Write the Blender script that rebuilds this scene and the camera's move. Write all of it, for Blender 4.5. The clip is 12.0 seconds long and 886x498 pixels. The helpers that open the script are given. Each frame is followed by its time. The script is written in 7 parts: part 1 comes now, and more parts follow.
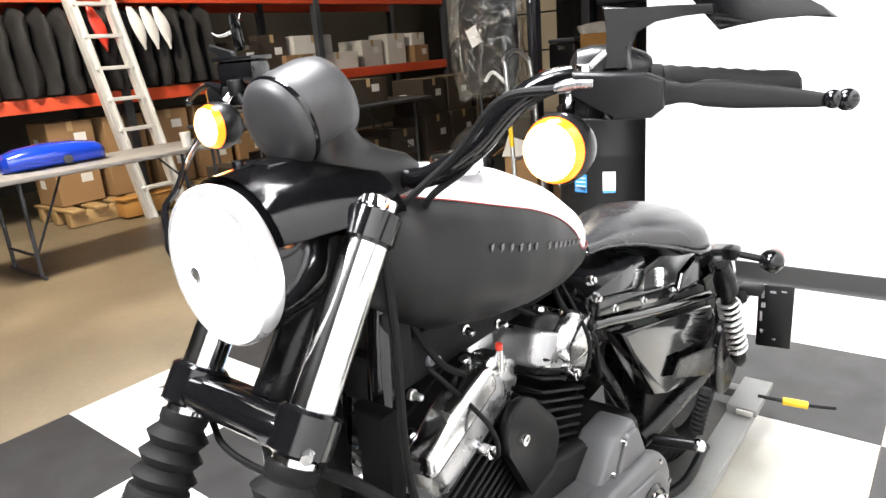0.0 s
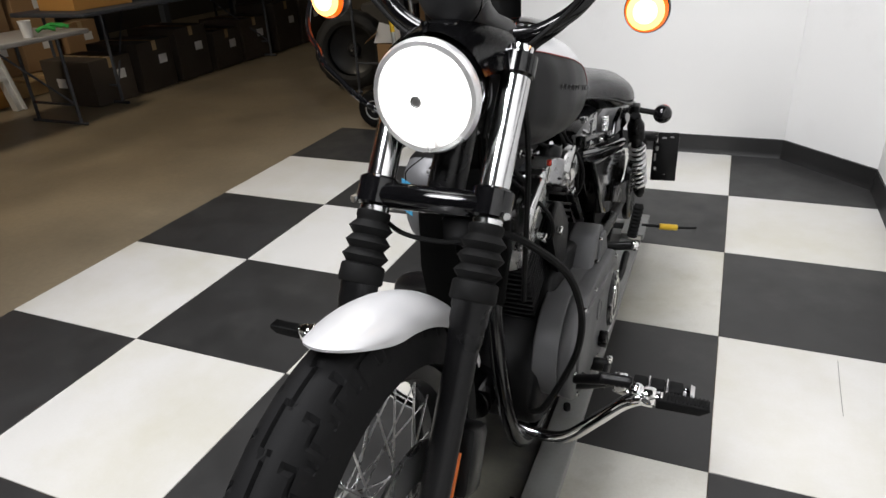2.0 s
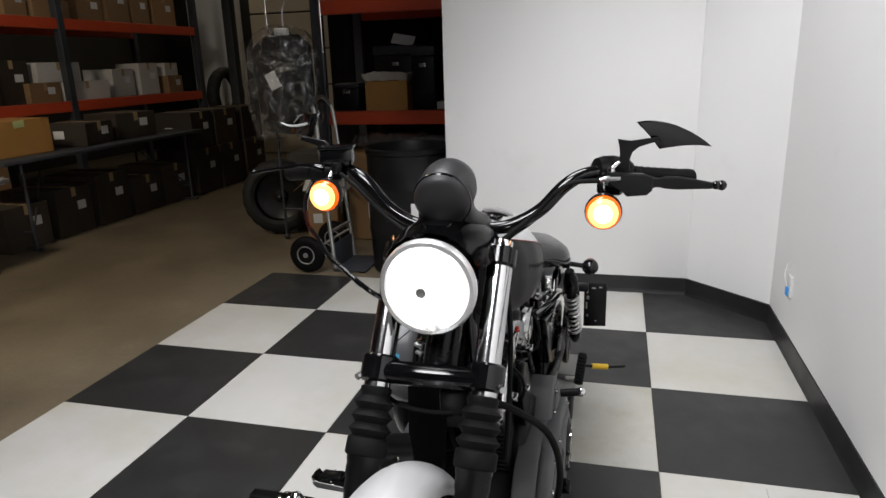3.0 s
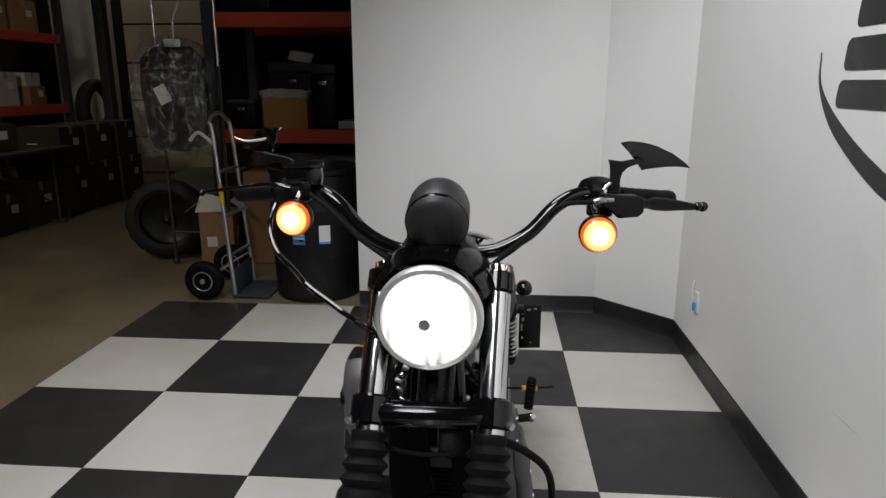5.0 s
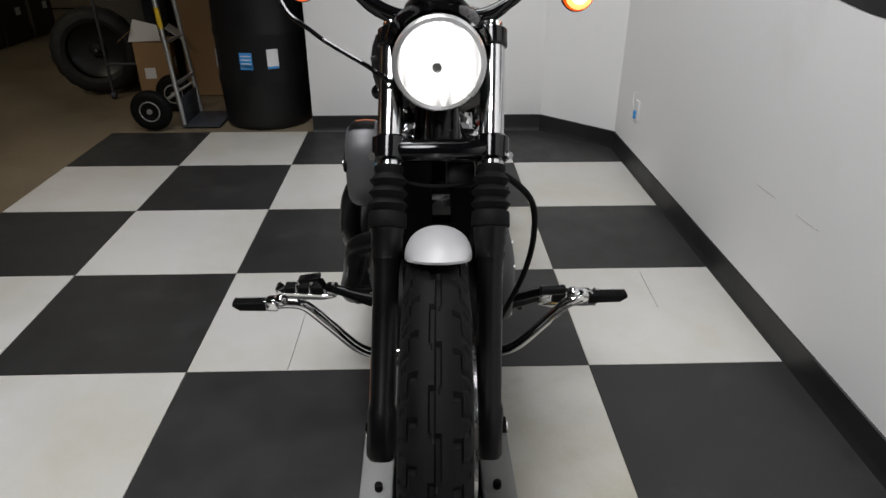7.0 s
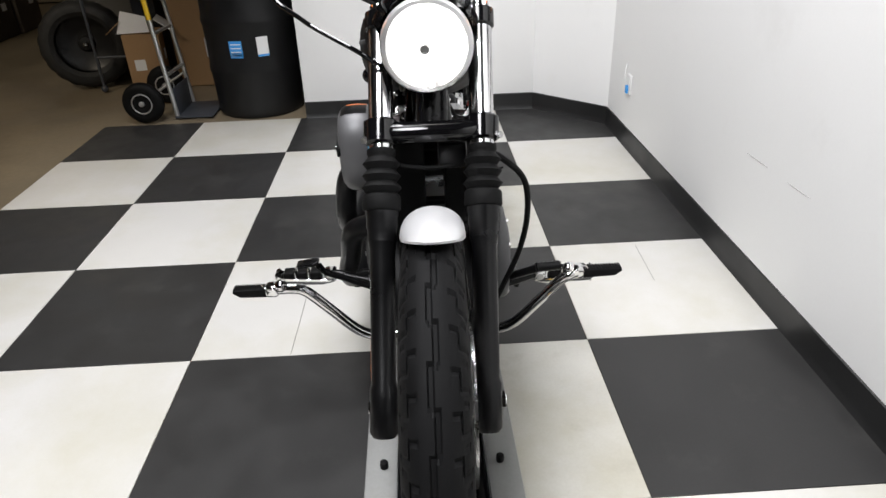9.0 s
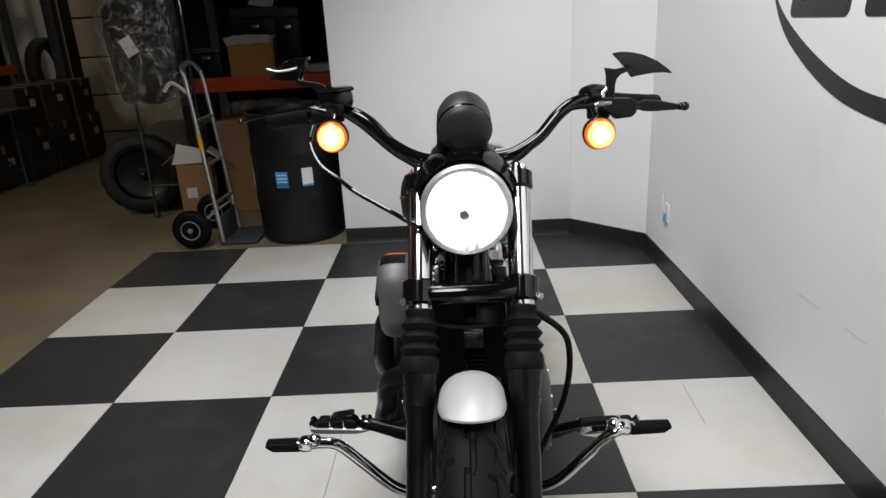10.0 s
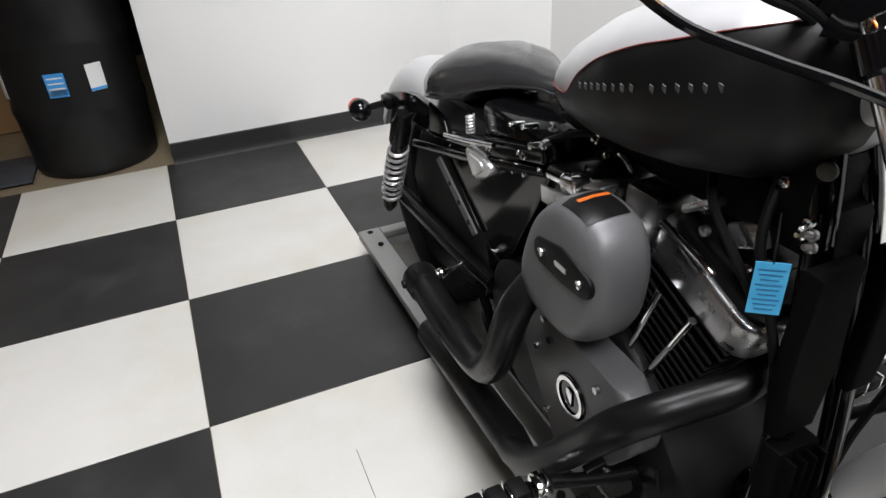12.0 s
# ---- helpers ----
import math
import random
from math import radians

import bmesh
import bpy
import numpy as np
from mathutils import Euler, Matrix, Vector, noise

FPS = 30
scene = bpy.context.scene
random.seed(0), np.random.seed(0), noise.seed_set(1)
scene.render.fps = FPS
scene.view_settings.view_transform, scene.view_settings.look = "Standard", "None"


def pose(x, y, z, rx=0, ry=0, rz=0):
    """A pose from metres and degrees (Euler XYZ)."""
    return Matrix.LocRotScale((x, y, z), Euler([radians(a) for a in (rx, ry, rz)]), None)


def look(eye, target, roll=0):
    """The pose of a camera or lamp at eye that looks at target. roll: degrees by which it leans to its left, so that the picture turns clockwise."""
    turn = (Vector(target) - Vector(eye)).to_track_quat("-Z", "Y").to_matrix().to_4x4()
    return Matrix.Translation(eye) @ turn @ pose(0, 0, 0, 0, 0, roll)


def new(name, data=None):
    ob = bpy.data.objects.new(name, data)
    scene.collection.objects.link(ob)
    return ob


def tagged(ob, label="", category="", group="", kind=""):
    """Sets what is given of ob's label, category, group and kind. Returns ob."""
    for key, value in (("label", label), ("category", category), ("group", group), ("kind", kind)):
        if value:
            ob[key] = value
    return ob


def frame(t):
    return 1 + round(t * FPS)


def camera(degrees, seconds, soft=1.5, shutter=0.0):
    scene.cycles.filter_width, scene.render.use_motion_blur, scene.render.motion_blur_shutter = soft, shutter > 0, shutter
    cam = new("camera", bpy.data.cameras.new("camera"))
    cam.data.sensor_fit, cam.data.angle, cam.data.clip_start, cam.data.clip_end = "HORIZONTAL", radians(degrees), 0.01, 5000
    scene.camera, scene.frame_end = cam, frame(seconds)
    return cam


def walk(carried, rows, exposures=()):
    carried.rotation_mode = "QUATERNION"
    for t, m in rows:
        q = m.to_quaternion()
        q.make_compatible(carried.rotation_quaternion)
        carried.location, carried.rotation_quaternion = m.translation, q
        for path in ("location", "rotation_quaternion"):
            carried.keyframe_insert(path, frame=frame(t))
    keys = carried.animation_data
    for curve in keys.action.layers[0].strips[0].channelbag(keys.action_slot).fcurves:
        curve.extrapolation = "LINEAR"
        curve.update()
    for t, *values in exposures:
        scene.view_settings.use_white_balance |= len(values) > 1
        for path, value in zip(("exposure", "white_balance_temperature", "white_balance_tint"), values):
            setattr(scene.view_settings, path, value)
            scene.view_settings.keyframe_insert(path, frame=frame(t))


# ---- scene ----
cam = camera(67.7, 12.0)
PATH = [
    (0, (0.699, -3.253, 1.187), (-0.51, -1.766, 0.614), -4.7),
    (0.5, (0.645, -3.404, 1.195), (-0.484, -1.907, 0.498), -3.4),
    (1, (0.526, -3.599, 1.189), (-0.227, -1.925, 0.392), -2.6),
    (1.5, (0.476, -3.719, 1.197), (-0.123, -2.019, 0.329), 1.1),
    (2, (0.526, -3.754, 1.225), (-0.198, -2.117, 0.332), -3.3),
    (2.5, (0.512, -3.769, 1.304), (-0.184, -2.031, 0.601), -3.8),
    (3, (0.429, -3.885, 1.354), (-0.069, -2.026, 0.81), -1.8),
    (3.2, (0.405, -3.909, 1.353), (-0.013, -2.03, 0.81), -1.0),
    (4.8, (0.261, -3.841, 1.337), (0.099, -1.913, 0.832), -0.9),
    (5, (0.231, -3.832, 1.342), (0.084, -1.898, 0.854), 0.1),
    (5.5, (0.165, -3.945, 1.364), (0.201, -1.998, 0.909), 0.1),
    (6, (0.135, -4.02, 1.369), (0.236, -2.081, 0.889), 0.5),
    (6.5, (0.125, -4.034, 1.315), (0.206, -2.145, 0.661), 1.0),
    (7, (0.11, -4.062, 1.235), (0.167, -2.283, 0.325), 0.1),
    (7.2, (0.111, -4.077, 1.205), (0.158, -2.363, 0.175), -0.6),
    (8.0, (0.113, -4.10, 1.175), (0.168, -2.55, -0.14), -0.9),
    (8.8, (0.115, -4.102, 1.207), (0.175, -2.42, 0.126), -0.8),
    (9, (0.117, -4.081, 1.24), (0.175, -2.326, 0.282), -2.0),
    (9.5, (0.116, -4.05, 1.304), (0.127, -2.183, 0.588), -2.5),
    (10, (0.118, -4.024, 1.316), (0.08, -2.133, 0.666), -3.0),
    (10.5, (0.106, -3.939, 1.277), (-0.071, -2.068, 0.593), 0.0),
    (11, (-0.104, -3.767, 1.197), (-0.053, -1.949, 0.365), 3.0),
    (11.5, (-0.366, -3.508, 1.181), (-0.106, -1.779, 0.209), -0.6),
    (12, (-0.485, -3.159, 1.18), (0.141, -1.558, 0.157), -3.4),
]
EXPOSURES = [(0, 2.26), (0.5, 1.72), (1, 1.05), (1.5, 0.66), (2, 0.43), (2.5, 0.31), (3, 0.10), (5, -0.42), (5.5, -0.40), (6, -0.52), (6.5, -0.47), (7, -0.34), (9, 0.5), (9.5, 0.25), (10, -0.05), (10.5, -0.18), (11, 0.05), (11.5, 0.25), (12, 0.45)]
walk(cam, [(t, look(eye, target, roll)) for t, eye, target, roll in PATH], EXPOSURES)

# ---------------------------------------------------------------- light
world = bpy.data.worlds.new("world")
scene.world = world
world.use_nodes = True
world.node_tree.nodes["Background"].inputs[0].default_value = (0.60, 0.68, 0.80, 1)
world.node_tree.nodes["Background"].inputs[1].default_value = 0.02


# overhead lamps out of view; no fitting is modelled
def unseen_lamp(kind, eye, aim, radius, watts, colour, cone=130):
    data = bpy.data.lights.new("lamp_light", kind)
    data.shadow_soft_size, data.energy, data.color = radius, watts, colour
    if kind == "SPOT":
        data.spot_size, data.spot_blend = radians(cone), 0.5
    ob = new("lamp_light", data)
    ob.matrix_world = look(eye, aim)
    return ob


COOL, WARM = (0.975, 0.975, 1.0), (1.0, 0.88, 0.70)
unseen_lamp("SPOT", (-0.30, -2.3, 3.3), (0.95, -2.45, 0.3), 0.60, 238, COOL)
unseen_lamp("SPOT", (-0.60, -4.6, 3.4), (1.2, -3.6, 0.6), 0.60, 325, COOL, 116)
unseen_lamp("POINT", (-0.4, -3.6, 2.9), (-0.4, -3.6, 0), 0.40, 26, COOL)
# warm lamps added without a known fitting, to brighten door, post and racks
unseen_lamp("POINT", (-4.8, 5.0, 4.3), (-4.8, 5.0, 0), 0.30, 30, WARM)
unseen_lamp("SPOT", (-3.4, -2.2, 3.3), (-4.8, -0.7, 0.3), 0.35, 165, WARM, 118)

B = 0.14              # the motorcycle's middle plane

# ---------------------------------------------------------------- materials
MATS = {}


def mat(name, col, rough=0.5, metal=0.0, var=0.12, scale=6.0, fine=90.0, bump=0.05, coat=0.0, rough_var=0.1, spec=0.5, random_v=0.0):
    if name in MATS:
        return MATS[name]
    m = bpy.data.materials.new(name)
    m.use_nodes = True
    nt = m.node_tree
    n, l = nt.nodes, nt.links
    b = n["Principled BSDF"]
    tc = n.new("ShaderNodeTexCoord")
    n1 = n.new("ShaderNodeTexNoise")
    n1.inputs["Scale"].default_value, n1.inputs["Detail"].default_value = scale, 6
    n2 = n.new("ShaderNodeTexNoise")
    n2.inputs["Scale"].default_value, n2.inputs["Detail"].default_value = fine, 3
    l.new(tc.outputs["Object"], n1.inputs["Vector"])
    l.new(tc.outputs["Object"], n2.inputs["Vector"])
    mixf = n.new("ShaderNodeMath")
    mixf.operation = "MULTIPLY_ADD"
    l.new(n1.outputs["Fac"], mixf.inputs[0])
    mixf.inputs[1].default_value = 0.7
    sc = n.new("ShaderNodeMath")
    sc.operation = "MULTIPLY"
    l.new(n2.outputs["Fac"], sc.inputs[0])
    sc.inputs[1].default_value = 0.3
    l.new(sc.outputs[0], mixf.inputs[2])
    ramp = n.new("ShaderNodeMapRange")
    ramp.inputs["From Min"].default_value, ramp.inputs["From Max"].default_value = 0.3, 0.7
    ramp.inputs["To Min"].default_value, ramp.inputs["To Max"].default_value = 1 - var, 1 + var
    l.new(mixf.outputs[0], ramp.inputs["Value"])
    last = ramp.outputs[0]
    if random_v:
        info = n.new("ShaderNodeObjectInfo")
        rr = n.new("ShaderNodeMapRange")
        rr.inputs["To Min"].default_value, rr.inputs["To Max"].default_value = 1 - random_v, 1 + random_v
        l.new(info.outputs["Random"], rr.inputs["Value"])
        mu = n.new("ShaderNodeMath")
        mu.operation = "MULTIPLY"
        l.new(last, mu.inputs[0])
        l.new(rr.outputs[0], mu.inputs[1])
        last = mu.outputs[0]
    mul = n.new("ShaderNodeVectorMath")
    mul.operation = "SCALE"
    mul.inputs[0].default_value = col
    l.new(last, mul.inputs["Scale"])
    l.new(mul.outputs[0], b.inputs["Base Color"])
    rm = n.new("ShaderNodeMapRange")
    rm.inputs["From Min"].default_value, rm.inputs["From Max"].default_value = 0.3, 0.7
    rm.inputs["To Min"].default_value, rm.inputs["To Max"].default_value = max(0.02, rough - rough_var), min(1, rough + rough_var)
    l.new(n1.outputs["Fac"], rm.inputs["Value"])
    l.new(rm.outputs[0], b.inputs["Roughness"])
    b.inputs["Metallic"].default_value = metal
    b.inputs["Coat Weight"].default_value = coat
    b.inputs["Coat Roughness"].default_value = 0.06
    b.inputs["Specular IOR Level"].default_value = spec
    if bump:
        bp = n.new("ShaderNodeBump")
        bp.inputs["Strength"].default_value, bp.inputs["Distance"].default_value = bump, 0.004
        l.new(n2.outputs["Fac"], bp.inputs["Height"])
        l.new(bp.outputs[0], b.inputs["Normal"])
    MATS[name] = m
    return m


def stains(m, colour, scale, low, high, amount):
    """Irregular stains of another colour over a material."""
    n, l = m.node_tree.nodes, m.node_tree.links
    b = n["Principled BSDF"]
    src = b.inputs["Base Color"].links[0].from_socket
    tc = n.new("ShaderNodeTexCoord")
    info = n.new("ShaderNodeObjectInfo")
    add = n.new("ShaderNodeVectorMath")
    l.new(tc.outputs["Object"], add.inputs[0])
    off = n.new("ShaderNodeMath")
    off.operation = "MULTIPLY"
    off.inputs[1].default_value = 37.0
    l.new(info.outputs["Random"], off.inputs[0])
    l.new(off.outputs[0], add.inputs[1])
    nz = n.new("ShaderNodeTexNoise")
    nz.inputs["Scale"].default_value, nz.inputs["Detail"].default_value = scale, 8
    nz.inputs["Roughness"].default_value = 0.62
    l.new(add.outputs[0], nz.inputs["Vector"])
    mr = n.new("ShaderNodeMapRange")
    mr.inputs["From Min"].default_value, mr.inputs["From Max"].default_value = low, high
    mr.inputs["To Max"].default_value = amount
    l.new(nz.outputs["Fac"], mr.inputs["Value"])
    mx = n.new("ShaderNodeMix")
    mx.data_type = "RGBA"
    l.new(mr.outputs[0], mx.inputs[0])
    l.new(src, mx.inputs[6])
    mx.inputs[7].default_value = (*colour, 1)
    l.new(mx.outputs[2], b.inputs["Base Color"])
    return m


def glow(name, col, strength, tint=None):
    m = bpy.data.materials.new(name)
    m.use_nodes = True
    b = m.node_tree.nodes["Principled BSDF"]
    b.inputs["Base Color"].default_value = (*(tint or col), 1)
    b.inputs["Roughness"].default_value = 0.15
    b.inputs["Emission Color"].default_value = (*col, 1)
    b.inputs["Emission Strength"].default_value = strength
    return m


WHITE_WALL = stains(mat("white_wall_paint", (0.80, 0.797, 0.785), 0.55, var=0.02, scale=2, fine=160, bump=0.06), (0.55, 0.53, 0.50), 2.2, 0.60, 0.9, 0.35)
TILE_WHITE = stains(mat("white_vinyl_tile", (0.635, 0.622, 0.594), 0.34, var=0.04, scale=3, fine=130, bump=0.03, random_v=0.025, rough_var=0.03), (0.46, 0.43, 0.29), 2.4, 0.40, 0.72, 0.45)
# real grime, plus a darker base for the motorcycle's shade on these tiles
TILE_WORN_SHADED = stains(stains(mat("grimy_shaded_white_vinyl_tile", (0.56, 0.548, 0.50), 0.40, var=0.09, scale=4, fine=130, bump=0.03), (0.40, 0.37, 0.26), 2.6, 0.46, 0.72, 0.6), (0.33, 0.31, 0.24), 9, 0.56, 0.8, 0.45)
TILE_BLACK = stains(mat("black_vinyl_tile", (0.028, 0.0275, 0.027), 0.46, var=0.15, scale=6, fine=150, bump=0.03, random_v=0.06, spec=0.4), (0.10, 0.097, 0.09), 4.0, 0.55, 0.85, 0.35)
CONCRETE = stains(mat("sealed_concrete", (0.212, 0.170, 0.113), 0.42, var=0.22, scale=1.6, fine=40, bump=0.05, rough_var=0.12), (0.095, 0.082, 0.06), 1.4, 0.46, 0.80, 0.65)
BASE_BLACK = mat("black_cove_base", (0.013, 0.013, 0.013), 0.45, var=0.2, scale=3)
# near-black base: the shop's dimness is put into the wall colour
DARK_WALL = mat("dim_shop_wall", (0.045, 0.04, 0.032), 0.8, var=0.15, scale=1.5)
CEIL = mat("shop_ceiling", (0.06, 0.06, 0.06), 0.9, var=0.1, scale=1)
SILVER = mat("silver_denim_paint", (0.58, 0.58, 0.59), 0.34, 0.35, var=0.03, scale=12, fine=500, bump=0.02, rough_var=0.04)
DENIM = mat("black_denim_paint", (0.006, 0.006, 0.0063), 0.42, 0.0, var=0.1, scale=8, fine=400, bump=0.03, rough_var=0.05, spec=0.28)
OLIVE = mat("dull_olive_cap", (0.05, 0.05, 0.035), 0.55, var=0.2, fine=200, bump=0.05)
FLAT_BLACK = mat("flat_black_plastic", (0.004, 0.004, 0.004), 0.72, var=0.25, fine=220, bump=0.06, spec=0.05)
POD = mat("speedometer_black", (0.020, 0.020, 0.021), 0.45, 0.0, var=0.1, scale=8, fine=300, bump=0.02, rough_var=0.05, spec=0.4)
GLOSS = mat("gloss_black_paint", (0.0035, 0.0035, 0.004), 0.10, var=0.1, bump=0.0, rough_var=0.04, spec=0.45)
SATIN = mat("satin_black_metal", (0.004, 0.004, 0.0043), 0.32, 0.0, var=0.2, fine=200, bump=0.05, spec=0.24)
MATTE = mat("matte_black_rubber", (0.0055, 0.0055, 0.0055), 0.60, var=0.25, fine=140, bump=0.08, spec=0.12)
PIPE = mat("black_exhaust_coating", (0.0055, 0.0055, 0.006), 0.36, 0.0, spec=0.26, var=0.2, scale=10, fine=200, bump=0.04)
TYRE = mat("tyre_rubber", (0.0055, 0.0055, 0.0058), 0.68, var=0.3, scale=14, fine=300, bump=0.06, spec=0.12)
TYRE_OLD = mat("worn_tyre_rubber", (0.010, 0.010, 0.010), 0.72, var=0.2, scale=20, fine=200, bump=0.08)
CHROME = mat("chrome", (0.80, 0.80, 0.80), 0.07, 1.0, var=0.03, bump=0.0, rough_var=0.03)
STEEL = mat("brushed_steel", (0.55, 0.55, 0.55), 0.28, 1.0, var=0.1, fine=250, bump=0.03)
POLISHED = mat("polished_aluminium", (0.62, 0.62, 0.62), 0.2, 1.0, var=0.12, scale=25, fine=250, bump=0.03, rough_var=0.12)
ROCKER = mat("half_polished_rocker", (0.34, 0.34, 0.345), 0.30, 0.9, var=0.15, scale=20, fine=220, bump=0.04, rough_var=0.12)
LADDER = mat("bright_ladder_aluminium", (0.70, 0.70, 0.69), 0.42, 0.35, var=0.08, bump=0.03)
FORK = mat("polished_fork_chrome", (0.68, 0.68, 0.685), 0.15, 1.0, var=0.03, bump=0.0, rough_var=0.03)
BEZEL = mat("satin_chrome_ring", (0.80, 0.80, 0.80), 0.33, 0.8, var=0.03, bump=0.01)
ALU = mat("ladder_aluminium", (0.62, 0.62, 0.61), 0.38, 0.85, var=0.08, bump=0.03)
WRINKLE = mat("grey_powder_coat", (0.14, 0.14, 0.145), 0.46, 0.35, var=0.08, scale=14, fine=420, bump=0.10, rough_var=0.05)
ENGINE = mat("black_wrinkle_engine", (0.0045, 0.0045, 0.0048), 0.46, 0.0, var=0.2, fine=350, bump=0.12, spec=0.16)
COVER_GREY = mat("engine_cover_grey", (0.115, 0.115, 0.118), 0.5, 0.3, var=0.06, scale=10, fine=400, bump=0.08)
LEATHER = mat("black_seat_leather", (0.024, 0.024, 0.025), 0.22, coat=0.22, var=0.12, scale=10, fine=240, bump=0.12)
RAIL = stains(mat("galvanised_lift_rail", (0.26, 0.262, 0.255), 0.52, 0.3, var=0.1, scale=9, fine=120, bump=0.04), (0.16, 0.15, 0.11), 8, 0.55, 0.8, 0.6)
TRAY = stains(mat("worn_dark_tray", (0.075, 0.074, 0.070), 0.55, 0.2, var=0.15, scale=7, fine=100, bump=0.04), (0.16, 0.15, 0.10), 6, 0.5, 0.75, 0.6)
RED_BEAM = mat("orange_red_rack_paint", (0.62, 0.075, 0.025), 0.5, var=0.12, scale=3, fine=60)
UPRIGHT = mat("dark_rack_upright", (0.045, 0.05, 0.06), 0.5, var=0.2)
CARTON = stains(mat("brown_cardboard", (0.29, 0.175, 0.083), 0.8, var=0.08, scale=4, fine=70, bump=0.05, random_v=0.18), (0.22, 0.13, 0.06), 5, 0.55, 0.8, 0.4)
SLIP = mat("pale_green_paper", (0.55, 0.60, 0.26), 0.7, var=0.06, scale=8)
TAN_CARD = mat("orange_tan_card", (0.44, 0.22, 0.055), 0.7, var=0.1, scale=5, fine=80)
CARTON_W = mat("white_carton", (0.62, 0.60, 0.56), 0.7, var=0.05, random_v=0.1)
TAPE = mat("clear_brown_tape", (0.42, 0.30, 0.16), 0.25, var=0.05)
PAPER = mat("white_paper_label", (0.75, 0.75, 0.74), 0.6, var=0.03)
DRUM = mat("black_plastic_drum", (0.009, 0.009, 0.0092), 0.42, var=0.25, scale=5, fine=160, spec=0.3)
BLUE = mat("blue_gloss_paint", (0.012, 0.06, 0.62), 0.15, var=0.06, bump=0, coat=0.6)
BLUE_LABEL = mat("blue_label_print", (0.05, 0.30, 0.70), 0.5, var=0.05)
TAG_BLUE = mat("blue_paper_tag", (0.055, 0.36, 0.62), 0.6, var=0.05, scale=30)
TAG_INK = mat("dark_blue_ink", (0.02, 0.14, 0.30), 0.6)
YELLOW = mat("yellow_plastic", (0.75, 0.48, 0.02), 0.4, var=0.06)
GREEN = mat("green_plastic", (0.03, 0.30, 0.05), 0.5)
ORANGE = mat("orange_reflector", (0.55, 0.13, 0.02), 0.3, var=0.05)
RED = mat("red_plastic", (0.60, 0.04, 0.02), 0.35, var=0.08)
WHITE_P = mat("white_plastic", (0.72, 0.72, 0.71), 0.35, var=0.05)
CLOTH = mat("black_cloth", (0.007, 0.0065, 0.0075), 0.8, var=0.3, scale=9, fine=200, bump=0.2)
LETTER = mat("silver_lettering", (0.10, 0.10, 0.103), 0.4, 0.3)
PINSTRIPE = mat("dark_red_pinstripe", (0.22, 0.02, 0.015), 0.4)
SIGN_BLACK = mat("black_vinyl_sign", (0.010, 0.010, 0.011), 0.35, var=0.1)
SCUFF = mat("grey_scuff", (0.50, 0.49, 0.48), 0.8, spec=0.1)
SCRATCH = mat("dirt_in_scratch", (0.22, 0.21, 0.19), 0.8)
WOOD = mat("pale_wood", (0.42, 0.28, 0.13), 0.65, var=0.15, scale=12)
TABLE_TOP = mat("grey_folding_table_top", (0.30, 0.29, 0.28), 0.45, var=0.12, scale=5)
DOOR_PANEL = mat("cream_sectional_door", (0.55, 0.48, 0.36), 0.6, var=0.08, scale=2)
AMBER = glow("amber_lens_lit", (1.0, 0.13, 0.008), 1.05, (0.35, 0.06, 0.005))
AMBER_HOT = glow("amber_bulb_centre", (1.0, 0.66, 0.36), 3.2)
AMBER_CORE = glow("amber_bulb", (1.0, 0.43, 0.13), 2.3)
MIRROR = mat("mirror_glass", (0.9, 0.9, 0.9), 0.03, 1.0, var=0.0, bump=0, rough_var=0.01)


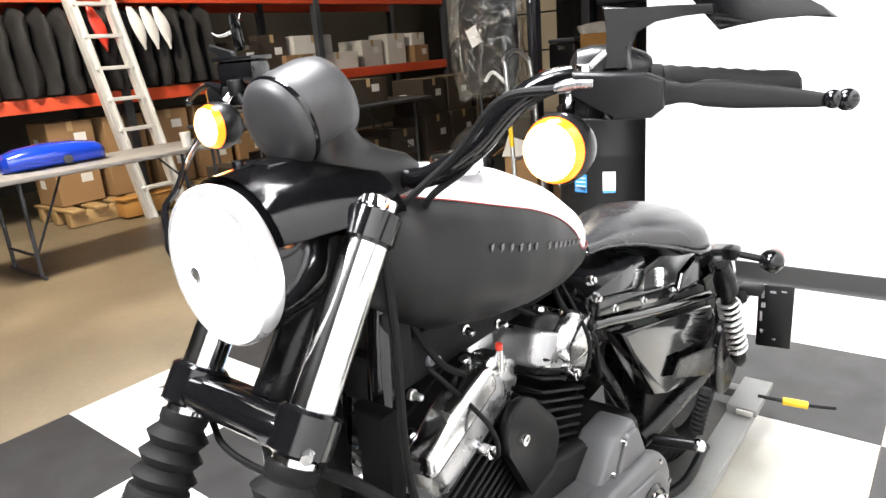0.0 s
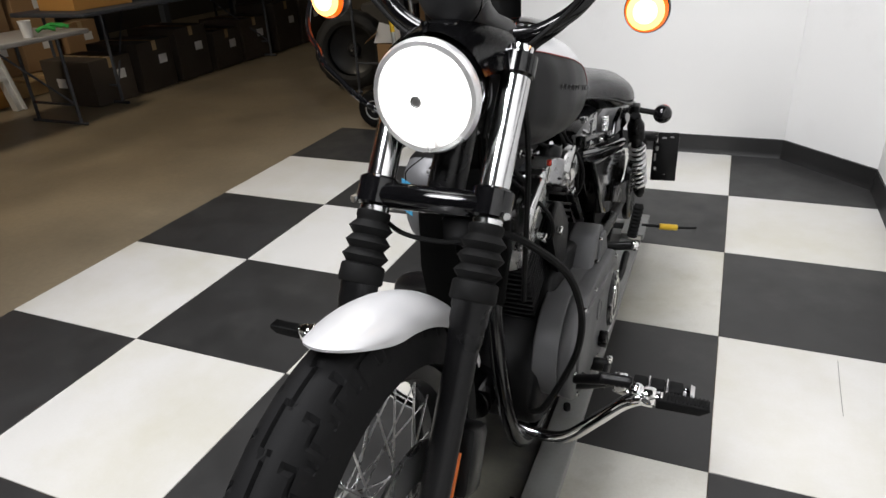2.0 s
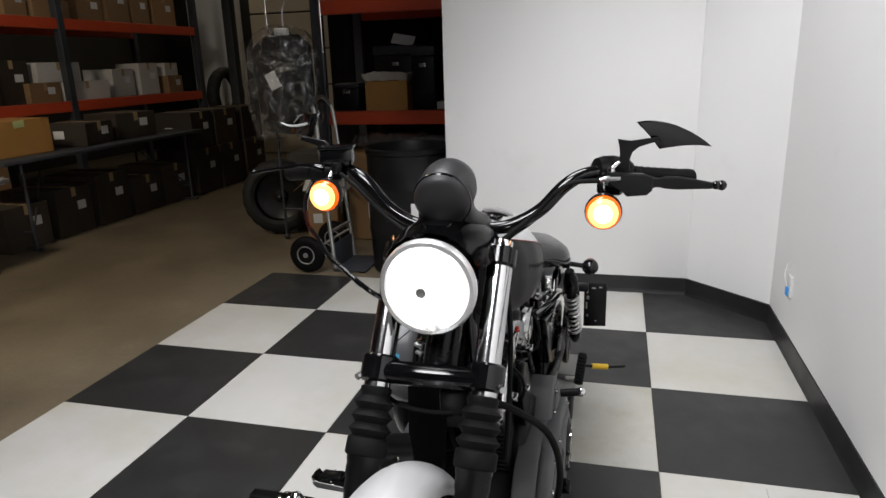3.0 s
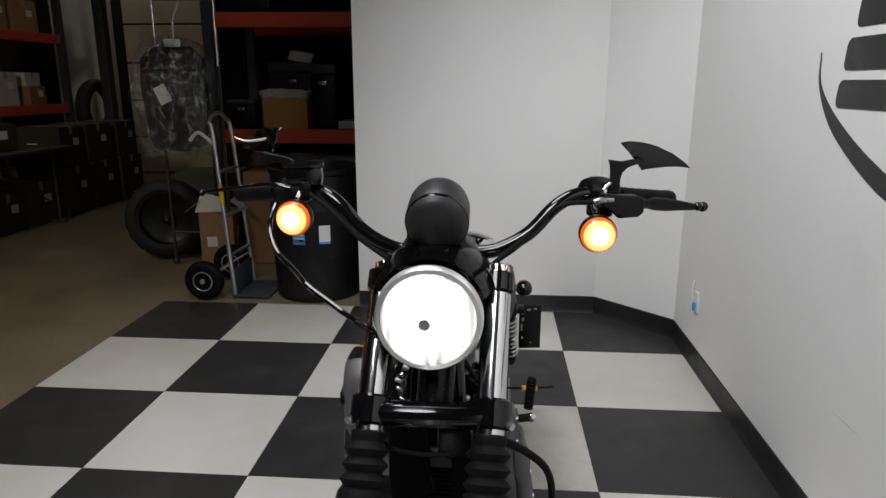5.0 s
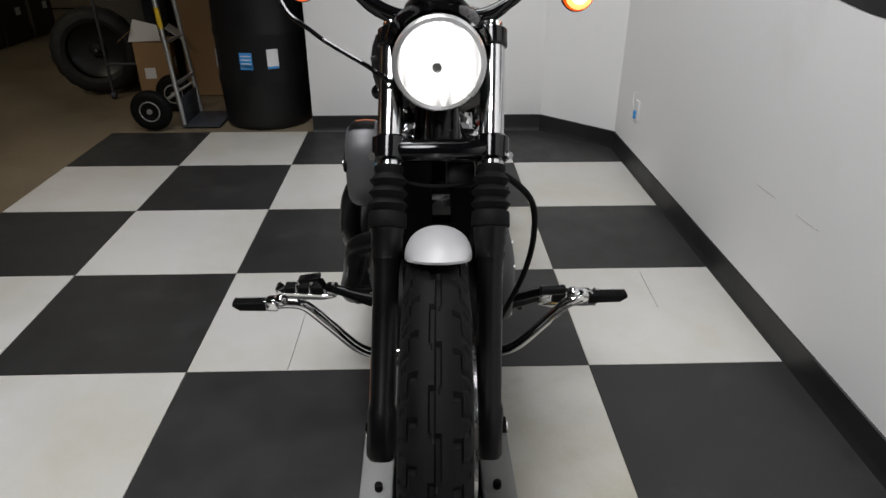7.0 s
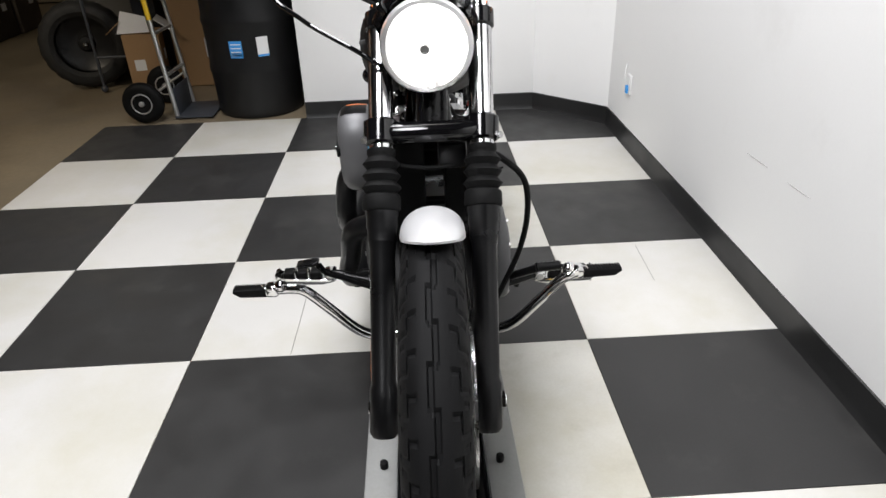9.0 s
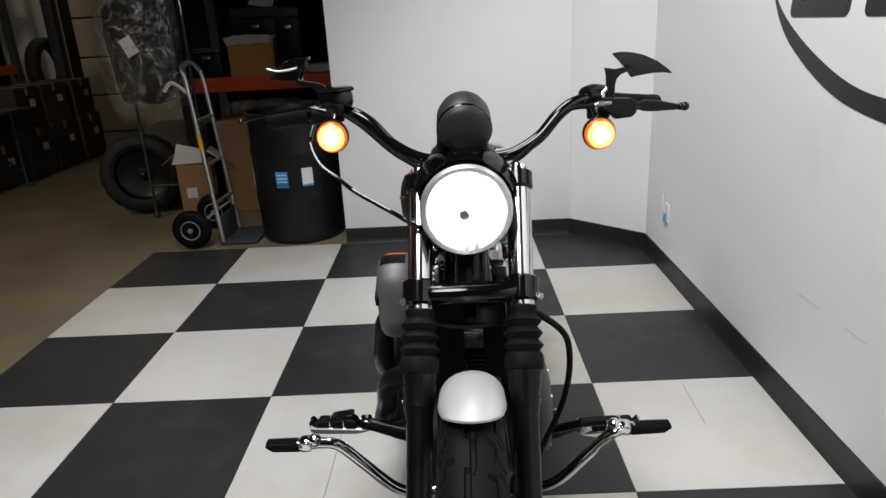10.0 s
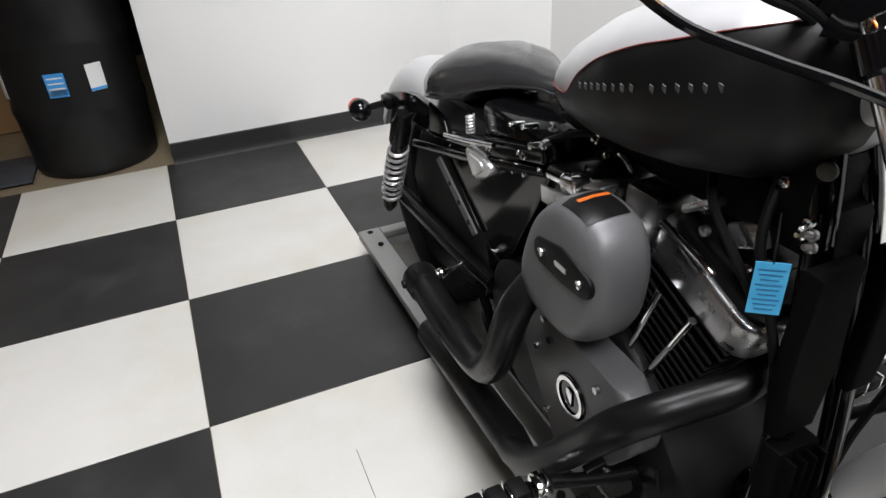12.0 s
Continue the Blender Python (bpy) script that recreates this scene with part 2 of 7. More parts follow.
def plastic_film(name):
    m = bpy.data.materials.new(name)
    m.use_nodes = True
    n, l = m.node_tree.nodes, m.node_tree.links
    n.remove(n["Principled BSDF"])
    nz = n.new("ShaderNodeTexNoise")
    nz.inputs["Scale"].default_value, nz.inputs["Detail"].default_value = 8.0, 5
    nz.inputs["Distortion"].default_value = 0.9
    tc = n.new("ShaderNodeTexCoord")
    l.new(tc.outputs["Object"], nz.inputs["Vector"])
    bp = n.new("ShaderNodeBump")
    bp.inputs["Strength"].default_value, bp.inputs["Distance"].default_value = 1.0, 0.035
    l.new(nz.outputs["Fac"], bp.inputs["Height"])
    clear = n.new("ShaderNodeBsdfTransparent")
    clear.inputs["Color"].default_value = (0.93, 0.93, 0.92, 1)
    gloss = n.new("ShaderNodeBsdfGlossy")
    gloss.inputs["Roughness"].default_value = 0.10
    l.new(bp.outputs[0], gloss.inputs["Normal"])
    milky = n.new("ShaderNodeBsdfDiffuse")
    milky.inputs["Color"].default_value = (0.6, 0.6, 0.6, 1)
    l.new(bp.outputs[0], milky.inputs["Normal"])
    body = n.new("ShaderNodeMixShader")
    body.inputs[0].default_value = 0.35
    l.new(gloss.outputs[0], body.inputs[1])
    l.new(milky.outputs[0], body.inputs[2])
    crease = n.new("ShaderNodeMapRange")
    crease.inputs["From Min"].default_value, crease.inputs["From Max"].default_value = 0.0, 0.035
    crease.inputs["To Min"].default_value, crease.inputs["To Max"].default_value = 0.50, 0.10
    fold = n.new("ShaderNodeMath")
    fold.operation = "SUBTRACT"
    fold.inputs[1].default_value = 0.5
    ridge = n.new("ShaderNodeMath")
    ridge.operation = "ABSOLUTE"
    l.new(nz.outputs["Fac"], fold.inputs[0])
    l.new(fold.outputs[0], ridge.inputs[0])
    l.new(ridge.outputs[0], crease.inputs["Value"])
    mix = n.new("ShaderNodeMixShader")
    l.new(crease.outputs[0], mix.inputs[0])
    l.new(clear.outputs[0], mix.inputs[1])
    l.new(body.outputs[0], mix.inputs[2])
    l.new(mix.outputs[0], n["Material Output"].inputs["Surface"])
    return m


FILM = plastic_film("clear_plastic_film")
LINER = mat("milky_plastic_liner", (0.55, 0.53, 0.48), 0.25, var=0.15, scale=12, fine=60, bump=0.2)


def headlight_lens():
    m = bpy.data.materials.new("lit_headlight_lens")
    m.use_nodes = True
    n, l = m.node_tree.nodes, m.node_tree.links
    b = n["Principled BSDF"]
    b.inputs["Base Color"].default_value = (0.8, 0.8, 0.8, 1)
    b.inputs["Roughness"].default_value = 0.08
    tc = n.new("ShaderNodeTexCoord")
    mp = n.new("ShaderNodeMapping")
    mp.inputs["Scale"].default_value = (70, 8, 7)
    l.new(tc.outputs["Object"], mp.inputs["Vector"])
    nz = n.new("ShaderNodeTexNoise")
    nz.inputs["Scale"].default_value, nz.inputs["Detail"].default_value = 1.0, 3
    l.new(mp.outputs[0], nz.inputs["Vector"])
    gr = n.new("ShaderNodeVectorMath")
    gr.operation = "DISTANCE"
    l.new(tc.outputs["Object"], gr.inputs[0])
    gr.inputs[1].default_value = (B - 0.004, -2.93, 1.012)
    near = n.new("ShaderNodeMapRange")
    near.inputs["From Min"].default_value, near.inputs["From Max"].default_value = 0.040, 0.098
    near.inputs["To Min"].default_value, near.inputs["To Max"].default_value = 2.3, 0.10
    l.new(gr.outputs["Value"], near.inputs["Value"])
    cut = n.new("ShaderNodeMapRange")
    cut.inputs["From Min"].default_value, cut.inputs["From Max"].default_value = 0.40, 0.62
    cut.inputs["To Min"].default_value, cut.inputs["To Max"].default_value = 0.36, 1.7
    l.new(nz.outputs["Fac"], cut.inputs["Value"])
    mu = n.new("ShaderNodeMath")
    mu.operation = "MULTIPLY"
    l.new(near.outputs[0], mu.inputs[0])
    l.new(cut.outputs[0], mu.inputs[1])
    l.new(mu.outputs[0], b.inputs["Emission Strength"])
    b.inputs["Emission Color"].default_value = (1.0, 0.97, 0.93, 1)
    return m


# ---------------------------------------------------------------- mesh helpers
WORLD = {}


def thing(name, label, category, loc=(0, 0, 0), group="", kind=""):
    ob = new(name)
    ob.location = loc
    ob.empty_display_size = 0.05
    WORLD[ob] = Matrix.Translation(loc)
    return tagged(ob, label, category, group, kind)


def finish(bm, name, material, angle=38):
    me = bpy.data.meshes.new(name)
    bmesh.ops.recalc_face_normals(bm, faces=bm.faces)
    bm.to_mesh(me)
    bm.free()
    me.materials.append(material)
    me.shade_smooth()
    me.set_sharp_from_angle(angle=radians(angle))
    return me


def part(name, bm, material, parent, label="", angle=38):
    ob = new(name, finish(bm, name, material, angle))
    ob.parent = parent
    if parent in WORLD:
        ob.matrix_parent_inverse = WORLD[parent].inverted()
    return tagged(ob, label)


def solo(name, bm, material, label, category, group="", kind="", angle=38):
    ob = new(name, finish(bm, name, material, angle))
    return tagged(ob, label, category, group, kind)


def BM():
    return bmesh.new()


def ring_faces(bm, rings, close_u=True, cap0=True, cap1=True):
    vs = [[bm.verts.new(p) for p in r] for r in rings]
    k = len(rings[0])
    for a, b in zip(vs, vs[1:]):
        for i in range(k if close_u else k - 1):
            j = (i + 1) % k
            bm.faces.new((a[i], a[j], b[j], b[i]))
    if cap0 and close_u:
        bm.faces.new(vs[0])
    if cap1 and close_u:
        bm.faces.new(list(reversed(vs[-1])))
    return vs


def basis(d):
    d = Vector(d).normalized()
    u = d.cross(Vector((0, 0, 1)))
    if u.length < 1e-3:
        u = d.cross(Vector((0, 1, 0)))
    u.normalize()
    return d, u, d.cross(u)


def lathe(bm, origin, axis, profile, seg=32, cap0=True, cap1=True):
    """profile: (radius, distance along the axis)."""
    d, u, v = basis(axis)
    o = Vector(origin)
    rings = [[o + d * h + (u * math.cos(2 * math.pi * i / seg) + v * math.sin(2 * math.pi * i / seg)) * max(r, 1e-4) for i in range(seg)] for r, h in profile]
    ring_faces(bm, rings, True, cap0, cap1)
    return bm


def cyl(bm, p0, p1, r, r1=None, seg=20, bev=0.0):
    p0, p1 = Vector(p0), Vector(p1)
    ln = (p1 - p0).length
    r1 = r if r1 is None else r1
    if bev:
        prof = [(r - bev, 0), (r - bev * 0.3, bev * 0.3), (r, bev), (r1, ln - bev), (r1 - bev * 0.3, ln - bev * 0.3), (r1 - bev, ln)]
    else:
        prof = [(r, 0), (r1, ln)]
    return lathe(bm, p0, p1 - p0, prof, seg)


def smooth_path(pts, n=6):
    pts = [Vector(p) for p in pts]
    if len(pts) < 3:
        return pts
    ext = [pts[0] * 2 - pts[1]] + pts + [pts[-1] * 2 - pts[-2]]
    out = []
    for i in range(1, len(ext) - 2):
        a, b, c, d = ext[i - 1:i + 3]
        for k in range(n):
            t = k / n
            out.append(0.5 * ((2 * b) + (c - a) * t + (2 * a - 5 * b + 4 * c - d) * t * t + (3 * b - a - 3 * c + d) * t ** 3))
    out.append(pts[-1])
    return out


def tube(bm, pts, r, seg=12, n=6, taper=None):
    """A round bar along a smooth path. taper: radii along the given points."""
    path = smooth_path(pts, n)
    m = len(path)
    rings, u = [], None
    for i, p in enumerate(path):
        d = (path[min(i + 1, m - 1)] - path[max(i - 1, 0)]).normalized()
        if u is None:
            u = basis(d)[1]
        u = (u - d * u.dot(d)).normalized()
        v = d.cross(u)
        if taper:
            f = i / max(m - 1, 1) * (len(taper) - 1)
            k = min(int(f), len(taper) - 2)
            rr = taper[k] + (taper[k + 1] - taper[k]) * (f - k)
        else:
            rr = r
        rings.append([p + (u * math.cos(2 * math.pi * j / seg) + v * math.sin(2 * math.pi * j / seg)) * rr for j in range(seg)])
    ring_faces(bm, rings)
    return bm


def box(bm, c, s, bev=0.004, rot=None, segs=2):
    r = bmesh.ops.create_cube(bm, size=1.0)
    vs = r["verts"]
    m = Matrix.Translation(c) @ (rot.to_4x4() if rot else Matrix.Identity(4)) @ Matrix.Diagonal((*s, 1))
    bmesh.ops.transform(bm, matrix=m, verts=vs)
    if bev:
        es = {e for v in vs for e in v.link_edges}
        bmesh.ops.bevel(bm, geom=list(es), offset=min(bev, min(s) * 0.45), segments=segs, affect="EDGES", profile=0.5)
    return bm


def ball(bm, c, r, seg=20, rings=12, rot=None):
    rr = r if isinstance(r, tuple) else (r, r, r)
    q = bmesh.ops.create_uvsphere(bm, u_segments=seg, v_segments=rings, radius=1.0)
    bmesh.ops.transform(bm, matrix=Matrix.Translation(c) @ (rot.to_4x4() if rot else Matrix.Identity(4)) @ Matrix.Diagonal((*rr, 1)), verts=q["verts"])
    return bm


def slab(bm, outline, d0, d1, axis="x", bev=0.004):
    """A plate: an outline of (a, b) swept along one axis from d0 to d1. x: (y, z); y: (x, z); z: (x, y)."""
    def at(p, d):
        return {"x": (d, p[0], p[1]), "y": (p[0], d, p[1]), "z": (p[0], p[1], d)}[axis]
    v0 = [bm.verts.new(at(p, d0)) for p in outline]
    v1 = [bm.verts.new(at(p, d1)) for p in outline]
    k = len(outline)
    f0, f1 = bm.faces.new(v0), bm.faces.new(list(reversed(v1)))
    for i in range(k):
        bm.faces.new((v0[i], v1[i], v1[(i + 1) % k], v0[(i + 1) % k]))
    if bev:
        es = list(f0.edges) + list(f1.edges)
        bmesh.ops.bevel(bm, geom=es, offset=bev, segments=3, affect="EDGES", profile=0.5)
    return bm


def hull_outline(circles, n=20):
    """The outline round some circles (a, b, r), as a convex loop."""
    pts = []
    for a, b, r in circles:
        pts += [(a + r * math.cos(2 * math.pi * i / n), b + r * math.sin(2 * math.pi * i / n)) for i in range(n)]
    pts = sorted(set((round(p[0], 5), round(p[1], 5)) for p in pts))

    def half(ps):
        h = []
        for p in ps:
            while len(h) > 1 and (h[-1][0] - h[-2][0]) * (p[1] - h[-2][1]) - (h[-1][1] - h[-2][1]) * (p[0] - h[-2][0]) <= 0:
                h.pop()
            h.append(p)
        return h
    a, b = half(pts), half(pts[::-1])
    return a[:-1] + b[:-1]


def superellipse(w, zt, zb, p=2.5, k=28):
    """A section: half width, top, bottom; points from the top, clockwise."""
    zc, hh = (zt + zb) / 2, (zt - zb) / 2
    out = []
    for i in range(k):
        a = 2 * math.pi * i / k
        s, c = math.sin(a), math.cos(a)
        out.append((w * math.copysign(abs(s) ** (2 / p), s), zc + hh * math.copysign(abs(c) ** (2 / p), c)))
    return out


def interp_rows(rows, y):
    for a, b in zip(rows, rows[1:]):
        if min(a[0], b[0]) <= y <= max(a[0], b[0]):
            t = (y - a[0]) / (b[0] - a[0])
            return [p + (q - p) * t for p, q in zip(a, b)]
    return rows[0] if abs(y - rows[0][0]) < abs(y - rows[-1][0]) else rows[-1]


def crumple(bm, amount, scale):
    for v in bm.verts:
        v.co += Vector(noise.noise_vector(v.co * scale)) * amount
    return bm


def crease(bm, amount, scale):
    """Sharp folds, as in stiff film."""
    bm.normal_update()
    for v in bm.verts:
        v.co += v.normal * amount * (0.5 - 2.2 * abs(noise.noise(v.co * scale)))
    return bm

# ---------------------------------------------------------------- the setting
T = 0.6096            # one floor tile
XR = 1.222            # the white wall beside the motorcycle


def setting_box(name, lo, hi, material, bev=0.0, label=""):
    bm = BM()
    c = [(a + b) / 2 for a, b in zip(lo, hi)]
    s = [b - a for a, b in zip(lo, hi)]
    box(bm, c, s, bev)
    return solo(name, bm, material, label, name.split("_")[0], kind="structure")


setting_box("ground", (-8.2, -8.2, -0.20), (6.2, 6.8, -0.004), CONCRETE, label="tan sealed concrete shop floor, stained")
floor = thing("floor", "black and white checkerboard vinyl tile floor", "floor", kind="structure")
setting_box("wall_booth_back", (-0.575, 0.0, 0.0), (0.85, 0.12, 2.75), WHITE_WALL, 0.003, "white painted partition wall, lightly marked")
bm = BM()
slab(bm, [(0.85, 0.0), (XR, -0.372), (XR + 0.12, -0.32), (0.90, 0.12), (0.85, 0.12)], 0.0, 2.75, "z", 0)
solo("wall_booth_corner", bm, WHITE_WALL, "white painted wall set across the corner", "wall", kind="structure")
setting_box("wall_booth_side", (XR, -8.0, 0.0), (XR + 0.12, -0.372, 2.75), WHITE_WALL, 0.0, "white painted side wall with a scuff")
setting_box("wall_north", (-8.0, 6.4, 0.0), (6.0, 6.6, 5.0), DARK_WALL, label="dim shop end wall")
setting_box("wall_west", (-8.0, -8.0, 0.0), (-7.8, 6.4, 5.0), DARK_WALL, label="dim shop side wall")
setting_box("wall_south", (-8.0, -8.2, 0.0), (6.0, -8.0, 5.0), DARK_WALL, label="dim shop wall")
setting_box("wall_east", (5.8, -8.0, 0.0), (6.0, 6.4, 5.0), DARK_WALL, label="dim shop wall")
setting_box("ceiling", (-8.0, -8.2, 5.0), (6.0, 6.6, 5.2), CEIL, label="dark shop ceiling")

# cove base along the booth walls
bm = BM()
base_line = [(-0.575, 0.0), (0.848, 0.0), (XR, -0.372), (XR, -7.9)]
prof = [(0.0, 0.0), (0.012, 0.0), (0.007, 0.012), (0.004, 0.03), (0.004, 0.097), (0.0, 0.101)]
rings = []
for i, (x, y) in enumerate(base_line):
    d1 = Vector((base_line[i][0] - base_line[i - 1][0], base_line[i][1] - base_line[i - 1][1])) if i else None
    d2 = Vector((base_line[i + 1][0] - x, base_line[i + 1][1] - y)) if i < 3 else None
    ns = [Vector((d.y, -d.x)).normalized() for d in (d1, d2) if d is not None]
    nn = sum(ns, Vector((0, 0)))
    nn = nn / max(nn.length_squared / len(ns), 1e-6) if len(ns) > 1 else ns[0]
    rings.append([(x + nn.x * p, y + nn.y * p, h) for p, h in prof])
ring_faces(bm, rings)
solo("baseboard", bm, BASE_BLACK, "black rubber cove base along the white walls", "baseboard", kind="structure")

# sign on the side wall: slanted blocks over a curved sweep
sign = thing("wall_sign", "black vinyl wall graphic of slanted blocks over a curved sweep", "wall sign", (XR, -2.2, 1.4))


def slanted(y, z):
    return y - 0.13 * (z - 1.30), z - 0.012


def block(y0, y1, z0, z1, r=0.022):
    """A rounded slanted bar, outline in (y, z); y0 is its far end."""
    out = []
    for cy, cz, a0 in ((y1 + r, z0 + r, 180), (y0 - r, z0 + r, 270), (y0 - r, z1 - r, 0), (y1 + r, z1 - r, 90)):
        for k in range(5):
            a = radians(a0 + k * 22.5)
            out.append(slanted(cy + r * math.cos(a), cz + r * math.sin(a)))
    return out


for far, near in ((-1.780, -2.105), (-2.175, -2.535), (-2.605, -2.975)):
    for z0, z1, a, b in ((1.286, 1.364, 0, 0.0), (1.390, 1.478, -0.005, 0.0), (1.504, 1.592, -0.03, 0.0)):
        bm = BM()
        slab(bm, block(far + a, near + b, z0, z1), XR - 0.002, XR + 0.001, "x", 0)
        part("sign_block", bm, SIGN_BLACK, sign)
bm = BM()
outer = smooth_path([(-1.609, 1.446, 0), (-1.629, 1.338, 0), (-1.753, 1.208, 0), (-2.022, 1.078, 0), (-2.29, 1.028, 0), (-2.546, 1.021, 0), (-2.80, 1.045, 0), (-3.05, 1.10, 0)], 6)
inner = smooth_path([(-1.613, 1.446, 0), (-1.647, 1.338, 0), (-1.82, 1.224, 0), (-2.068, 1.124, 0), (-2.276, 1.089, 0), (-2.528, 1.096, 0), (-2.78, 1.125, 0), (-3.05, 1.19, 0)], 6)
slab(bm, [(p.x - 0.042, p.y - 0.012) for p in outer + inner[::-1]], XR - 0.002, XR + 0.001, "x", 0)
part("sign_sweep", bm, SIGN_BLACK, sign)

for y0, z0, dy in ((-2.02, 0.426, 0.075), (-2.29, 0.430, 0.065)):
    bm = BM()
    tube(bm, [(XR - 0.0008, y0, z0), (XR - 0.0008, y0 - dy, z0 + 0.002), (XR - 0.0008, y0 - 2 * dy, z0 + 0.004)], 0.0013, 6, 4, [0.0004, 0.0013, 0.0015, 0.0012, 0.0004])
    solo("wall_scuff", bm, SCUFF, "thin grey scuff mark on the white wall", "scuff mark", "scuffs on the wall")

bm = BM()
tube(bm, [(-0.301, -2.06, 0.0012), (-0.303, -2.25, 0.0012), (-0.306, -2.40, 0.0012), (-0.308, -2.436, 0.0012)], 0.0009, 6)
solo("floor_scratch", bm, SCRATCH, "fine dark scratch across a white floor tile", "scratch")
bm = BM()
tube(bm, [(0.938, -1.86, 0.0012), (0.932, -1.98, 0.0012), (0.926, -2.12, 0.0012)], 0.0008, 6)
solo("floor_scratch", bm, SCRATCH, "fine dark scratch across a white floor tile", "scratch")

outlet = thing("wall_sensor", "small white wall fitting with a blue band", "wall fitting", (XR, -0.72, 0.32))
bm = BM()
box(bm, (XR - 0.006, -0.735, 0.325), (0.012, 0.062, 0.10), 0.004)
part("plate", bm, WHITE_P, outlet)
bm = BM()
box(bm, (XR - 0.014, -0.735, 0.300), (0.016, 0.026, 0.04), 0.004)
part("plug", bm, BLUE_LABEL, outlet, "blue plug")
bm = BM()
tube(bm, [(XR - 0.02, -0.735, 0.33), (XR - 0.03, -0.73, 0.37), (XR - 0.015, -0.70, 0.42), (XR - 0.004, -0.69, 0.40)], 0.0022, 6)
part("cord", bm, WHITE_P, outlet)

# ---------------------------------------------------------------- motorcycle
bike = thing("motorcycle", "silver and black cruiser motorcycle with lit headlight on a lift", "motorcycle", (B, -2.4, 0.07))
AX = Vector((B - 0.012, -3.175, 0.43))       # front axle
RX = Vector((B, -1.625, 0.395))     # rear axle


STEER = Matrix.Translation(AX) @ Matrix.Rotation(radians(-1.7), 4, "Z") @ Matrix.Translation(-AX)     # the front wheel is turned a little


def fork_at(dx, z, off=0.0):
    y = -2.790 - 0.645 * (1.04 - z) - off
    return Vector((B + 0.008 + 0.925 * dx + 0.063 * (y + 2.816), y, z))


def tyre_mesh(bm, c, radius, width, depth=0.088, seg=324, tread=True):
    """A tyre with its grooves pressed in; the wheel's axis is x."""
    k = 64
    rings = []
    for i in range(seg):
        a = 2 * math.pi * i / seg
        ring = []
        for j in range(k):
            s = -1 + 2 * j / (k - 1)
            w = width / 2 * math.sin(s * math.pi / 2)
            drop = depth * (1 - math.cos(s * math.pi / 2)) ** 1.25
            r = radius - drop
            if tread and abs(s) < 0.80:
                u, h = i % 18, i % 9
                zig = 0.05 if u < 9 else -0.05
                cut = abs(s - zig) < 0.036 or (h == 0 and abs(s) < 0.07)
                q, g = (s, h) if s > 0 else (-s, (i + 4) % 9)
                cut = cut or (g == 1 and 0.27 < q < 0.46) or (1 <= g <= 5 and abs(q - 0.46) < 0.025) or (g == 5 and 0.46 < q < 0.74)
                cut = cut or (g == 8 and 0.50 < q < 0.66)
                r -= 0.006 if cut else 0.0
            ring.append((c[0] + w, c[1] + r * math.cos(a), c[2] + r * math.sin(a)))
        rings.append(ring)
    vs = [[bm.verts.new(p) for p in r] for r in rings]
    for i in range(seg):
        a, b = vs[i], vs[(i + 1) % seg]
        for j in range(k - 1):
            bm.faces.new((a[j], a[j + 1], b[j + 1], b[j]))
        bm.faces.new((a[k - 1], a[0], b[0], b[k - 1]))
    return bm


def rim_mesh(bm, c, r, w):
    prof = [(r - 0.012, -w * 0.35), (r + 0.012, -w / 2), (r + 0.016, -w / 2 + 0.004), (r - 0.002, -w * 0.32), (r - 0.016, 0), (r - 0.002, w * 0.32), (r + 0.016, w / 2 - 0.004), (r + 0.012, w / 2), (r - 0.012, w * 0.35), (r - 0.02, 0)]
    d, u, v = basis((1, 0, 0))
    seg = 64
    vs = [[bm.verts.new(Vector(c) + d * h + (u * math.cos(2 * math.pi * i / seg) + v * math.sin(2 * math.pi * i / seg)) * rr) for i in range(seg)] for rr, h in prof]
    for a, b in zip(vs, vs[1:] + vs[:1]):
        for i in range(seg):
            bm.faces.new((a[i], a[(i + 1) % seg], b[(i + 1) % seg], b[i]))
    return bm


def wheel(name, c, radius, width, rim_r, spokes):
    w = new(name, finish(tyre_mesh(BM(), c, radius, width), name, TYRE, 22))
    w.parent, w.matrix_parent_inverse = bike, WORLD[bike].inverted()
    part("rim", rim_mesh(BM(), c, rim_r, width * 0.62), SATIN, w, "black steel rim")
    bm = BM()
    lathe(bm, (c[0] - 0.055, c[1], c[2]), (1, 0, 0), [(0.02, 0), (0.042, 0.004), (0.042, 0.014), (0.026, 0.022), (0.026, 0.088), (0.042, 0.096), (0.042, 0.106), (0.02, 0.11)], 28)
    part("hub", bm, STEEL, w, "polished hub")
    bm = BM()
    cyl(bm, (0, 0, 0), (0, 0, 1), 0.0017, seg=6)
    me = finish(bm, "spoke", STEEL)
    for i in range(spokes):
        a = 2 * math.pi * i / spokes
        side = 1 if i % 2 else -1
        lean = radians(42) * (1 if (i // 2) % 2 else -1)
        p0 = Vector((c[0] + side * 0.045, c[1] + 0.040 * math.cos(a + lean), c[2] + 0.040 * math.sin(a + lean)))
        p1 = Vector((c[0] + side * 0.006, c[1] + (rim_r - 0.01) * math.cos(a), c[2] + (rim_r - 0.01) * math.sin(a)))
        ob = new("spoke", me)
        ob.parent = w
        ob.matrix_basis = Matrix.Translation(p0) @ (p1 - p0).to_track_quat("Z", "Y").to_matrix().to_4x4() @ Matrix.Diagonal((1, 1, (p1 - p0).length, 1))
    return w


wf = wheel("front_wheel", AX, 0.342, 0.106, 0.236, 40)
wf.matrix_basis = STEER
bm = BM()
dd = (AX.x + 0.060, AX.y, AX.z)
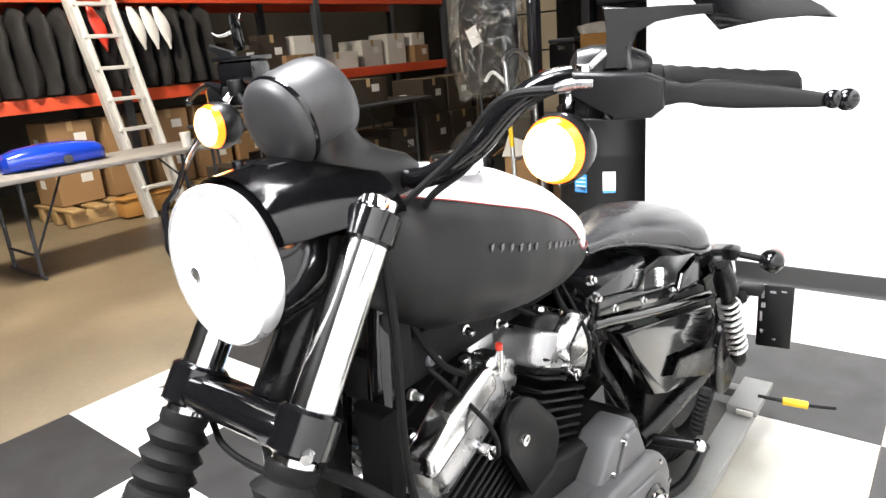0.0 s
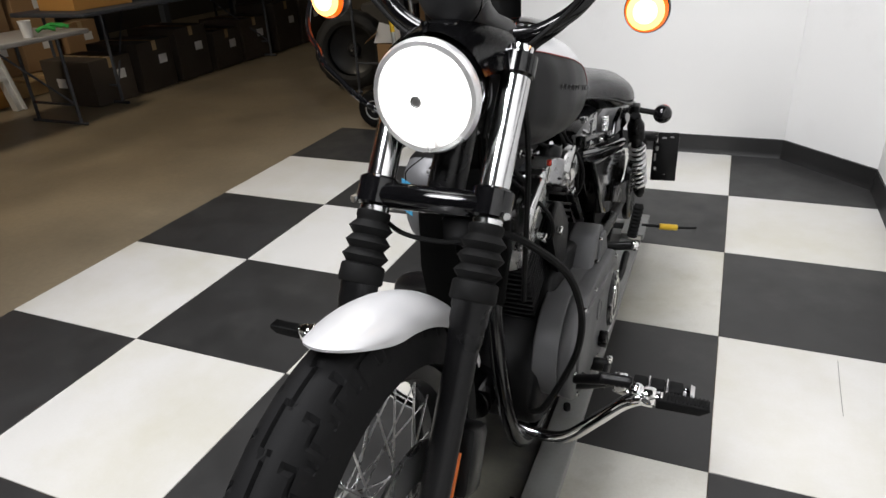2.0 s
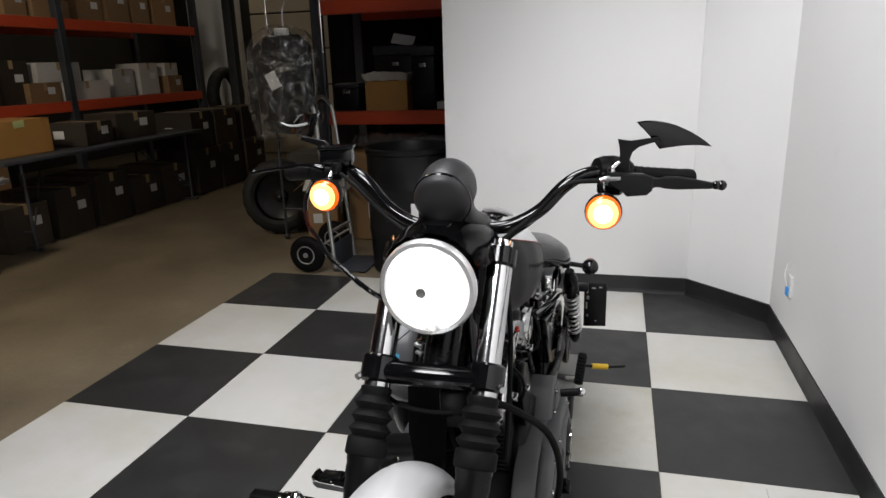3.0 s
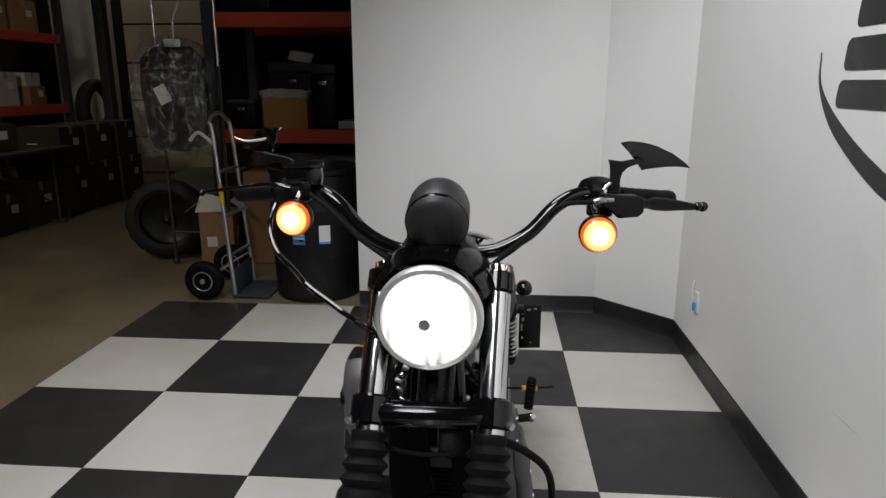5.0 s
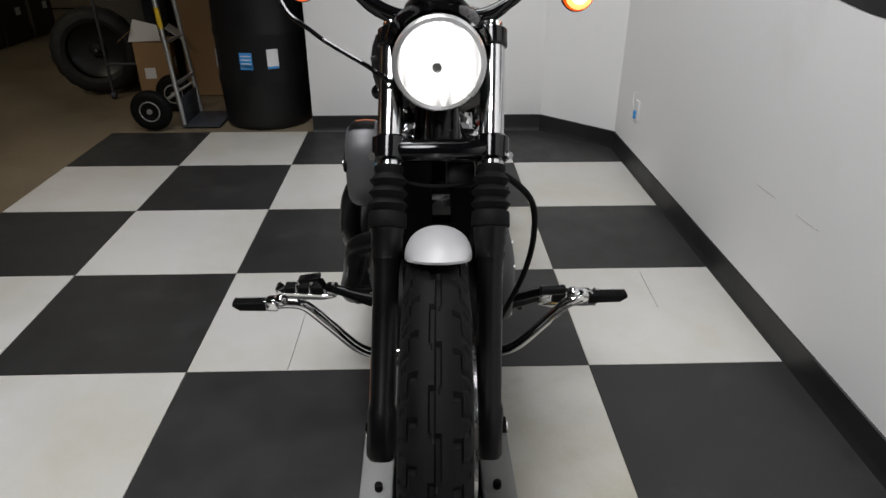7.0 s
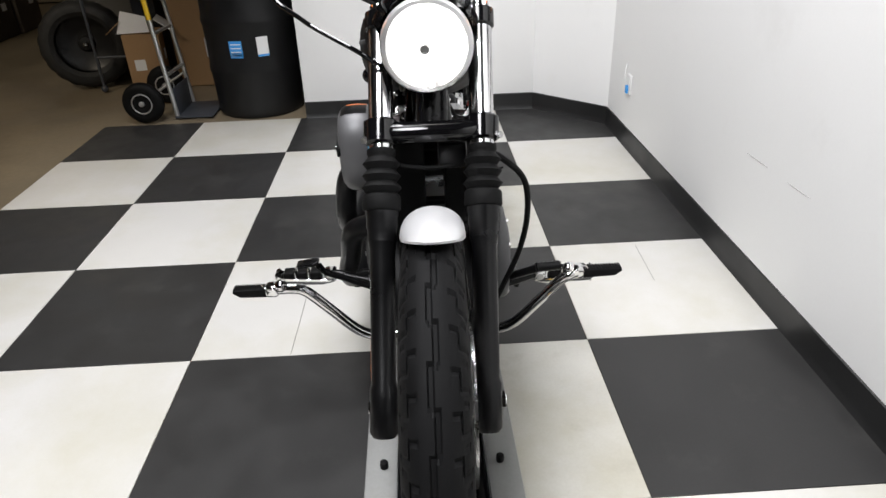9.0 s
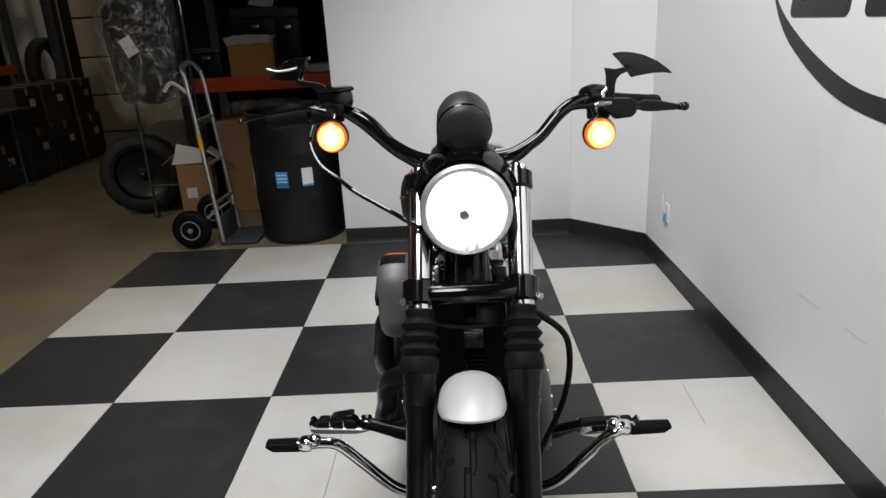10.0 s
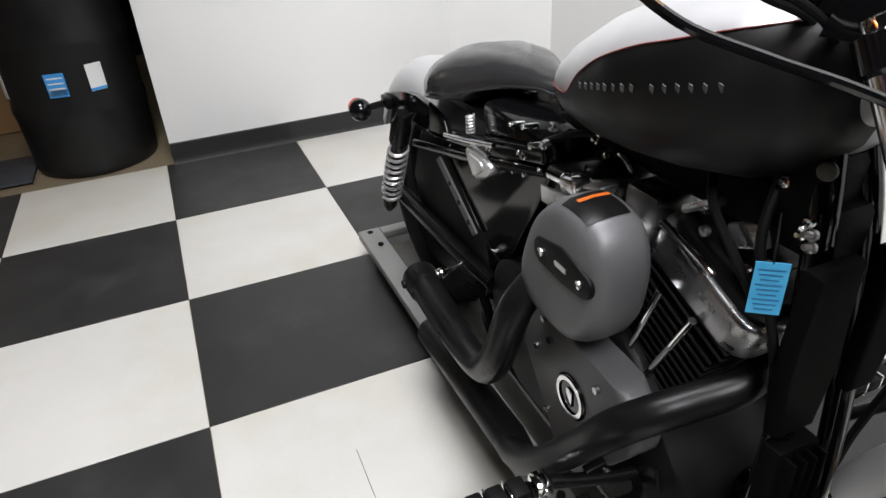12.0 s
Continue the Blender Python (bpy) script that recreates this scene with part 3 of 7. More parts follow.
lathe(bm, dd, (1, 0, 0), [(0.085, 0), (0.146, 0), (0.146, 0.005), (0.085, 0.005)], 48, False, False)
part("brake_disc", bm, STEEL, wf, "steel brake disc")
wr = wheel("rear_wheel", RX, 0.325, 0.15, 0.21, 40)

# front fender
def fender(bm, c, r, half, a0, a1, crown=0.95, n=28, k=13, thick=0.004):
    """Angles from straight up, positive to the rear."""
    grid = []
    for i in range(n + 1):
        f = i / n
        hw = half * (1 - 0.10 * max(0, 1 - f * 6) ** 2)
        row = []
        for j in range(k):
            s = -1 + 2 * j / (k - 1)
            w = hw * math.sin(s * math.pi / 2)
            drop = hw * (1 - math.cos(s * math.pi / 2)) * crown
            rr = r - drop
            a = radians(a0 + (a1 - a0) * f + 13 * s * s * (1 - f) ** 3)
            row.append(Vector((c[0] + w, c[1] + rr * math.sin(a), c[2] + rr * math.cos(a))))
        grid.append(row)
    for sgn in (0, 1):
        off = -thick * sgn
        vs = [[bm.verts.new(p + (Vector((0, p.y - c[1], p.z - c[2])).normalized()) * off) for p in row] for row in grid]
        for a, b in zip(vs, vs[1:]):
            for j in range(k - 1):
                bm.faces.new((a[j], a[j + 1], b[j + 1], b[j]))
        if sgn:
            edge = lambda g: g[0] + [r[-1] for r in g[1:-1]] + g[-1][::-1] + [r[0] for r in g[-2:0:-1]]
            e0, e1 = edge(first), edge(vs)
            for i in range(len(e0)):
                j = (i + 1) % len(e0)
                bm.faces.new((e0[i], e0[j], e1[j], e1[i]))
        first = vs
    return bm


bm = fender(BM(), AX + Vector((0.003, -0.025, -0.025)), 0.388, 0.0545, -5.5, 70, 0.74)
bm.transform(STEER)
part("front_fender", bm, SILVER, bike, "silver painted front fender")
part("rear_fender", fender(BM(), RX, 0.352, 0.092, -58, 62), SILVER, bike, "silver painted rear fender")

# fork
for dx in (-0.10, 0.10):
    bm = BM()
    cyl(bm, fork_at(dx, 1.03), fork_at(dx, 0.72), 0.0228, seg=32)
    part("fork_tube", bm, FORK, bike, "polished chrome fork tube")
    bm = BM()
    d = (fork_at(dx, 0.0) - fork_at(dx, 1.0)).normalized()
    prof = [(0.023, -0.012), (0.0265, -0.010), (0.0265, -0.001), (0.025, 0.001)]
    for i in range(3):
        h = 0.005 + i * 0.022
        prof += [(0.025 + 0.001 * i, h), (0.0345 + 0.001 * i, h + 0.011), (0.026 + 0.001 * i, h + 0.022)]
    prof += [(0.0335, 0.074), (0.0345, 0.077), (0.035, 0.099), (0.033, 0.102), (0.027, 0.103)]
    lathe(bm, fork_at(dx, 0.815), d, prof, 28)
    part("fork_boot", bm, MATTE, bike, "black ribbed rubber fork boot")
    bm = BM()
    lathe(bm, fork_at(dx, 0.733), d, [(0.030, 0), (0.030, 0.012), (0.0285, 0.016), (0.0285, 0.034), (0.0265, 0.042), (0.0265, 0.060)], 28)
    lathe(bm, fork_at(dx, 0.733) + d * 0.058, d, [(0.0265, 0), (0.0235, 0.02), (0.0225, 0.255), (0.026, 0.265), (0.026, 0.342), (0.020, 0.350)], 12)
    box(bm, fork_at(dx, 0.47, -0.035), (0.014, 0.03, 0.10), 0.004)
    part("fork_slider", bm, SATIN, bike, "black fork slider")
    bm = BM()
    lathe(bm, fork_at(dx, 1.040), d, [(0.022, 0), (0.0275, 0.003), (0.0275, 0.032), (0.024, 0.036)], 32)
    box(bm, fork_at(dx * 0.6, 1.03), (0.08, 0.045, 0.03), 0.008)
    part("upper_clamp", bm, GLOSS, bike)
    bm = BM()
    lathe(bm, fork_at(dx, 1.049), d, [(0.012, -0.004), (0.019, 0), (0.019, 0.012), (0.0205, 0.014)], 12)
    part("fork_cap", bm, CHROME, bike, "chrome fork cap")
    bm = BM()
    lathe(bm, fork_at(dx, 0.870), d, [(0.027, 0), (0.032, 0.004), (0.032, 0.042), (0.027, 0.046)], 32)
    part("lower_clamp", bm, GLOSS, bike)
    bm = BM()
    p = fork_at(dx * 1.28, 0.846, 0.015)
    cyl(bm, p, p + Vector((0.008 if dx > 0 else -0.004, -0.010, 0)), 0.006, seg=6)
    part("clamp_bolt", bm, STEEL, bike)
    bm = BM()
    s = 1 if dx > 0 else -1
    cyl(bm, (AX.x + s * 0.095, AX.y, AX.z), (AX.x + s * 0.124, AX.y, AX.z), 0.012, seg=16, bev=0.002)
    cyl(bm, (AX.x + s * 0.110, AX.y, AX.z), (AX.x + s * 0.121, AX.y, AX.z), 0.017, seg=6)
    part("axle_nut", bm, CHROME, bike)
    bm = BM()
    p = fork_at(dx * (1.22 if dx < 0 else 1.17), 0.50, -0.016 if dx < 0 else -0.026)
    d0 = d * 0.04
    tube(bm, [p - d0, p, p + d0], 0.0045, 8)
    part("side_reflector", bm, ORANGE, bike, "amber side reflector strip")
bm = BM()
lathe(bm, fork_at(-0.085, 0.852, 0.012), (1, 0, 0), [(0.016, 0), (0.020, 0.01), (0.0205, 0.085), (0.020, 0.16), (0.016, 0.17)], 24)
box(bm, fork_at(0, 0.840, -0.02), (0.17, 0.045, 0.022), 0.007)
part("lower_yoke", bm, GLOSS, bike)
bm = BM()
cyl(bm, fork_at(0, 1.03, -0.055), fork_at(0, 0.84, -0.045), 0.030, seg=24, bev=0.004)
part("steering_neck", bm, SATIN, bike)
bm = BM()
box(bm, fork_at(0.040, 0.798, -0.05), (0.055, 0.035, 0.050), 0.008)
part("brake_line_block", bm, SATIN, bike)

# headlight
hl = new("headlight", finish(lathe(BM(), (B, -2.905, 1.002), (0, 1, 0), [(0.076, 0), (0.078, 0.02), (0.075, 0.06), (0.062, 0.10), (0.035, 0.125), (0.008, 0.13)], 40), "headlight", GLOSS))
hl.parent, hl.matrix_parent_inverse = bike, WORLD[bike].inverted()
tagged(hl, "round chrome-ringed headlight, switched on")
bm = BM()
lathe(bm, (B, -2.905, 1.002), (0, -1, 0), [(0.079, -0.008), (0.082, 0.0), (0.0815, 0.008), (0.078, 0.013), (0.0715, 0.014), (0.070, 0.006)], 56, False, False)
part("bezel", bm, BEZEL, hl, "chrome headlight ring")
bm = BM()
lathe(bm, (B, -2.911, 1.002), (0, -1, 0), [(0.0715, 0)] + [(0.0715 * math.cos(a), 0.024 * math.sin(a)) for a in [radians(9 * i) for i in range(1, 10)]] + [(0.001, 0.0241)], 48, False, True)
part("lens", bm, headlight_lens(), hl, "glowing fluted headlight glass")
bm = BM()
lathe(bm, (B - 0.004, -2.9352, 1.001), (0, -1, 0), [(0.0085, 0), (0.0085, 0.001), (0.006, 0.0018), (0.0055, 0.001), (0.001, 0.001)], 20)
part("lens_emblem", bm, STEEL, hl, "small round emblem on the glass")
bm = BM()
rows = []
for i in range(9):
    f = i / 8
    y = -2.893 + 0.15 * f
    row = []
    for j in range(15):
        a = radians(18 + 144 * j / 14)
        r = 0.087 + 0.013 * math.sin(f * 2.4)
        row.append((B + r * math.cos(a) * (1 + 0.1 * f), y, 1.002 + r * math.sin(a) * (1 - 0.12 * f)))
    rows.append(row)
ring_faces(bm, rows, False)
bmesh.ops.solidify(bm, geom=bm.faces[:], thickness=0.004)
part("headlight_visor", bm, GLOSS, hl, "gloss black visor over the headlight")
bm = BM()
box(bm, (B, -2.83, 1.085), (0.05, 0.05, 0.02), 0.006)
cyl(bm, (B - 0.018, -2.86, 1.083), (B - 0.018, -2.86, 1.097), 0.006, seg=10)
part("visor_bracket", bm, GLOSS, hl)

# speedometer
sp = new("speedometer", finish(lathe(BM(), (B + 0.004, -2.826, 1.125), (0, 0.955, 0.296), [(0.001, -0.006), (0.028, -0.0055), (0.042, -0.002), (0.0490, 0.006), (0.0510, 0.03), (0.0505, 0.062), (0.046, 0.080), (0.036, 0.088), (0.001, 0.090)], 40, False, True), "speedometer", POD))
sp.parent, sp.matrix_parent_inverse = bike, WORLD[bike].inverted()
tagged(sp, "round black speedometer pod")
bm = BM()
lathe(bm, (B + 0.004, -2.826, 1.125), (0, 0.955, 0.296), [(0.0490, 0.008), (0.0512, 0.010), (0.0512, 0.013), (0.0495, 0.015)], 40, False, False)
part("trim_ring", bm, GLOSS, sp)
bm = BM()
rings = []
for z, hw, yf, yb in ((1.128, 0.0470, -2.816, -2.75), (1.104, 0.0480, -2.815, -2.73), (1.088, 0.0505, -2.812, -2.70), (1.076, 0.061, -2.800, -2.665), (1.062, 0.0665, -2.785, -2.65), (1.040, 0.0665, -2.780, -2.655), (1.032, 0.060, -2.77, -2.66)):
    out = []
    for i in range(24):
        a = 2 * math.pi * i / 24
        s, c = math.sin(a), math.cos(a)
        out.append((B + hw * math.copysign(abs(s) ** 0.6, s), (yf + yb) / 2 + (yb - yf) / 2 * math.copysign(abs(c) ** 0.6, c), z))
    rings.append(out)
ring_faces(bm, rings)
part("riser_clamp", bm, SATIN, sp, "black riser clamp")

# handlebar and controls
half_bar = [(0.0, -2.700, 1.052), (0.065, -2.700, 1.052), (0.105, -2.698, 1.062), (0.150, -2.690, 1.088), (0.192, -2.678, 1.131), (0.232, -2.664, 1.151), (0.285, -2.643, 1.149), (0.422, -2.558, 1.127)]
bm = BM()
tube(bm, [(B + 0.008 - dx, y, z) for dx, y, z in half_bar[:0:-1]] + [(B + 0.008 + dx, y, z) for dx, y, z in half_bar], 0.0125, 16, 6)
part("handlebar", bm, GLOSS, bike, "gloss black handlebar")
for s in (-1, 1):
    X = lambda dx: B + 0.008 + s * dx
    bm = BM()
    g0, g1 = Vector((X(0.308), -2.629, 1.144)), Vector((X(0.422), -2.558, 1.127))
    lathe(bm, g0, g1 - g0, [(0.0165, 0), (0.017, 0.01)] + [(0.0155 + 0.0013 * (i % 2), 0.012 + 0.0075 * i) for i in range(14)] + [(0.0175, 0.122), (0.0165, 0.132), (0.010, 0.135)], 24)
    part("grip", bm, MATTE, bike, "black rubber grip")
    if s > 0:
        # clutch side: round switch housing, flat perch, necked blade lever, sickle mirror
        bm = BM()
        lathe(bm, (X(0.254), -2.650, 1.156), g1 - g0, [(0.012, -0.014), (0.021, -0.010), (0.026, 0.004), (0.0275, 0.022), (0.026, 0.040), (0.0225, 0.054), (0.0185, 0.060)], 24)
        box(bm, (X(0.272), -2.666, 1.131), (0.046, 0.026, 0.034), 0.006, Matrix.Rotation(radians(-16), 3, "Z"))
        housing = part("switch_housing", bm, SATIN, bike)
        for dx, z in ((0.264, 1.139), (0.286, 1.128)):
            bm = BM()
            box(bm, (X(dx), -2.681, z), (0.010, 0.006, 0.006), 0.002)
            part("switch", bm, MATTE, housing)
        bm = BM()
        slab(bm, [(X(0.266), 1.160), (X(0.330), 1.155), (X(0.344), 1.149), (X(0.344), 1.125), (X(0.334), 1.117), (X(0.300), 1.116), (X(0.288), 1.132), (X(0.264), 1.136)], -2.700, -2.680, "y", 0.004)
        bm.transform(Matrix.Translation((X(0.30), -2.69, 0)) @ Matrix.Rotation(radians(18), 4, "Z") @ Matrix.Translation((-X(0.30), 2.69, 0)))
        perch = part("lever_perch", bm, SATIN, bike)
        bm = BM()
        cyl(bm, (X(0.272), -2.690, 1.154), (X(0.272), -2.690, 1.166), 0.007, seg=12, bev=0.002)
        tube(bm, [(X(0.270), -2.682, 1.158), (X(0.279), -2.676, 1.168), (X(0.286), -2.672, 1.174)], 0.0032, 10, 4)
        part("pivot_bolt", bm, CHROME, perch, "chrome pivot bolt")
        bm = BM()
        tube(bm, [(X(0.254), -2.708, 1.146), (X(0.270), -2.706, 1.149), (X(0.288), -2.702, 1.149)], 0.0055, 12, 4, [0.0045, 0.0060, 0.0056, 0.0045])
        part("cable_ferrule", bm, ROCKER, perch, "dull grey cable ferrule")
        rings = []
        for dx, y, z, h, w in ((0.322, -2.684, 1.140, 0.015, 0.010), (0.336, -2.676, 1.138, 0.013, 0.009), (0.350, -2.664, 1.136, 0.0085, 0.007), (0.358, -2.656, 1.135, 0.0085, 0.007), (0.368, -2.648, 1.134, 0.0118, 0.007), (0.390, -2.637, 1.131, 0.0120, 0.0065), (0.420, -2.622, 1.127, 0.0095, 0.006), (0.446, -2.610, 1.123, 0.0068, 0.0055), (0.454, -2.606, 1.122, 0.0058, 0.005)):
            rings.append([(X(dx) + 0.4 * w * math.cos(a), y + w * math.cos(a), z + h * (abs(math.sin(a)) ** 0.7) * (1 if math.sin(a) >= 0 else -1)) for a in [2 * math.pi * q / 20 for q in range(20)]])
        bm = BM()
        ring_faces(bm, rings)
        lever = part("lever", bm, SATIN, bike, "black blade clutch lever with a ball end")
        bm = BM()
        ball(bm, (X(0.459), -2.604, 1.1225), 0.0082)
        ball(bm, (X(0.469), -2.600, 1.1215), 0.0095)
        part("ball_end", bm, GLOSS, lever)
        bm = BM()
        slab(bm, [(X(0.281), 1.214), (X(0.305), 1.210), (X(0.330), 1.210), (X(0.356), 1.209), (X(0.358), 1.200), (X(0.336), 1.202), (X(0.318), 1.199), (X(0.306), 1.191), (X(0.302), 1.178), (X(0.305), 1.158), (X(0.282), 1.158), (X(0.286), 1.175), (X(0.288), 1.194)], -2.671, -2.662, "y", 0.002)
        for v in bm.verts:
            v.co.y += 1.3 * max(0.0, v.co.x - X(0.300))
        m_stem = part("mirror", bm, SATIN, bike, "black sickle-shaped mirror")
        outline = [(0.314, 1.236), (0.330, 1.2385), (0.343, 1.238), (0.358, 1.236), (0.371, 1.233), (0.385, 1.229), (0.398, 1.223), (0.413, 1.216), (0.427, 1.207), (0.440, 1.198), (0.453, 1.187), (0.428, 1.191), (0.401, 1.191), (0.374, 1.188), (0.358, 1.185), (0.352, 1.193), (0.346, 1.201), (0.331, 1.219)]
        bm = BM()
        slab(bm, [(X(p), q) for p, q in outline], -2.594, -2.582, "y", 0.003)
        for v in bm.verts:
            v.co.y += 0.216 * (v.co.x - 0.461) - (0.5 * max(0.0, 0.012 - abs(v.co.z - 1.212 - 0.10 * (v.co.x - X(0.38)))) if v.co.y < -2.585 else 0.0)
        part("mirror_head", bm, GLOSS, m_stem)
        bm = BM()
        slab(bm, [(X(0.376 + (p - 0.376) * 0.84), 1.211 + (q - 1.211) * 0.78) for p, q in outline], -2.581, -2.579, "y", 0)
        for v in bm.verts:
            v.co.y += 0.216 * (v.co.x - 0.461)
        part("mirror_glass", bm, MIRROR, m_stem, "mirror glass")
    else:
        bm = BM()
        box(bm, (X(0.280), -2.650, 1.150), (0.050, 0.046, 0.050), 0.014, Matrix.Rotation(radians(22), 3, "Z"))
        box(bm, (X(0.292), -2.672, 1.150), (0.05, 0.02, 0.02), 0.004)
        part("switch_housing", bm, SATIN, bike)
        bm = BM()
        box(bm, (X(0.275), -2.682, 1.150), (0.068, 0.030, 0.030), 0.007, Matrix.Rotation(radians(12), 3, "Z"))
        cyl(bm, (X(0.25), -2.69, 1.15), (X(0.25), -2.69, 1.172), 0.011, seg=14, bev=0.002)
        part("lever_perch", bm, SATIN, bike)
        bm = BM()
        tube(bm, [(X(0.275), -2.692, 1.158), (X(0.31), -2.692, 1.166), (X(0.37), -2.672, 1.158), (X(0.43), -2.648, 1.147), (X(0.464), -2.634, 1.140)], 0.006, 12, 6, [0.009, 0.0052, 0.0042, 0.0036, 0.0032, 0.0032])
        ball(bm, (X(0.466), -2.633, 1.1395), 0.0065)
        part("lever", bm, GLOSS, bike, "gloss black brake lever")
        bm = BM()
        tube(bm, [(X(0.268), -2.675, 1.165), (X(0.285), -2.665, 1.185)], 0.006, 10)
        slab(bm, [(X(0.268), 1.165), (X(0.290), 1.165), (X(0.296), 1.203), (X(0.335), 1.212), (X(0.33), 1.222), (X(0.283), 1.208), (X(0.277), 1.208)], -2.668, -2.660, "y", 0.002)
        m_stem = part("mirror", bm, SATIN, bike, "black blade-shaped mirror")
        outline = [(0.308, 1.238), (0.345, 1.237), (0.382, 1.230), (0.412, 1.217), (0.432, 1.203), (0.446, 1.190), (0.420, 1.192), (0.392, 1.194), (0.345, 1.187), (0.340, 1.200), (0.328, 1.212), (0.318, 1.226)]
        tw = Matrix.Translation((X(0.33), -2.62, 0.024)) @ Matrix.Rotation(radians(-42), 4, "Z") @ Matrix.Translation((-X(0.33), 2.62, 0))
        bm = BM()
        slab(bm, [(X(a), b) for a, b in outline], -2.625, -2.612, "y", 0.004)
        bm.transform(tw)
        part("mirror_head", bm, GLOSS, m_stem)
        bm = BM()
        slab(bm, [(X(0.345 + (a - 0.36) * 0.86 + 0.012), 1.212 + (b - 1.212) * 0.8) for a, b in outline], -2.611, -2.609, "y", 0)
        bm.transform(tw)
        part("mirror_glass", bm, MIRROR, m_stem, "mirror glass")
        bm = BM()
        tube(bm, [(-0.160, -2.622, 1.262), (-0.180, -2.618, 1.246), (-0.205, -2.615, 1.238), (-0.235, -2.612, 1.236), (-0.255, -2.61, 1.242)], 0.002, 8, 5, [0.001, 0.002, 0.0028, 0.002, 0.001])
        part("mirror_rim", bm, BEZEL, m_stem, "bright mirror edge")
    # turn signal
    c = Vector((X(0.262), -2.717, 1.094 if s > 0 else 1.113))
    ts = new("turn_signal", finish(lathe(BM(), c, (0, 1, 0), [(0.0310, -0.012), (0.0325, -0.006), (0.0320, 0.004), (0.029, 0.014), (0.020, 0.025), (0.006, 0.030)], 28), "turn_signal", SATIN))
    ts.parent, ts.matrix_parent_inverse = bike, WORLD[bike].inverted()
    tagged(ts, "round front turn signal, lit amber")
    bm = BM()
    lathe(bm, c, (0, -1, 0), [(0.0305, 0.008), (0.0300, 0.014), (0.026, 0.022), (0.016, 0.027), (0.001, 0.028)], 28, True, True)
    part("lens", bm, AMBER, ts, "glowing amber lens")
    bm = BM()
    lathe(bm, c, (0, -1, 0), [(0.0262, 0.0222), (0.022, 0.0256), (0.014, 0.0285), (0.001, 0.0298)], 24)
    part("bulb_spot", bm, AMBER_CORE, ts)
    bm = BM()
    lathe(bm, c, (0, -1, 0), [(0.0165, 0.0282), (0.012, 0.0298), (0.001, 0.0306)], 20)
    part("bulb_glow", bm, AMBER_HOT, ts)
    bm = BM()
    tube(bm, [c + Vector((0, 0.015, 0.03)), c + Vector((-0.004 * s, 0.03, 0.045)), Vector((X(0.27), -2.685, 1.145))], 0.006, 10)
    part("stalk", bm, CHROME, ts)

bm = BM()
box(bm, (-0.108, -2.668, 1.180), (0.066, 0.044, 0.036), 0.010, Matrix.Rotation(radians(14), 3, "Z"))
box(bm, (-0.108, -2.668, 1.199), (0.070, 0.047, 0.007), 0.003, Matrix.Rotation(radians(14), 3, "Z"))
part("brake_reservoir", bm, GLOSS, bike, "black brake fluid reservoir")


def cable(pts, r=0.0042, material=None, name="cable"):
    part(name, tube(BM(), pts, r, 8, 6), material or MATTE, bike)


cable([(0.405, -2.706, 1.146), (0.345, -2.712, 1.138), (0.29, -2.715, 1.085), (0.23, -2.73, 1.035), (0.19, -2.75, 0.99), (0.17, -2.76, 0.90)])
cable([(0.385, -2.67, 1.148), (0.335, -2.68, 1.122), (0.285, -2.69, 1.068), (0.235, -2.70, 1.03), (0.20, -2.68, 0.98)])
cable([(-0.10, -2.69, 1.155), (-0.055, -2.705, 1.125), (0.0, -2.715, 1.075), (0.06, -2.73, 1.035), (0.10, -2.74, 0.98)])
cable([(-0.085, -2.675, 1.15), (-0.04, -2.685, 1.11), (0.01, -2.695, 1.062), (0.07, -2.71, 1.03), (0.11, -2.70, 0.97)])
cable([(-0.148, -2.68, 1.150), (-0.160, -2.715, 1.105), (-0.136, -2.765, 1.067), (-0.092, -2.810, 1.044), (-0.060, -2.848, 1.030), (-0.019, -2.872, 1.011), (0.012, -2.890, 0.997), (0.040, -2.890, 0.978), (0.066, -2.87, 0.955)], 0.0044, GLOSS, "brake_hose")
cable([(0.238, -2.90, 0.80), (0.275, -2.88, 0.78), (0.330, -2.83, 0.71), (0.348, -2.78, 0.61), (0.340, -2.75, 0.51), (0.31, -2.74, 0.42), (0.27, -2.74, 0.34), (0.22, -2.70, 0.30)], 0.0066)
cable([(0.245, -2.79, 1.0), (0.258, -2.80, 0.9), (0.255, -2.80, 0.75), (0.24, -2.76, 0.6)], 0.005)
cable([(0.22, -2.90, 0.79), (0.16, -2.915, 0.78), (0.09, -2.915, 0.785), (0.045, -2.90, 0.80)], 0.004)

# caliper beside the disc
bm = BM()
box(bm, (B + 0.085, AX.y + 0.135, AX.z + 0.045), (0.05, 0.07, 0.11), 0.012, Matrix.Rotation(radians(-30), 3, "X"))
part("brake_caliper", bm, SATIN, bike)

# fuel tank
TANK = [(-2.765, 0.030, 1.010, 0.955), (-2.755, 0.062, 1.030, 0.915), (-2.72, 0.098, 1.045, 0.875), (-2.66, 0.124, 1.052, 0.845), (-2.58, 0.139, 1.047, 0.828), (-2.50, 0.141, 1.029, 0.818), (-2.42, 0.130, 0.997, 0.812), (-2.34, 0.106, 0.952, 0.813), (-2.275, 0.074, 0.910, 0.819), (-2.23, 0.044, 0.880, 0.829), (-2.205, 0.020, 0.864, 0.842)]
K = 44


def tank_ring(row, grow=0.0):
    y, w, zt, zb = row
    return [(B + p[0], y, p[1]) for p in superellipse(w + grow, zt + grow, zb - grow, 2.45, K)]


fine = []
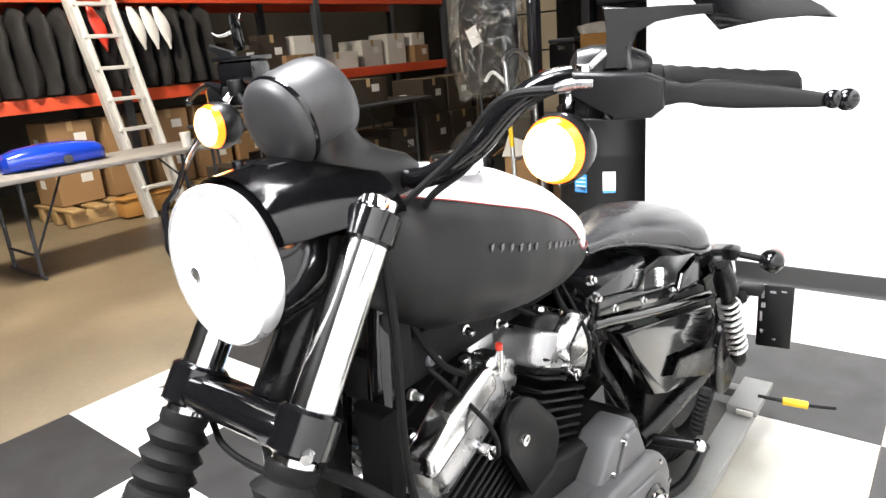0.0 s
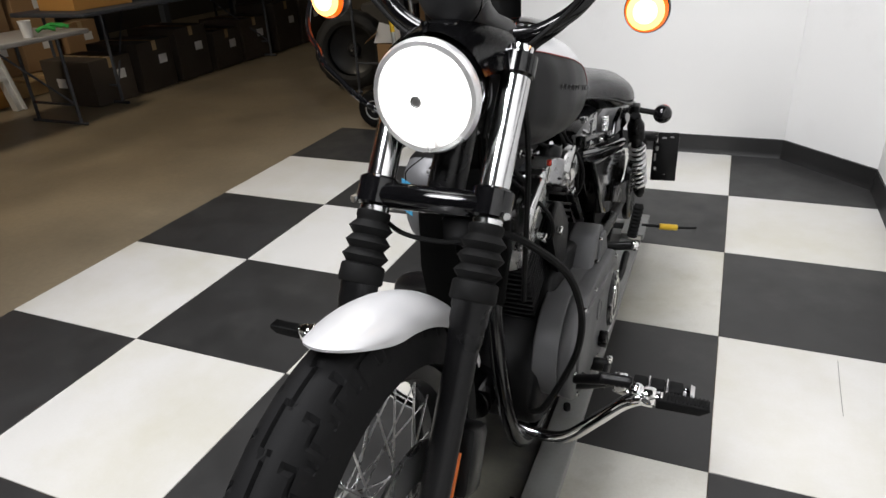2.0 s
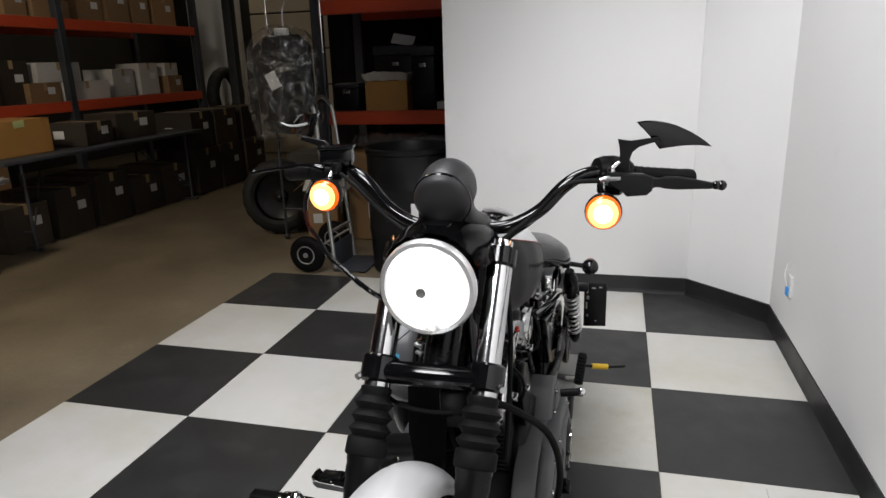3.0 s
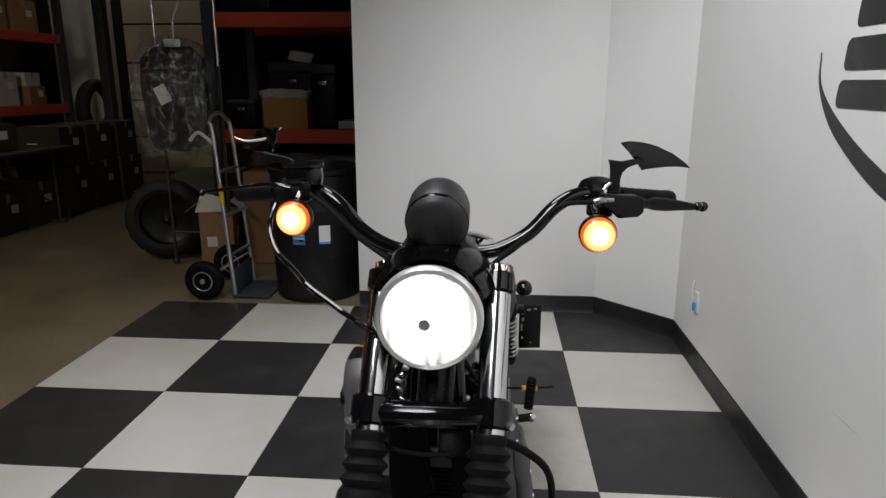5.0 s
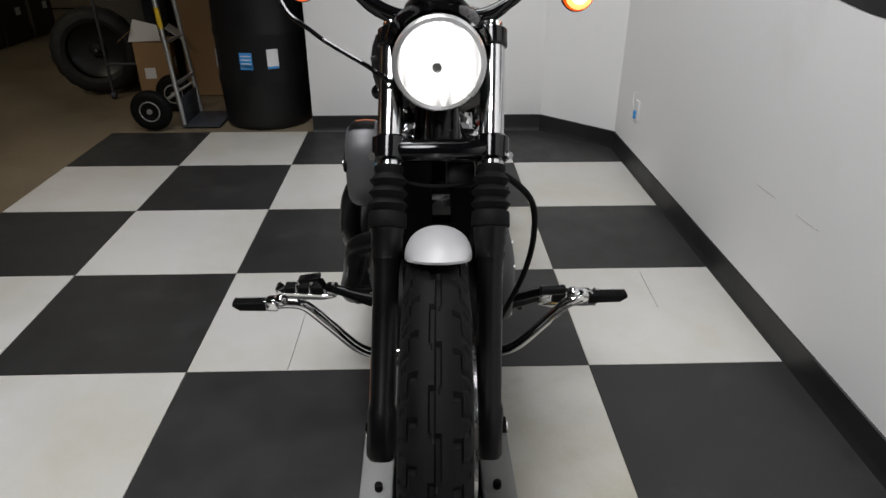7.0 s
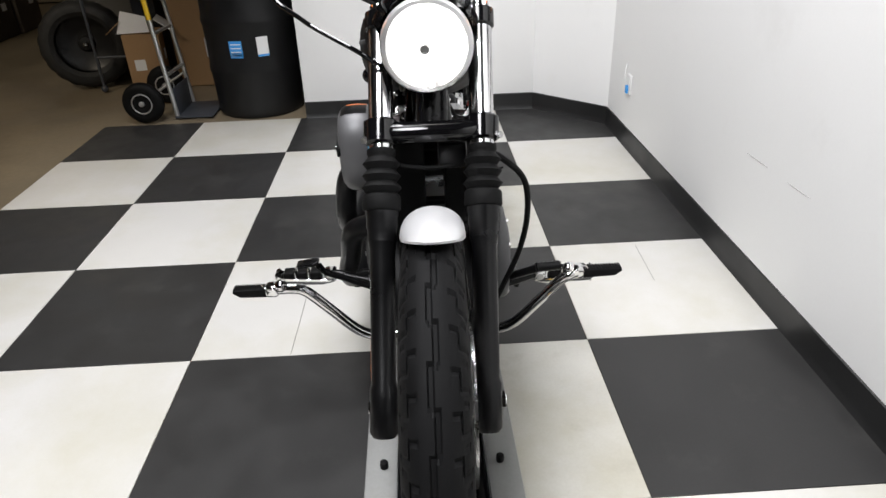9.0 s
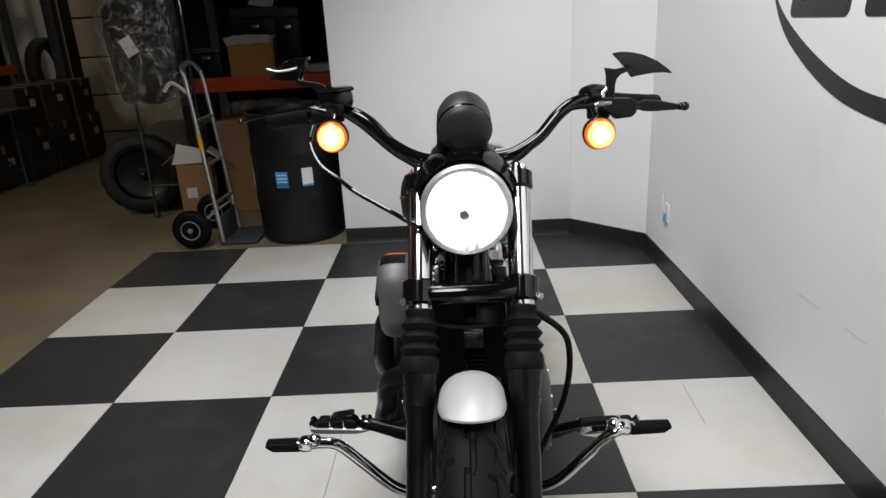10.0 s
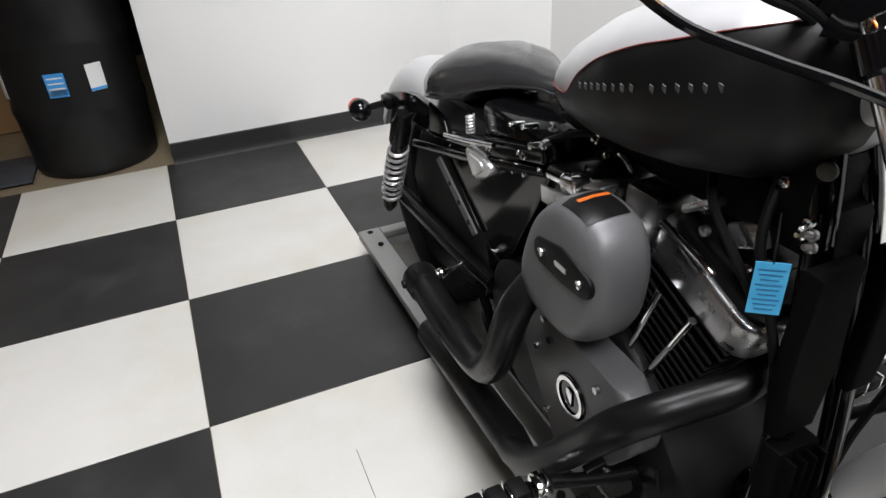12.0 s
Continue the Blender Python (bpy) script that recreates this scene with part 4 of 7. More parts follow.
for a, b in zip(TANK, TANK[1:]):
    fine += [[p + (q - p) * t / 4 for p, q in zip(a, b)] for t in range(4)]
fine.append(list(TANK[-1]))
bm = BM()
ring_faces(bm, [tank_ring(r) for r in fine])
tank = new("fuel_tank", finish(bm, "fuel_tank", SILVER, 60))
tank.parent, tank.matrix_parent_inverse = bike, WORLD[bike].inverted()
tagged(tank, "silver fuel tank with black side panels")
PANEL_TOP = [(-2.80, 1.052), (-2.76, 1.043), (-2.67, 1.022), (-2.54, 0.983), (-2.47, 0.955), (-2.42, 0.920), (-2.38, 0.885), (-2.20, 0.845)]


def tank_point(row, a, grow=0.0):
    """A point of the tank's skin; a: the angle from the top, negative to one side."""
    y, w, zt, zb = row
    zc, hh = (zt + zb) / 2, (zt - zb) / 2 + grow
    q, c = math.sin(a), math.cos(a)
    return (B + (w + grow) * math.copysign(abs(q) ** (2 / 2.45), q), y, zc + hh * math.copysign(abs(c) ** (2 / 2.45), c))


def tank_angle(row, z):
    """The angle from the top at which the skin has that height."""
    lo, hi = 0.12, math.pi
    for _ in range(30):
        mid = (lo + hi) / 2
        lo, hi = (mid, hi) if tank_point(row, mid)[2] > z else (lo, mid)
    return lo


for s in (1, -1):
    rows_, edge_ = [], []
    for r in fine[2:-1]:
        a0 = tank_angle(r, min(interp_rows(PANEL_TOP, r[0])[1], r[2] - 0.006))
        rows_.append([tank_point(r, s * (a0 + (2.95 - a0) * i / 15), 0.0016) for i in range(16)])
        edge_.append(tank_point(r, s * a0, 0.002))
    bm = BM()
    ring_faces(bm, rows_, False)
    part("side_panel", bm, DENIM, tank, "matte black side panel", 60)
    bm = BM()
    tube(bm, edge_[::2], 0.0010, 6, 3)
    part("pinstripe", bm, PINSTRIPE, tank, "dark red pinstripe")
    for i in range(15):
        if i == 6:
            continue
        y = (-2.633 if s > 0 else -2.665) + 0.0165 * i
        r = interp_rows(TANK, y)
        zl = 0.930 - 0.24 * (y + 2.517)
        p = tank_point(r, s * tank_angle(r, zl), 0.002)
        bm = BM()
        box(bm, p, (0.0012, 0.0065, 0.0095), 0.0, Matrix.Rotation(radians(13), 3, "X") @ Matrix.Rotation(radians(14 * s), 3, "Y"))
        part("lettering_bar", bm, LETTER, tank)
bm = BM()
lathe(bm, (B + 0.06, -2.60, 1.045), (0.15, 0, 1), [(0.033, 0), (0.034, 0.008), (0.032, 0.016), (0.02, 0.019), (0.001, 0.02)], 28)
part("fuel_cap", bm, CHROME, tank, "chrome fuel cap")

# seat
SEAT = [(-2.175, 0.022, 0.826, 0.800), (-2.15, 0.034, 0.832, 0.804), (-2.10, 0.050, 0.837, 0.796), (-2.04, 0.074, 0.840, 0.780), (-1.985, 0.112, 0.842, 0.758), (-1.935, 0.140, 0.841, 0.732), (-1.885, 0.151, 0.836, 0.722), (-1.835, 0.140, 0.826, 0.714), (-1.79, 0.109, 0.810, 0.708), (-1.765, 0.072, 0.793, 0.710), (-1.752, 0.030, 0.772, 0.720)]
bm = BM()

def low_waist(z, top, bottom):
    """Moves a section's widest height down to a third, as on a padded seat."""
    t = (z - bottom) / (top - bottom)
    return bottom + (top - bottom) * (t * 0.6 if t < 0.5 else 0.3 + (t - 0.5) * 1.4)


ring_faces(bm, [[(B + 0.010 + p[0], r[0], low_waist(p[1], r[2], r[3])) for p in superellipse(r[1], r[2], r[3], 2.2, 36)] for r in SEAT])
bmesh.ops.subdivide_edges(bm, edges=bm.edges[:], cuts=1, smooth=0.6, use_grid_fill=True)
for v in bm.verts:
    v.co.z += 0.0035 * noise.noise(Vector((v.co.x * 18, v.co.y * 9, 0))) + 0.002 * noise.noise(v.co * 45)
seat = new("seat", finish(bm, "seat", LEATHER, 60))
seat.parent, seat.matrix_parent_inverse = bike, WORLD[bike].inverted()
tagged(seat, "black leather solo seat")
bm = BM()
rim = [(B + 0.010 + k * r[1] * 0.985, r[0], r[3] + 0.2 * (r[2] - r[3])) for k, rows in ((1, SEAT), (-1, SEAT[::-1])) for r in rows]
tube(bm, rim + [rim[0]], 0.004, 8, 3)
part("seat_piping", bm, LEATHER, seat)
bm = BM()
box(bm, (B, -2.0, 0.722), (0.15, 0.34, 0.02), 0.008)
part("seat_pan", bm, SATIN, bike)

# rear frame, struts, signals, shocks
for s in (-1, 1):
    bm = BM()
    slab(bm, [(-1.95, 0.670), (-1.81, 0.648), (-1.684, 0.636), (-1.60, 0.632), (-1.51, 0.630), (-1.525, 0.655), (-1.63, 0.684), (-1.70, 0.702), (-1.765, 0.712), (-1.85, 0.711), (-1.93, 0.702)], B + s * 0.112, B + s * 0.126, "x", 0.003)
    part("fender_strut", bm, GLOSS, bike, "gloss black fender strut")
    c = Vector((B + 0.008 + s * 0.203, -1.525, 0.619))
    ts = new("rear_turn_signal", finish(ball(BM(), c, (0.030, 0.034, 0.030)), "rear_turn_signal", GLOSS))
    ts.parent, ts.matrix_parent_inverse = bike, WORLD[bike].inverted()
    tagged(ts, "round black rear turn signal")
    bm = BM()
    cyl(bm, (B + s * 0.12, -1.56, 0.640), c, 0.009, seg=14)
    box(bm, (B + s * 0.132, -1.565, 0.642), (0.02, 0.05, 0.03), 0.005)
    part("stalk", bm, SATIN, ts)
    bm = BM()
    lathe(bm, c + Vector((0, 0.022, 0)), (0, 1, 0), [(0.026, 0), (0.024, 0.01), (0.012, 0.016), (0.001, 0.017)], 20)
    part("lens", bm, RED, ts, "red signal lens")
    p0, p1 = Vector((B + s * 0.152, -1.74, 0.655)), Vector((B + s * 0.168, -1.615, 0.375))
    sh = new("shock_absorber", finish(lathe(BM(), p0, p1 - p0, [(0.016, -0.015), (0.018, 0), (0.026, 0.02), (0.026, 0.07), (0.018, 0.075), (0.014, 0.27), (0.020, 0.28), (0.020, 0.30), (0.012, 0.32)], 20), "shock_absorber", SATIN))
    sh.parent, sh.matrix_parent_inverse = bike, WORLD[bike].inverted()
    bm = BM()
    d, u, v = basis(p1 - p0)
    tube(bm, [p0 + d * (0.095 + 0.17 * i / 68) + (u * math.cos(i * math.pi / 4) + v * math.sin(i * math.pi / 4)) * 0.0235 for i in range(69)], 0.0050, 8, 2)
    part("spring", bm, BEZEL, sh, "bright coil spring")
    # under-seat rails and side cover
    bm = BM()
    slab(bm, [(-2.31, 0.772), (-2.05, 0.706), (-1.80, 0.650), (-1.80, 0.624), (-2.05, 0.680), (-2.31, 0.744)], B + s * 0.098, B + s * 0.114, "x", 0.003)
    part("seat_rail", bm, GLOSS, bike, "gloss black seat rail")
    bm = BM()
    tube(bm, [(B + s * 0.100, -2.31, 0.728), (B + s * 0.112, -2.05, 0.660), (B + s * 0.116, -1.72, 0.580)], 0.011, 12, 4)
    part("lower_rail", bm, GLOSS, bike)
    bm = BM()
    tube(bm, [(B + s * 0.108 + 0.008 * math.cos(q * math.pi / 3), -2.025 + 0.008 * math.sin(q * math.pi / 3), 0.702 + 0.0011 * q) for q in range(37)], 0.0022, 6, 2)
    part("seat_spring", bm, BEZEL, bike, "bright seat spring")
    for y, z, q in ((-2.335, 0.815, 0.3), (-2.315, 0.782, -0.2), (-2.12, 0.706, 0.1), (-1.96, 0.672, 0.2), (-2.25, 0.738, 0.0)):
        bm = BM()
        lathe(bm, (B + s * 0.106, y, z), (s, q * 0.3, q), [(0.008, 0), (0.008, 0.009), (0.005, 0.010), (0.005, 0.014)], 6)
        part("frame_bolt", bm, POLISHED, bike)
    bm = BM()
    if s > 0:
        slab(bm, [(-2.245, 0.690), (-2.00, 0.628), (-1.72, 0.556), (-1.685, 0.520), (-1.70, 0.470), (-1.90, 0.425), (-2.02, 0.465), (-2.085, 0.490)], B + 0.085, B + 0.126, "x", 0.008)
    else:
        slab(bm, [(-2.335, 0.735), (-2.20, 0.718), (-1.93, 0.662), (-1.87, 0.615), (-2.05, 0.50), (-2.12, 0.45), (-2.17, 0.465), (-2.25, 0.60)], B - 0.065, B - 0.108, "x", 0.012)
    part("side_cover", bm, GLOSS, bike, "gloss black side cover")
    bm = BM()
    tube(bm, [(B + s * 0.05, -2.30, 0.78), (B + s * 0.06, -2.22, 0.62), (B + s * 0.07, -2.10, 0.45), (B + s * 0.08, -2.05, 0.32)], 0.014, 12)
    tube(bm, [(B + s * 0.105, -2.12, 0.40), (B + s * 0.12, -1.9, 0.40), (B + s * 0.125, -1.60, 0.395)], 0.02, 12)
    part("swingarm_side", bm, SATIN, bike)
    bm = BM()
    slab(bm, [(-2.06, 0.63), (-1.84, 0.655), (-1.72, 0.60), (-1.66, 0.47), (-1.74, 0.35), (-1.95, 0.33), (-2.10, 0.38)], B + s * 0.100, B + s * 0.106, "x", 0.002)
    part("inner_guard", bm, MATTE, bike)
    # frame tubes
    bm = BM()
    tube(bm, [(B + s * 0.02, -2.72, 0.93), (B + s * 0.035, -2.75, 0.80), (B + s * 0.05, -2.775, 0.55), (B + s * 0.07, -2.77, 0.34), (B + s * 0.09, -2.72, 0.235), (B + s * 0.10, -2.55, 0.22), (B + s * 0.10, -2.15, 0.23), (B + s * 0.10, -2.05, 0.32)], 0.016, 14)
    part("frame_tube", bm, GLOSS, bike, "gloss black frame tube")
bm = BM()
tube(bm, [(B, -2.72, 0.95), (B, -2.6, 0.86), (B, -2.35, 0.80), (B, -2.1, 0.735), (B, -1.9, 0.72)], 0.02, 14)
part("frame_backbone", bm, SATIN, bike)
bm = BM()
box(bm, (0.374, -1.565, 0.487), (0.080, 0.008, 0.165), 0.006, Matrix.Rotation(radians(8), 3, "Z"))
box(bm, (0.325, -1.60, 0.565), (0.05, 0.05, 0.02), 0.004)
box(bm, (0.29, -1.62, 0.55), (0.06, 0.02, 0.03), 0.004)
plate = part("plate_bracket", bm, SATIN, bike, "black side-mounted plate bracket")
# slots as bright steel pieces; the small flat ones are modelled highlights
for dx, z, w, h in ((0.0, 0.545, 0.007, 0.020), (0.002, 0.517, 0.010, 0.014), (-0.002, 0.487, 0.006, 0.026), (0.001, 0.447, 0.008, 0.012), (0.022, 0.553, 0.014, 0.006), (0.046, 0.556, 0.012, 0.005), (0.030, 0.428, 0.010, 0.005)):
    bm = BM()
    box(bm, (0.346 + dx, -1.5735 + dx * 0.14, z), (w, 0.004, h), 0.0015)
    part("slot", bm, STEEL, plate)

for lo, hi, nm in (((B - 0.038, -2.76, 0.775), (B + 0.038, -2.30, 0.845), "wiring_box"), ((B - 0.046, -2.745, 0.80), (B + 0.046, -2.690, 0.90), "coil_housing"), ((B - 0.092, -2.30, 0.66), (B + 0.092, -2.045, 0.775), "battery_box")):
    bm = BM()
    box(bm, [(p + q) / 2 for p, q in zip(lo, hi)], [q - p for p, q in zip(lo, hi)], 0.014)
    part(nm, bm, GLOSS if nm == "battery_box" else MATTE, bike)
for y, z, q, m_ in ((-2.66, 0.80, 0.3, STEEL), (-2.58, 0.815, -0.2, CHROME), (-2.50, 0.79, 0.1, STEEL), (-2.42, 0.80, 0.4, CHROME), (-2.70, 0.77, 0.0, STEEL), (-2.36, 0.76, -0.3, POLISHED)):
    bm = BM()
    lathe(bm, (B + 0.036, y, z), (1, q * 0.4, q), [(0.008, 0), (0.008, 0.006), (0.005, 0.007), (0.005, 0.018), (0.0035, 0.020)], 10)
    part("bolt", bm, m_, bike)
for pts in ([(B + 0.03, -2.68, 0.86), (B + 0.06, -2.66, 0.80), (B + 0.075, -2.60, 0.76), (B + 0.06, -2.52, 0.74)], [(B + 0.035, -2.34, 0.82), (B + 0.07, -2.36, 0.78), (B + 0.085, -2.33, 0.73), (B + 0.09, -2.28, 0.69), (B + 0.085, -2.25, 0.60)], [(B + 0.035, -2.45, 0.80), (B + 0.065, -2.40, 0.765), (B + 0.08, -2.35, 0.75), (B + 0.085, -2.30, 0.72)]):
    cable(pts, 0.005)
# small hardware under the tank on the air cleaner's side
bm = BM()
tube(bm, [(0.072, -2.586, 0.780), (0.070, -2.645, 0.817)], 0.0065, 6)
part("coil_bar", bm, STEEL, bike, "grey metal bar")
bm = BM()
ball(bm, (0.070, -2.625, 0.767), 0.008)
part("coil_knob", bm, STEEL, bike)
bm = BM()
box(bm, (0.074, -2.687, 0.791), (0.012, 0.052, 0.030), 0.003, Matrix.Rotation(radians(-25), 3, "X"))
part("coil_frame", bm, ROCKER, bike, "grey metal coil frame")
bm = BM()
tube(bm, [(0.075, -2.435, 0.800), (0.066, -2.455, 0.806), (0.064, -2.472, 0.802), (0.068, -2.482, 0.790)], 0.004, 8, 5)
part("cable_hook", bm, CHROME, bike, "chrome cable hook")
bm = BM()
cyl(bm, (0.094, -2.747, 0.891), (0.086, -2.750, 0.891), 0.010, seg=16, bev=0.002)
part("sensor_cap", bm, OLIVE, bike, "dull olive sensor cap")
for i, (y, z, q) in enumerate(((-2.715, 0.868, 0.2), (-2.752, 0.838, -0.3), (-2.715, 0.765, 0.5), (-2.770, 0.778, 0.1), (-2.69, 0.745, 0.4), (-2.760, 0.826, 0.3), (-2.74, 0.69, 0.3), (-2.76, 0.65, 0.0), (-2.70, 0.72, 0.2), (-2.748, 0.822, 0.1), (-2.762, 0.812, 0.3), (-2.40, 0.822, -0.2), (-2.38, 0.80, 0.2))):
    bm = BM()
    p = Vector((B - 0.06, y, z))
    lathe(bm, p, (-1, q * 0.4, q), [(0.0065, 0), (0.0065, 0.004), (0.004, 0.005), (0.004, 0.009 + 0.003 * (i % 3)), (0.003, 0.011 + 0.003 * (i % 3))], 10)
    part("bolt", bm, (CHROME, POLISHED, STEEL)[i % 3], bike)
for pts in ([(B - 0.05, -2.70, 0.88), (B - 0.085, -2.72, 0.80), (B - 0.075, -2.76, 0.68), (B - 0.06, -2.77, 0.55)], [(B - 0.045, -2.60, 0.84), (B - 0.08, -2.64, 0.815), (B - 0.085, -2.70, 0.76), (B - 0.05, -2.74, 0.66)], [(B - 0.05, -2.42, 0.82), (B - 0.075, -2.34, 0.80), (B - 0.085, -2.27, 0.765), (B - 0.07, -2.20, 0.73)]):
    cable(pts, 0.006)

# engine
C = Vector((B, -2.50, 0.36))
eng = new("engine", finish(slab(BM(), hull_outline([(-2.62, 0.34, 0.11), (-2.28, 0.34, 0.13), (-2.50, 0.44, 0.12), (-2.2, 0.42, 0.08)]), B - 0.115, B + 0.115, "x", 0.02), "engine", ENGINE))
eng.parent, eng.matrix_parent_inverse = bike, WORLD[bike].inverted()
tagged(eng, "black V-twin engine with grey covers")
for s in (-1, 1):
    d = Vector((0, 0.383 * s, 0.924))
    e = Vector((0, 0.924, -0.383 * s))
    rot = Matrix((Vector((1, 0, 0)), e, d)).transposed()
    bm = BM()
    cyl(bm, C + d * 0.10, C + d * 0.30, 0.062, seg=28)
    cy = part("cylinder", bm, ENGINE, eng)
    bm = BM()
    box(bm, (0, 0, 0), (0.176, 0.158, 0.0055), 0.002, None, 1)
    fin_mesh = finish(bm, "cooling_fin", ENGINE)
    for i in range(11):
        fin = new("cooling_fin", fin_mesh)
        fin.parent = eng
        fin.matrix_basis = Matrix.Translation(C + d * (0.145 + 0.0155 * i)) @ rot.to_4x4()
    bm = BM()
    box(bm, C + d * 0.345, (0.16, 0.17, 0.055), 0.014, rot)
    for i in range(3):
        box(bm, C + d * (0.322 + 0.015 * i), (0.178, 0.175, 0.005), 0.002, rot, 1)
    part("cylinder_head", bm, ENGINE, eng)
    bm = BM()
    slab(bm, hull_outline([(u_, v_, 0.03) for u_ in (-0.050, 0.050) for v_ in (-0.062, 0.060)], 16), -0.02, 0.026, "z", 0.014)
    bm.transform(Matrix.Translation(C + d * 0.398) @ rot.to_4x4())
    box(bm, C + d * 0.424, (0.06, 0.09, 0.010), 0.004, rot)
    part("rocker_cover", bm, SATIN, eng, "black rocker cover")
    bm = BM()
    slab(bm, hull_outline([(u_, v_, 0.034) for u_ in (-0.056, 0.056) for v_ in (-0.068, 0.066)], 16), -0.048, 0.012, "z", 0.008)
    bm.transform(Matrix.Translation(C + d * 0.384) @ rot.to_4x4())
    part("rocker_band", bm, ROCKER, eng, "polished rocker cover band")
    bm = BM()
    if s < 0:
        slab(bm, [(-0.098, -0.016), (-0.088, -0.024), (0.058, -0.024), (0.066, -0.012), (0.066, 0.014), (0.050, 0.024), (-0.030, 0.026), (-0.090, 0.012)], 0.055, 0.098, "x", 0.009)
        slab(bm, hull_outline([(0.086, -0.004, 0.017), (0.074, 0.006, 0.016)], 14), 0.055, 0.094, "x", 0.008)
    else:
        slab(bm, hull_outline([(-0.03, 0.0, 0.036), (0.03, 0.0, 0.034), (0.0, 0.012, 0.038)], 18), 0.05, 0.100, "x", 0.020)
    bm.transform(Matrix.Translation(C + d * 0.384 + (Vector((0, -0.008, 0.026)) if s < 0 else Vector())) @ rot.to_4x4())
    part("rocker_end", bm, POLISHED, eng, "polished rocker box end")
    for q in (-1, 1):
        for w in (-1, 1):
            bm = BM()
            p = C + d * 0.418 + e * (0.066 * q) + Vector((0.052 * w, 0, 0))
            lathe(bm, p, d, [(0.012, 0), (0.012, 0.003), (0.0085, 0.004), (0.0085, 0.012), (0.006, 0.014)], 12)
            part("bolt", bm, CHROME, eng)
    for q in (-1, 1):
        bm = BM()
        p = C + d * 0.13 + Vector((-0.098, 0.022 * q, 0))
        cyl(bm, p, p + d * 0.2 + e * 0.01 * q, 0.0058, seg=12)
        part("pushrod_tube", bm, CHROME, eng, "chrome pushrod tube")
    bm = BM()
    p = C + d * 0.33 + Vector((0.085, 0, 0))
    tube(bm, [p, p + Vector((0.03, 0, 0.0)), p + Vector((0.03, 0.02 * s, 0.06)), (B + 0.05, p.y + 0.05 * s, 0.80)], 0.0036, 8)
    part("spark_lead", bm, MATTE, eng)
    bm = BM()
    cyl(bm, p - Vector((0.01, 0, 0)), p + Vector((0.022, 0, 0)), 0.010, seg=14, bev=0.002)
    part("spark_plug", bm, CHROME, eng)
bm = BM()
a_, b_ = Vector((0.056, -2.565, 0.756)), Vector((0.040, -2.680, 0.742))
lathe(bm, a_, b_ - a_, [(0.004, 0)] + [(0.0065 - 0.0014 * (i % 2), 0.004 + 0.005 * i) for i in range(22)] + [(0.004, 0.114)], 14)
part("breather_pipe", bm, CHROME, eng, "ribbed chrome breather pipe")
bm = BM()
slab(bm, hull_outline([(-2.555, 0.665, 0.045), (-2.500, 0.600, 0.050), (-2.51, 0.53, 0.018)], 24), B + 0.095, B + 0.112, "x", 0.006)
cyl(bm, (B + 0.03, -2.52, 0.62), (B + 0.10, -2.52, 0.61), 0.03, seg=18)
part("horn", bm, ENGINE, eng, "black horn cover")
bm = BM()
cyl(bm, (B + 0.110, -2.565, 0.655), (B + 0.124, -2.565, 0.655), 0.009, seg=12, bev=0.002)
part("horn_nut", bm, CHROME, eng)
# carburettor and intake between the cylinders
bm = BM()
cyl(bm, (B - 0.11, -2.50, 0.70), (B + 0.05, -2.50, 0.70), 0.034, seg=24, bev=0.004)
box(bm, (B - 0.03, -2.50, 0.745), (0.08, 0.075, 0.05), 0.012)
part("carburettor", bm, STEEL, eng, "bare metal carburettor")
bm = BM()
cyl(bm, (B + 0.09, -2.575, 0.76), (B + 0.098, -2.585, 0.80), 0.006, seg=10)
part("plug_boot", bm, CHROME, eng)
bm = BM()
cyl(bm, (B + 0.098, -2.585, 0.80), (B + 0.099, -2.586, 0.808), 0.005, seg=10, bev=0.001)
part("plug_cap", bm, RED, eng, "small red cap")
bm = BM()
lathe(bm, (0.03, -2.335, 0.742), (0, -1, 0.12), [(0.011, 0)] + [(0.0125 - 0.003 * (i % 2), 0.002 + 0.0035 * i) for i in range(12)] + [(0.011, 0.046)], 14)
part("throttle_spring", bm, CHROME, eng, "chrome throttle spring")
bm = BM()
box(bm, (0.03, -2.402, 0.748), (0.034, 0.040, 0.026), 0.005, Matrix.Rotation(radians(-8), 3, "X"))
part("float_cap", bm, POLISHED, eng)
bm = BM()
slab(bm, [(-2.33, 0.722), (-2.38, 0.728), (-2.43, 0.742), (-2.485, 0.765), (-2.49, 0.735), (-2.465, 0.72), (-2.40, 0.70), (-2.335, 0.695)], 0.012, 0.017, "x", 0.001)
box(bm, (0.025, -2.47, 0.774), (0.03, 0.045, 0.006), 0.002, Matrix.Rotation(radians(-18), 3, "X"))
part("choke_bracket", bm, STEEL, eng, "bare metal cable bracket")
# primary cover, derby cover
bm = BM()
slab(bm, hull_outline([(-2.595, 0.410, 0.113), (-2.27, 0.345, 0.120)]), B + 0.10, B + 0.152, "x", 0.004)
part("primary_case", bm, COVER_GREY, eng)
bm = BM()
slab(bm, hull_outline([(-2.595, 0.410, 0.115), (-2.27, 0.345, 0.122)]), B + 0.150, B + 0.185, "x", 0.012)
slab(bm, hull_outline([(-2.595, 0.410, 0.088), (-2.27, 0.345, 0.090)]), B + 0.18, B + 0.1905, "x", 0.006)
prim = part("primary_cover", bm, COVER_GREY, eng, "grey primary cover")
bm = BM()
slab(bm, hull_outline([(-2.335, 0.530, 0.014), (-2.275, 0.528, 0.016), (-2.43, 0.45, 0.02), (-2.23, 0.42, 0.03)], 12), B + 0.09, B + 0.158, "x", 0.008)
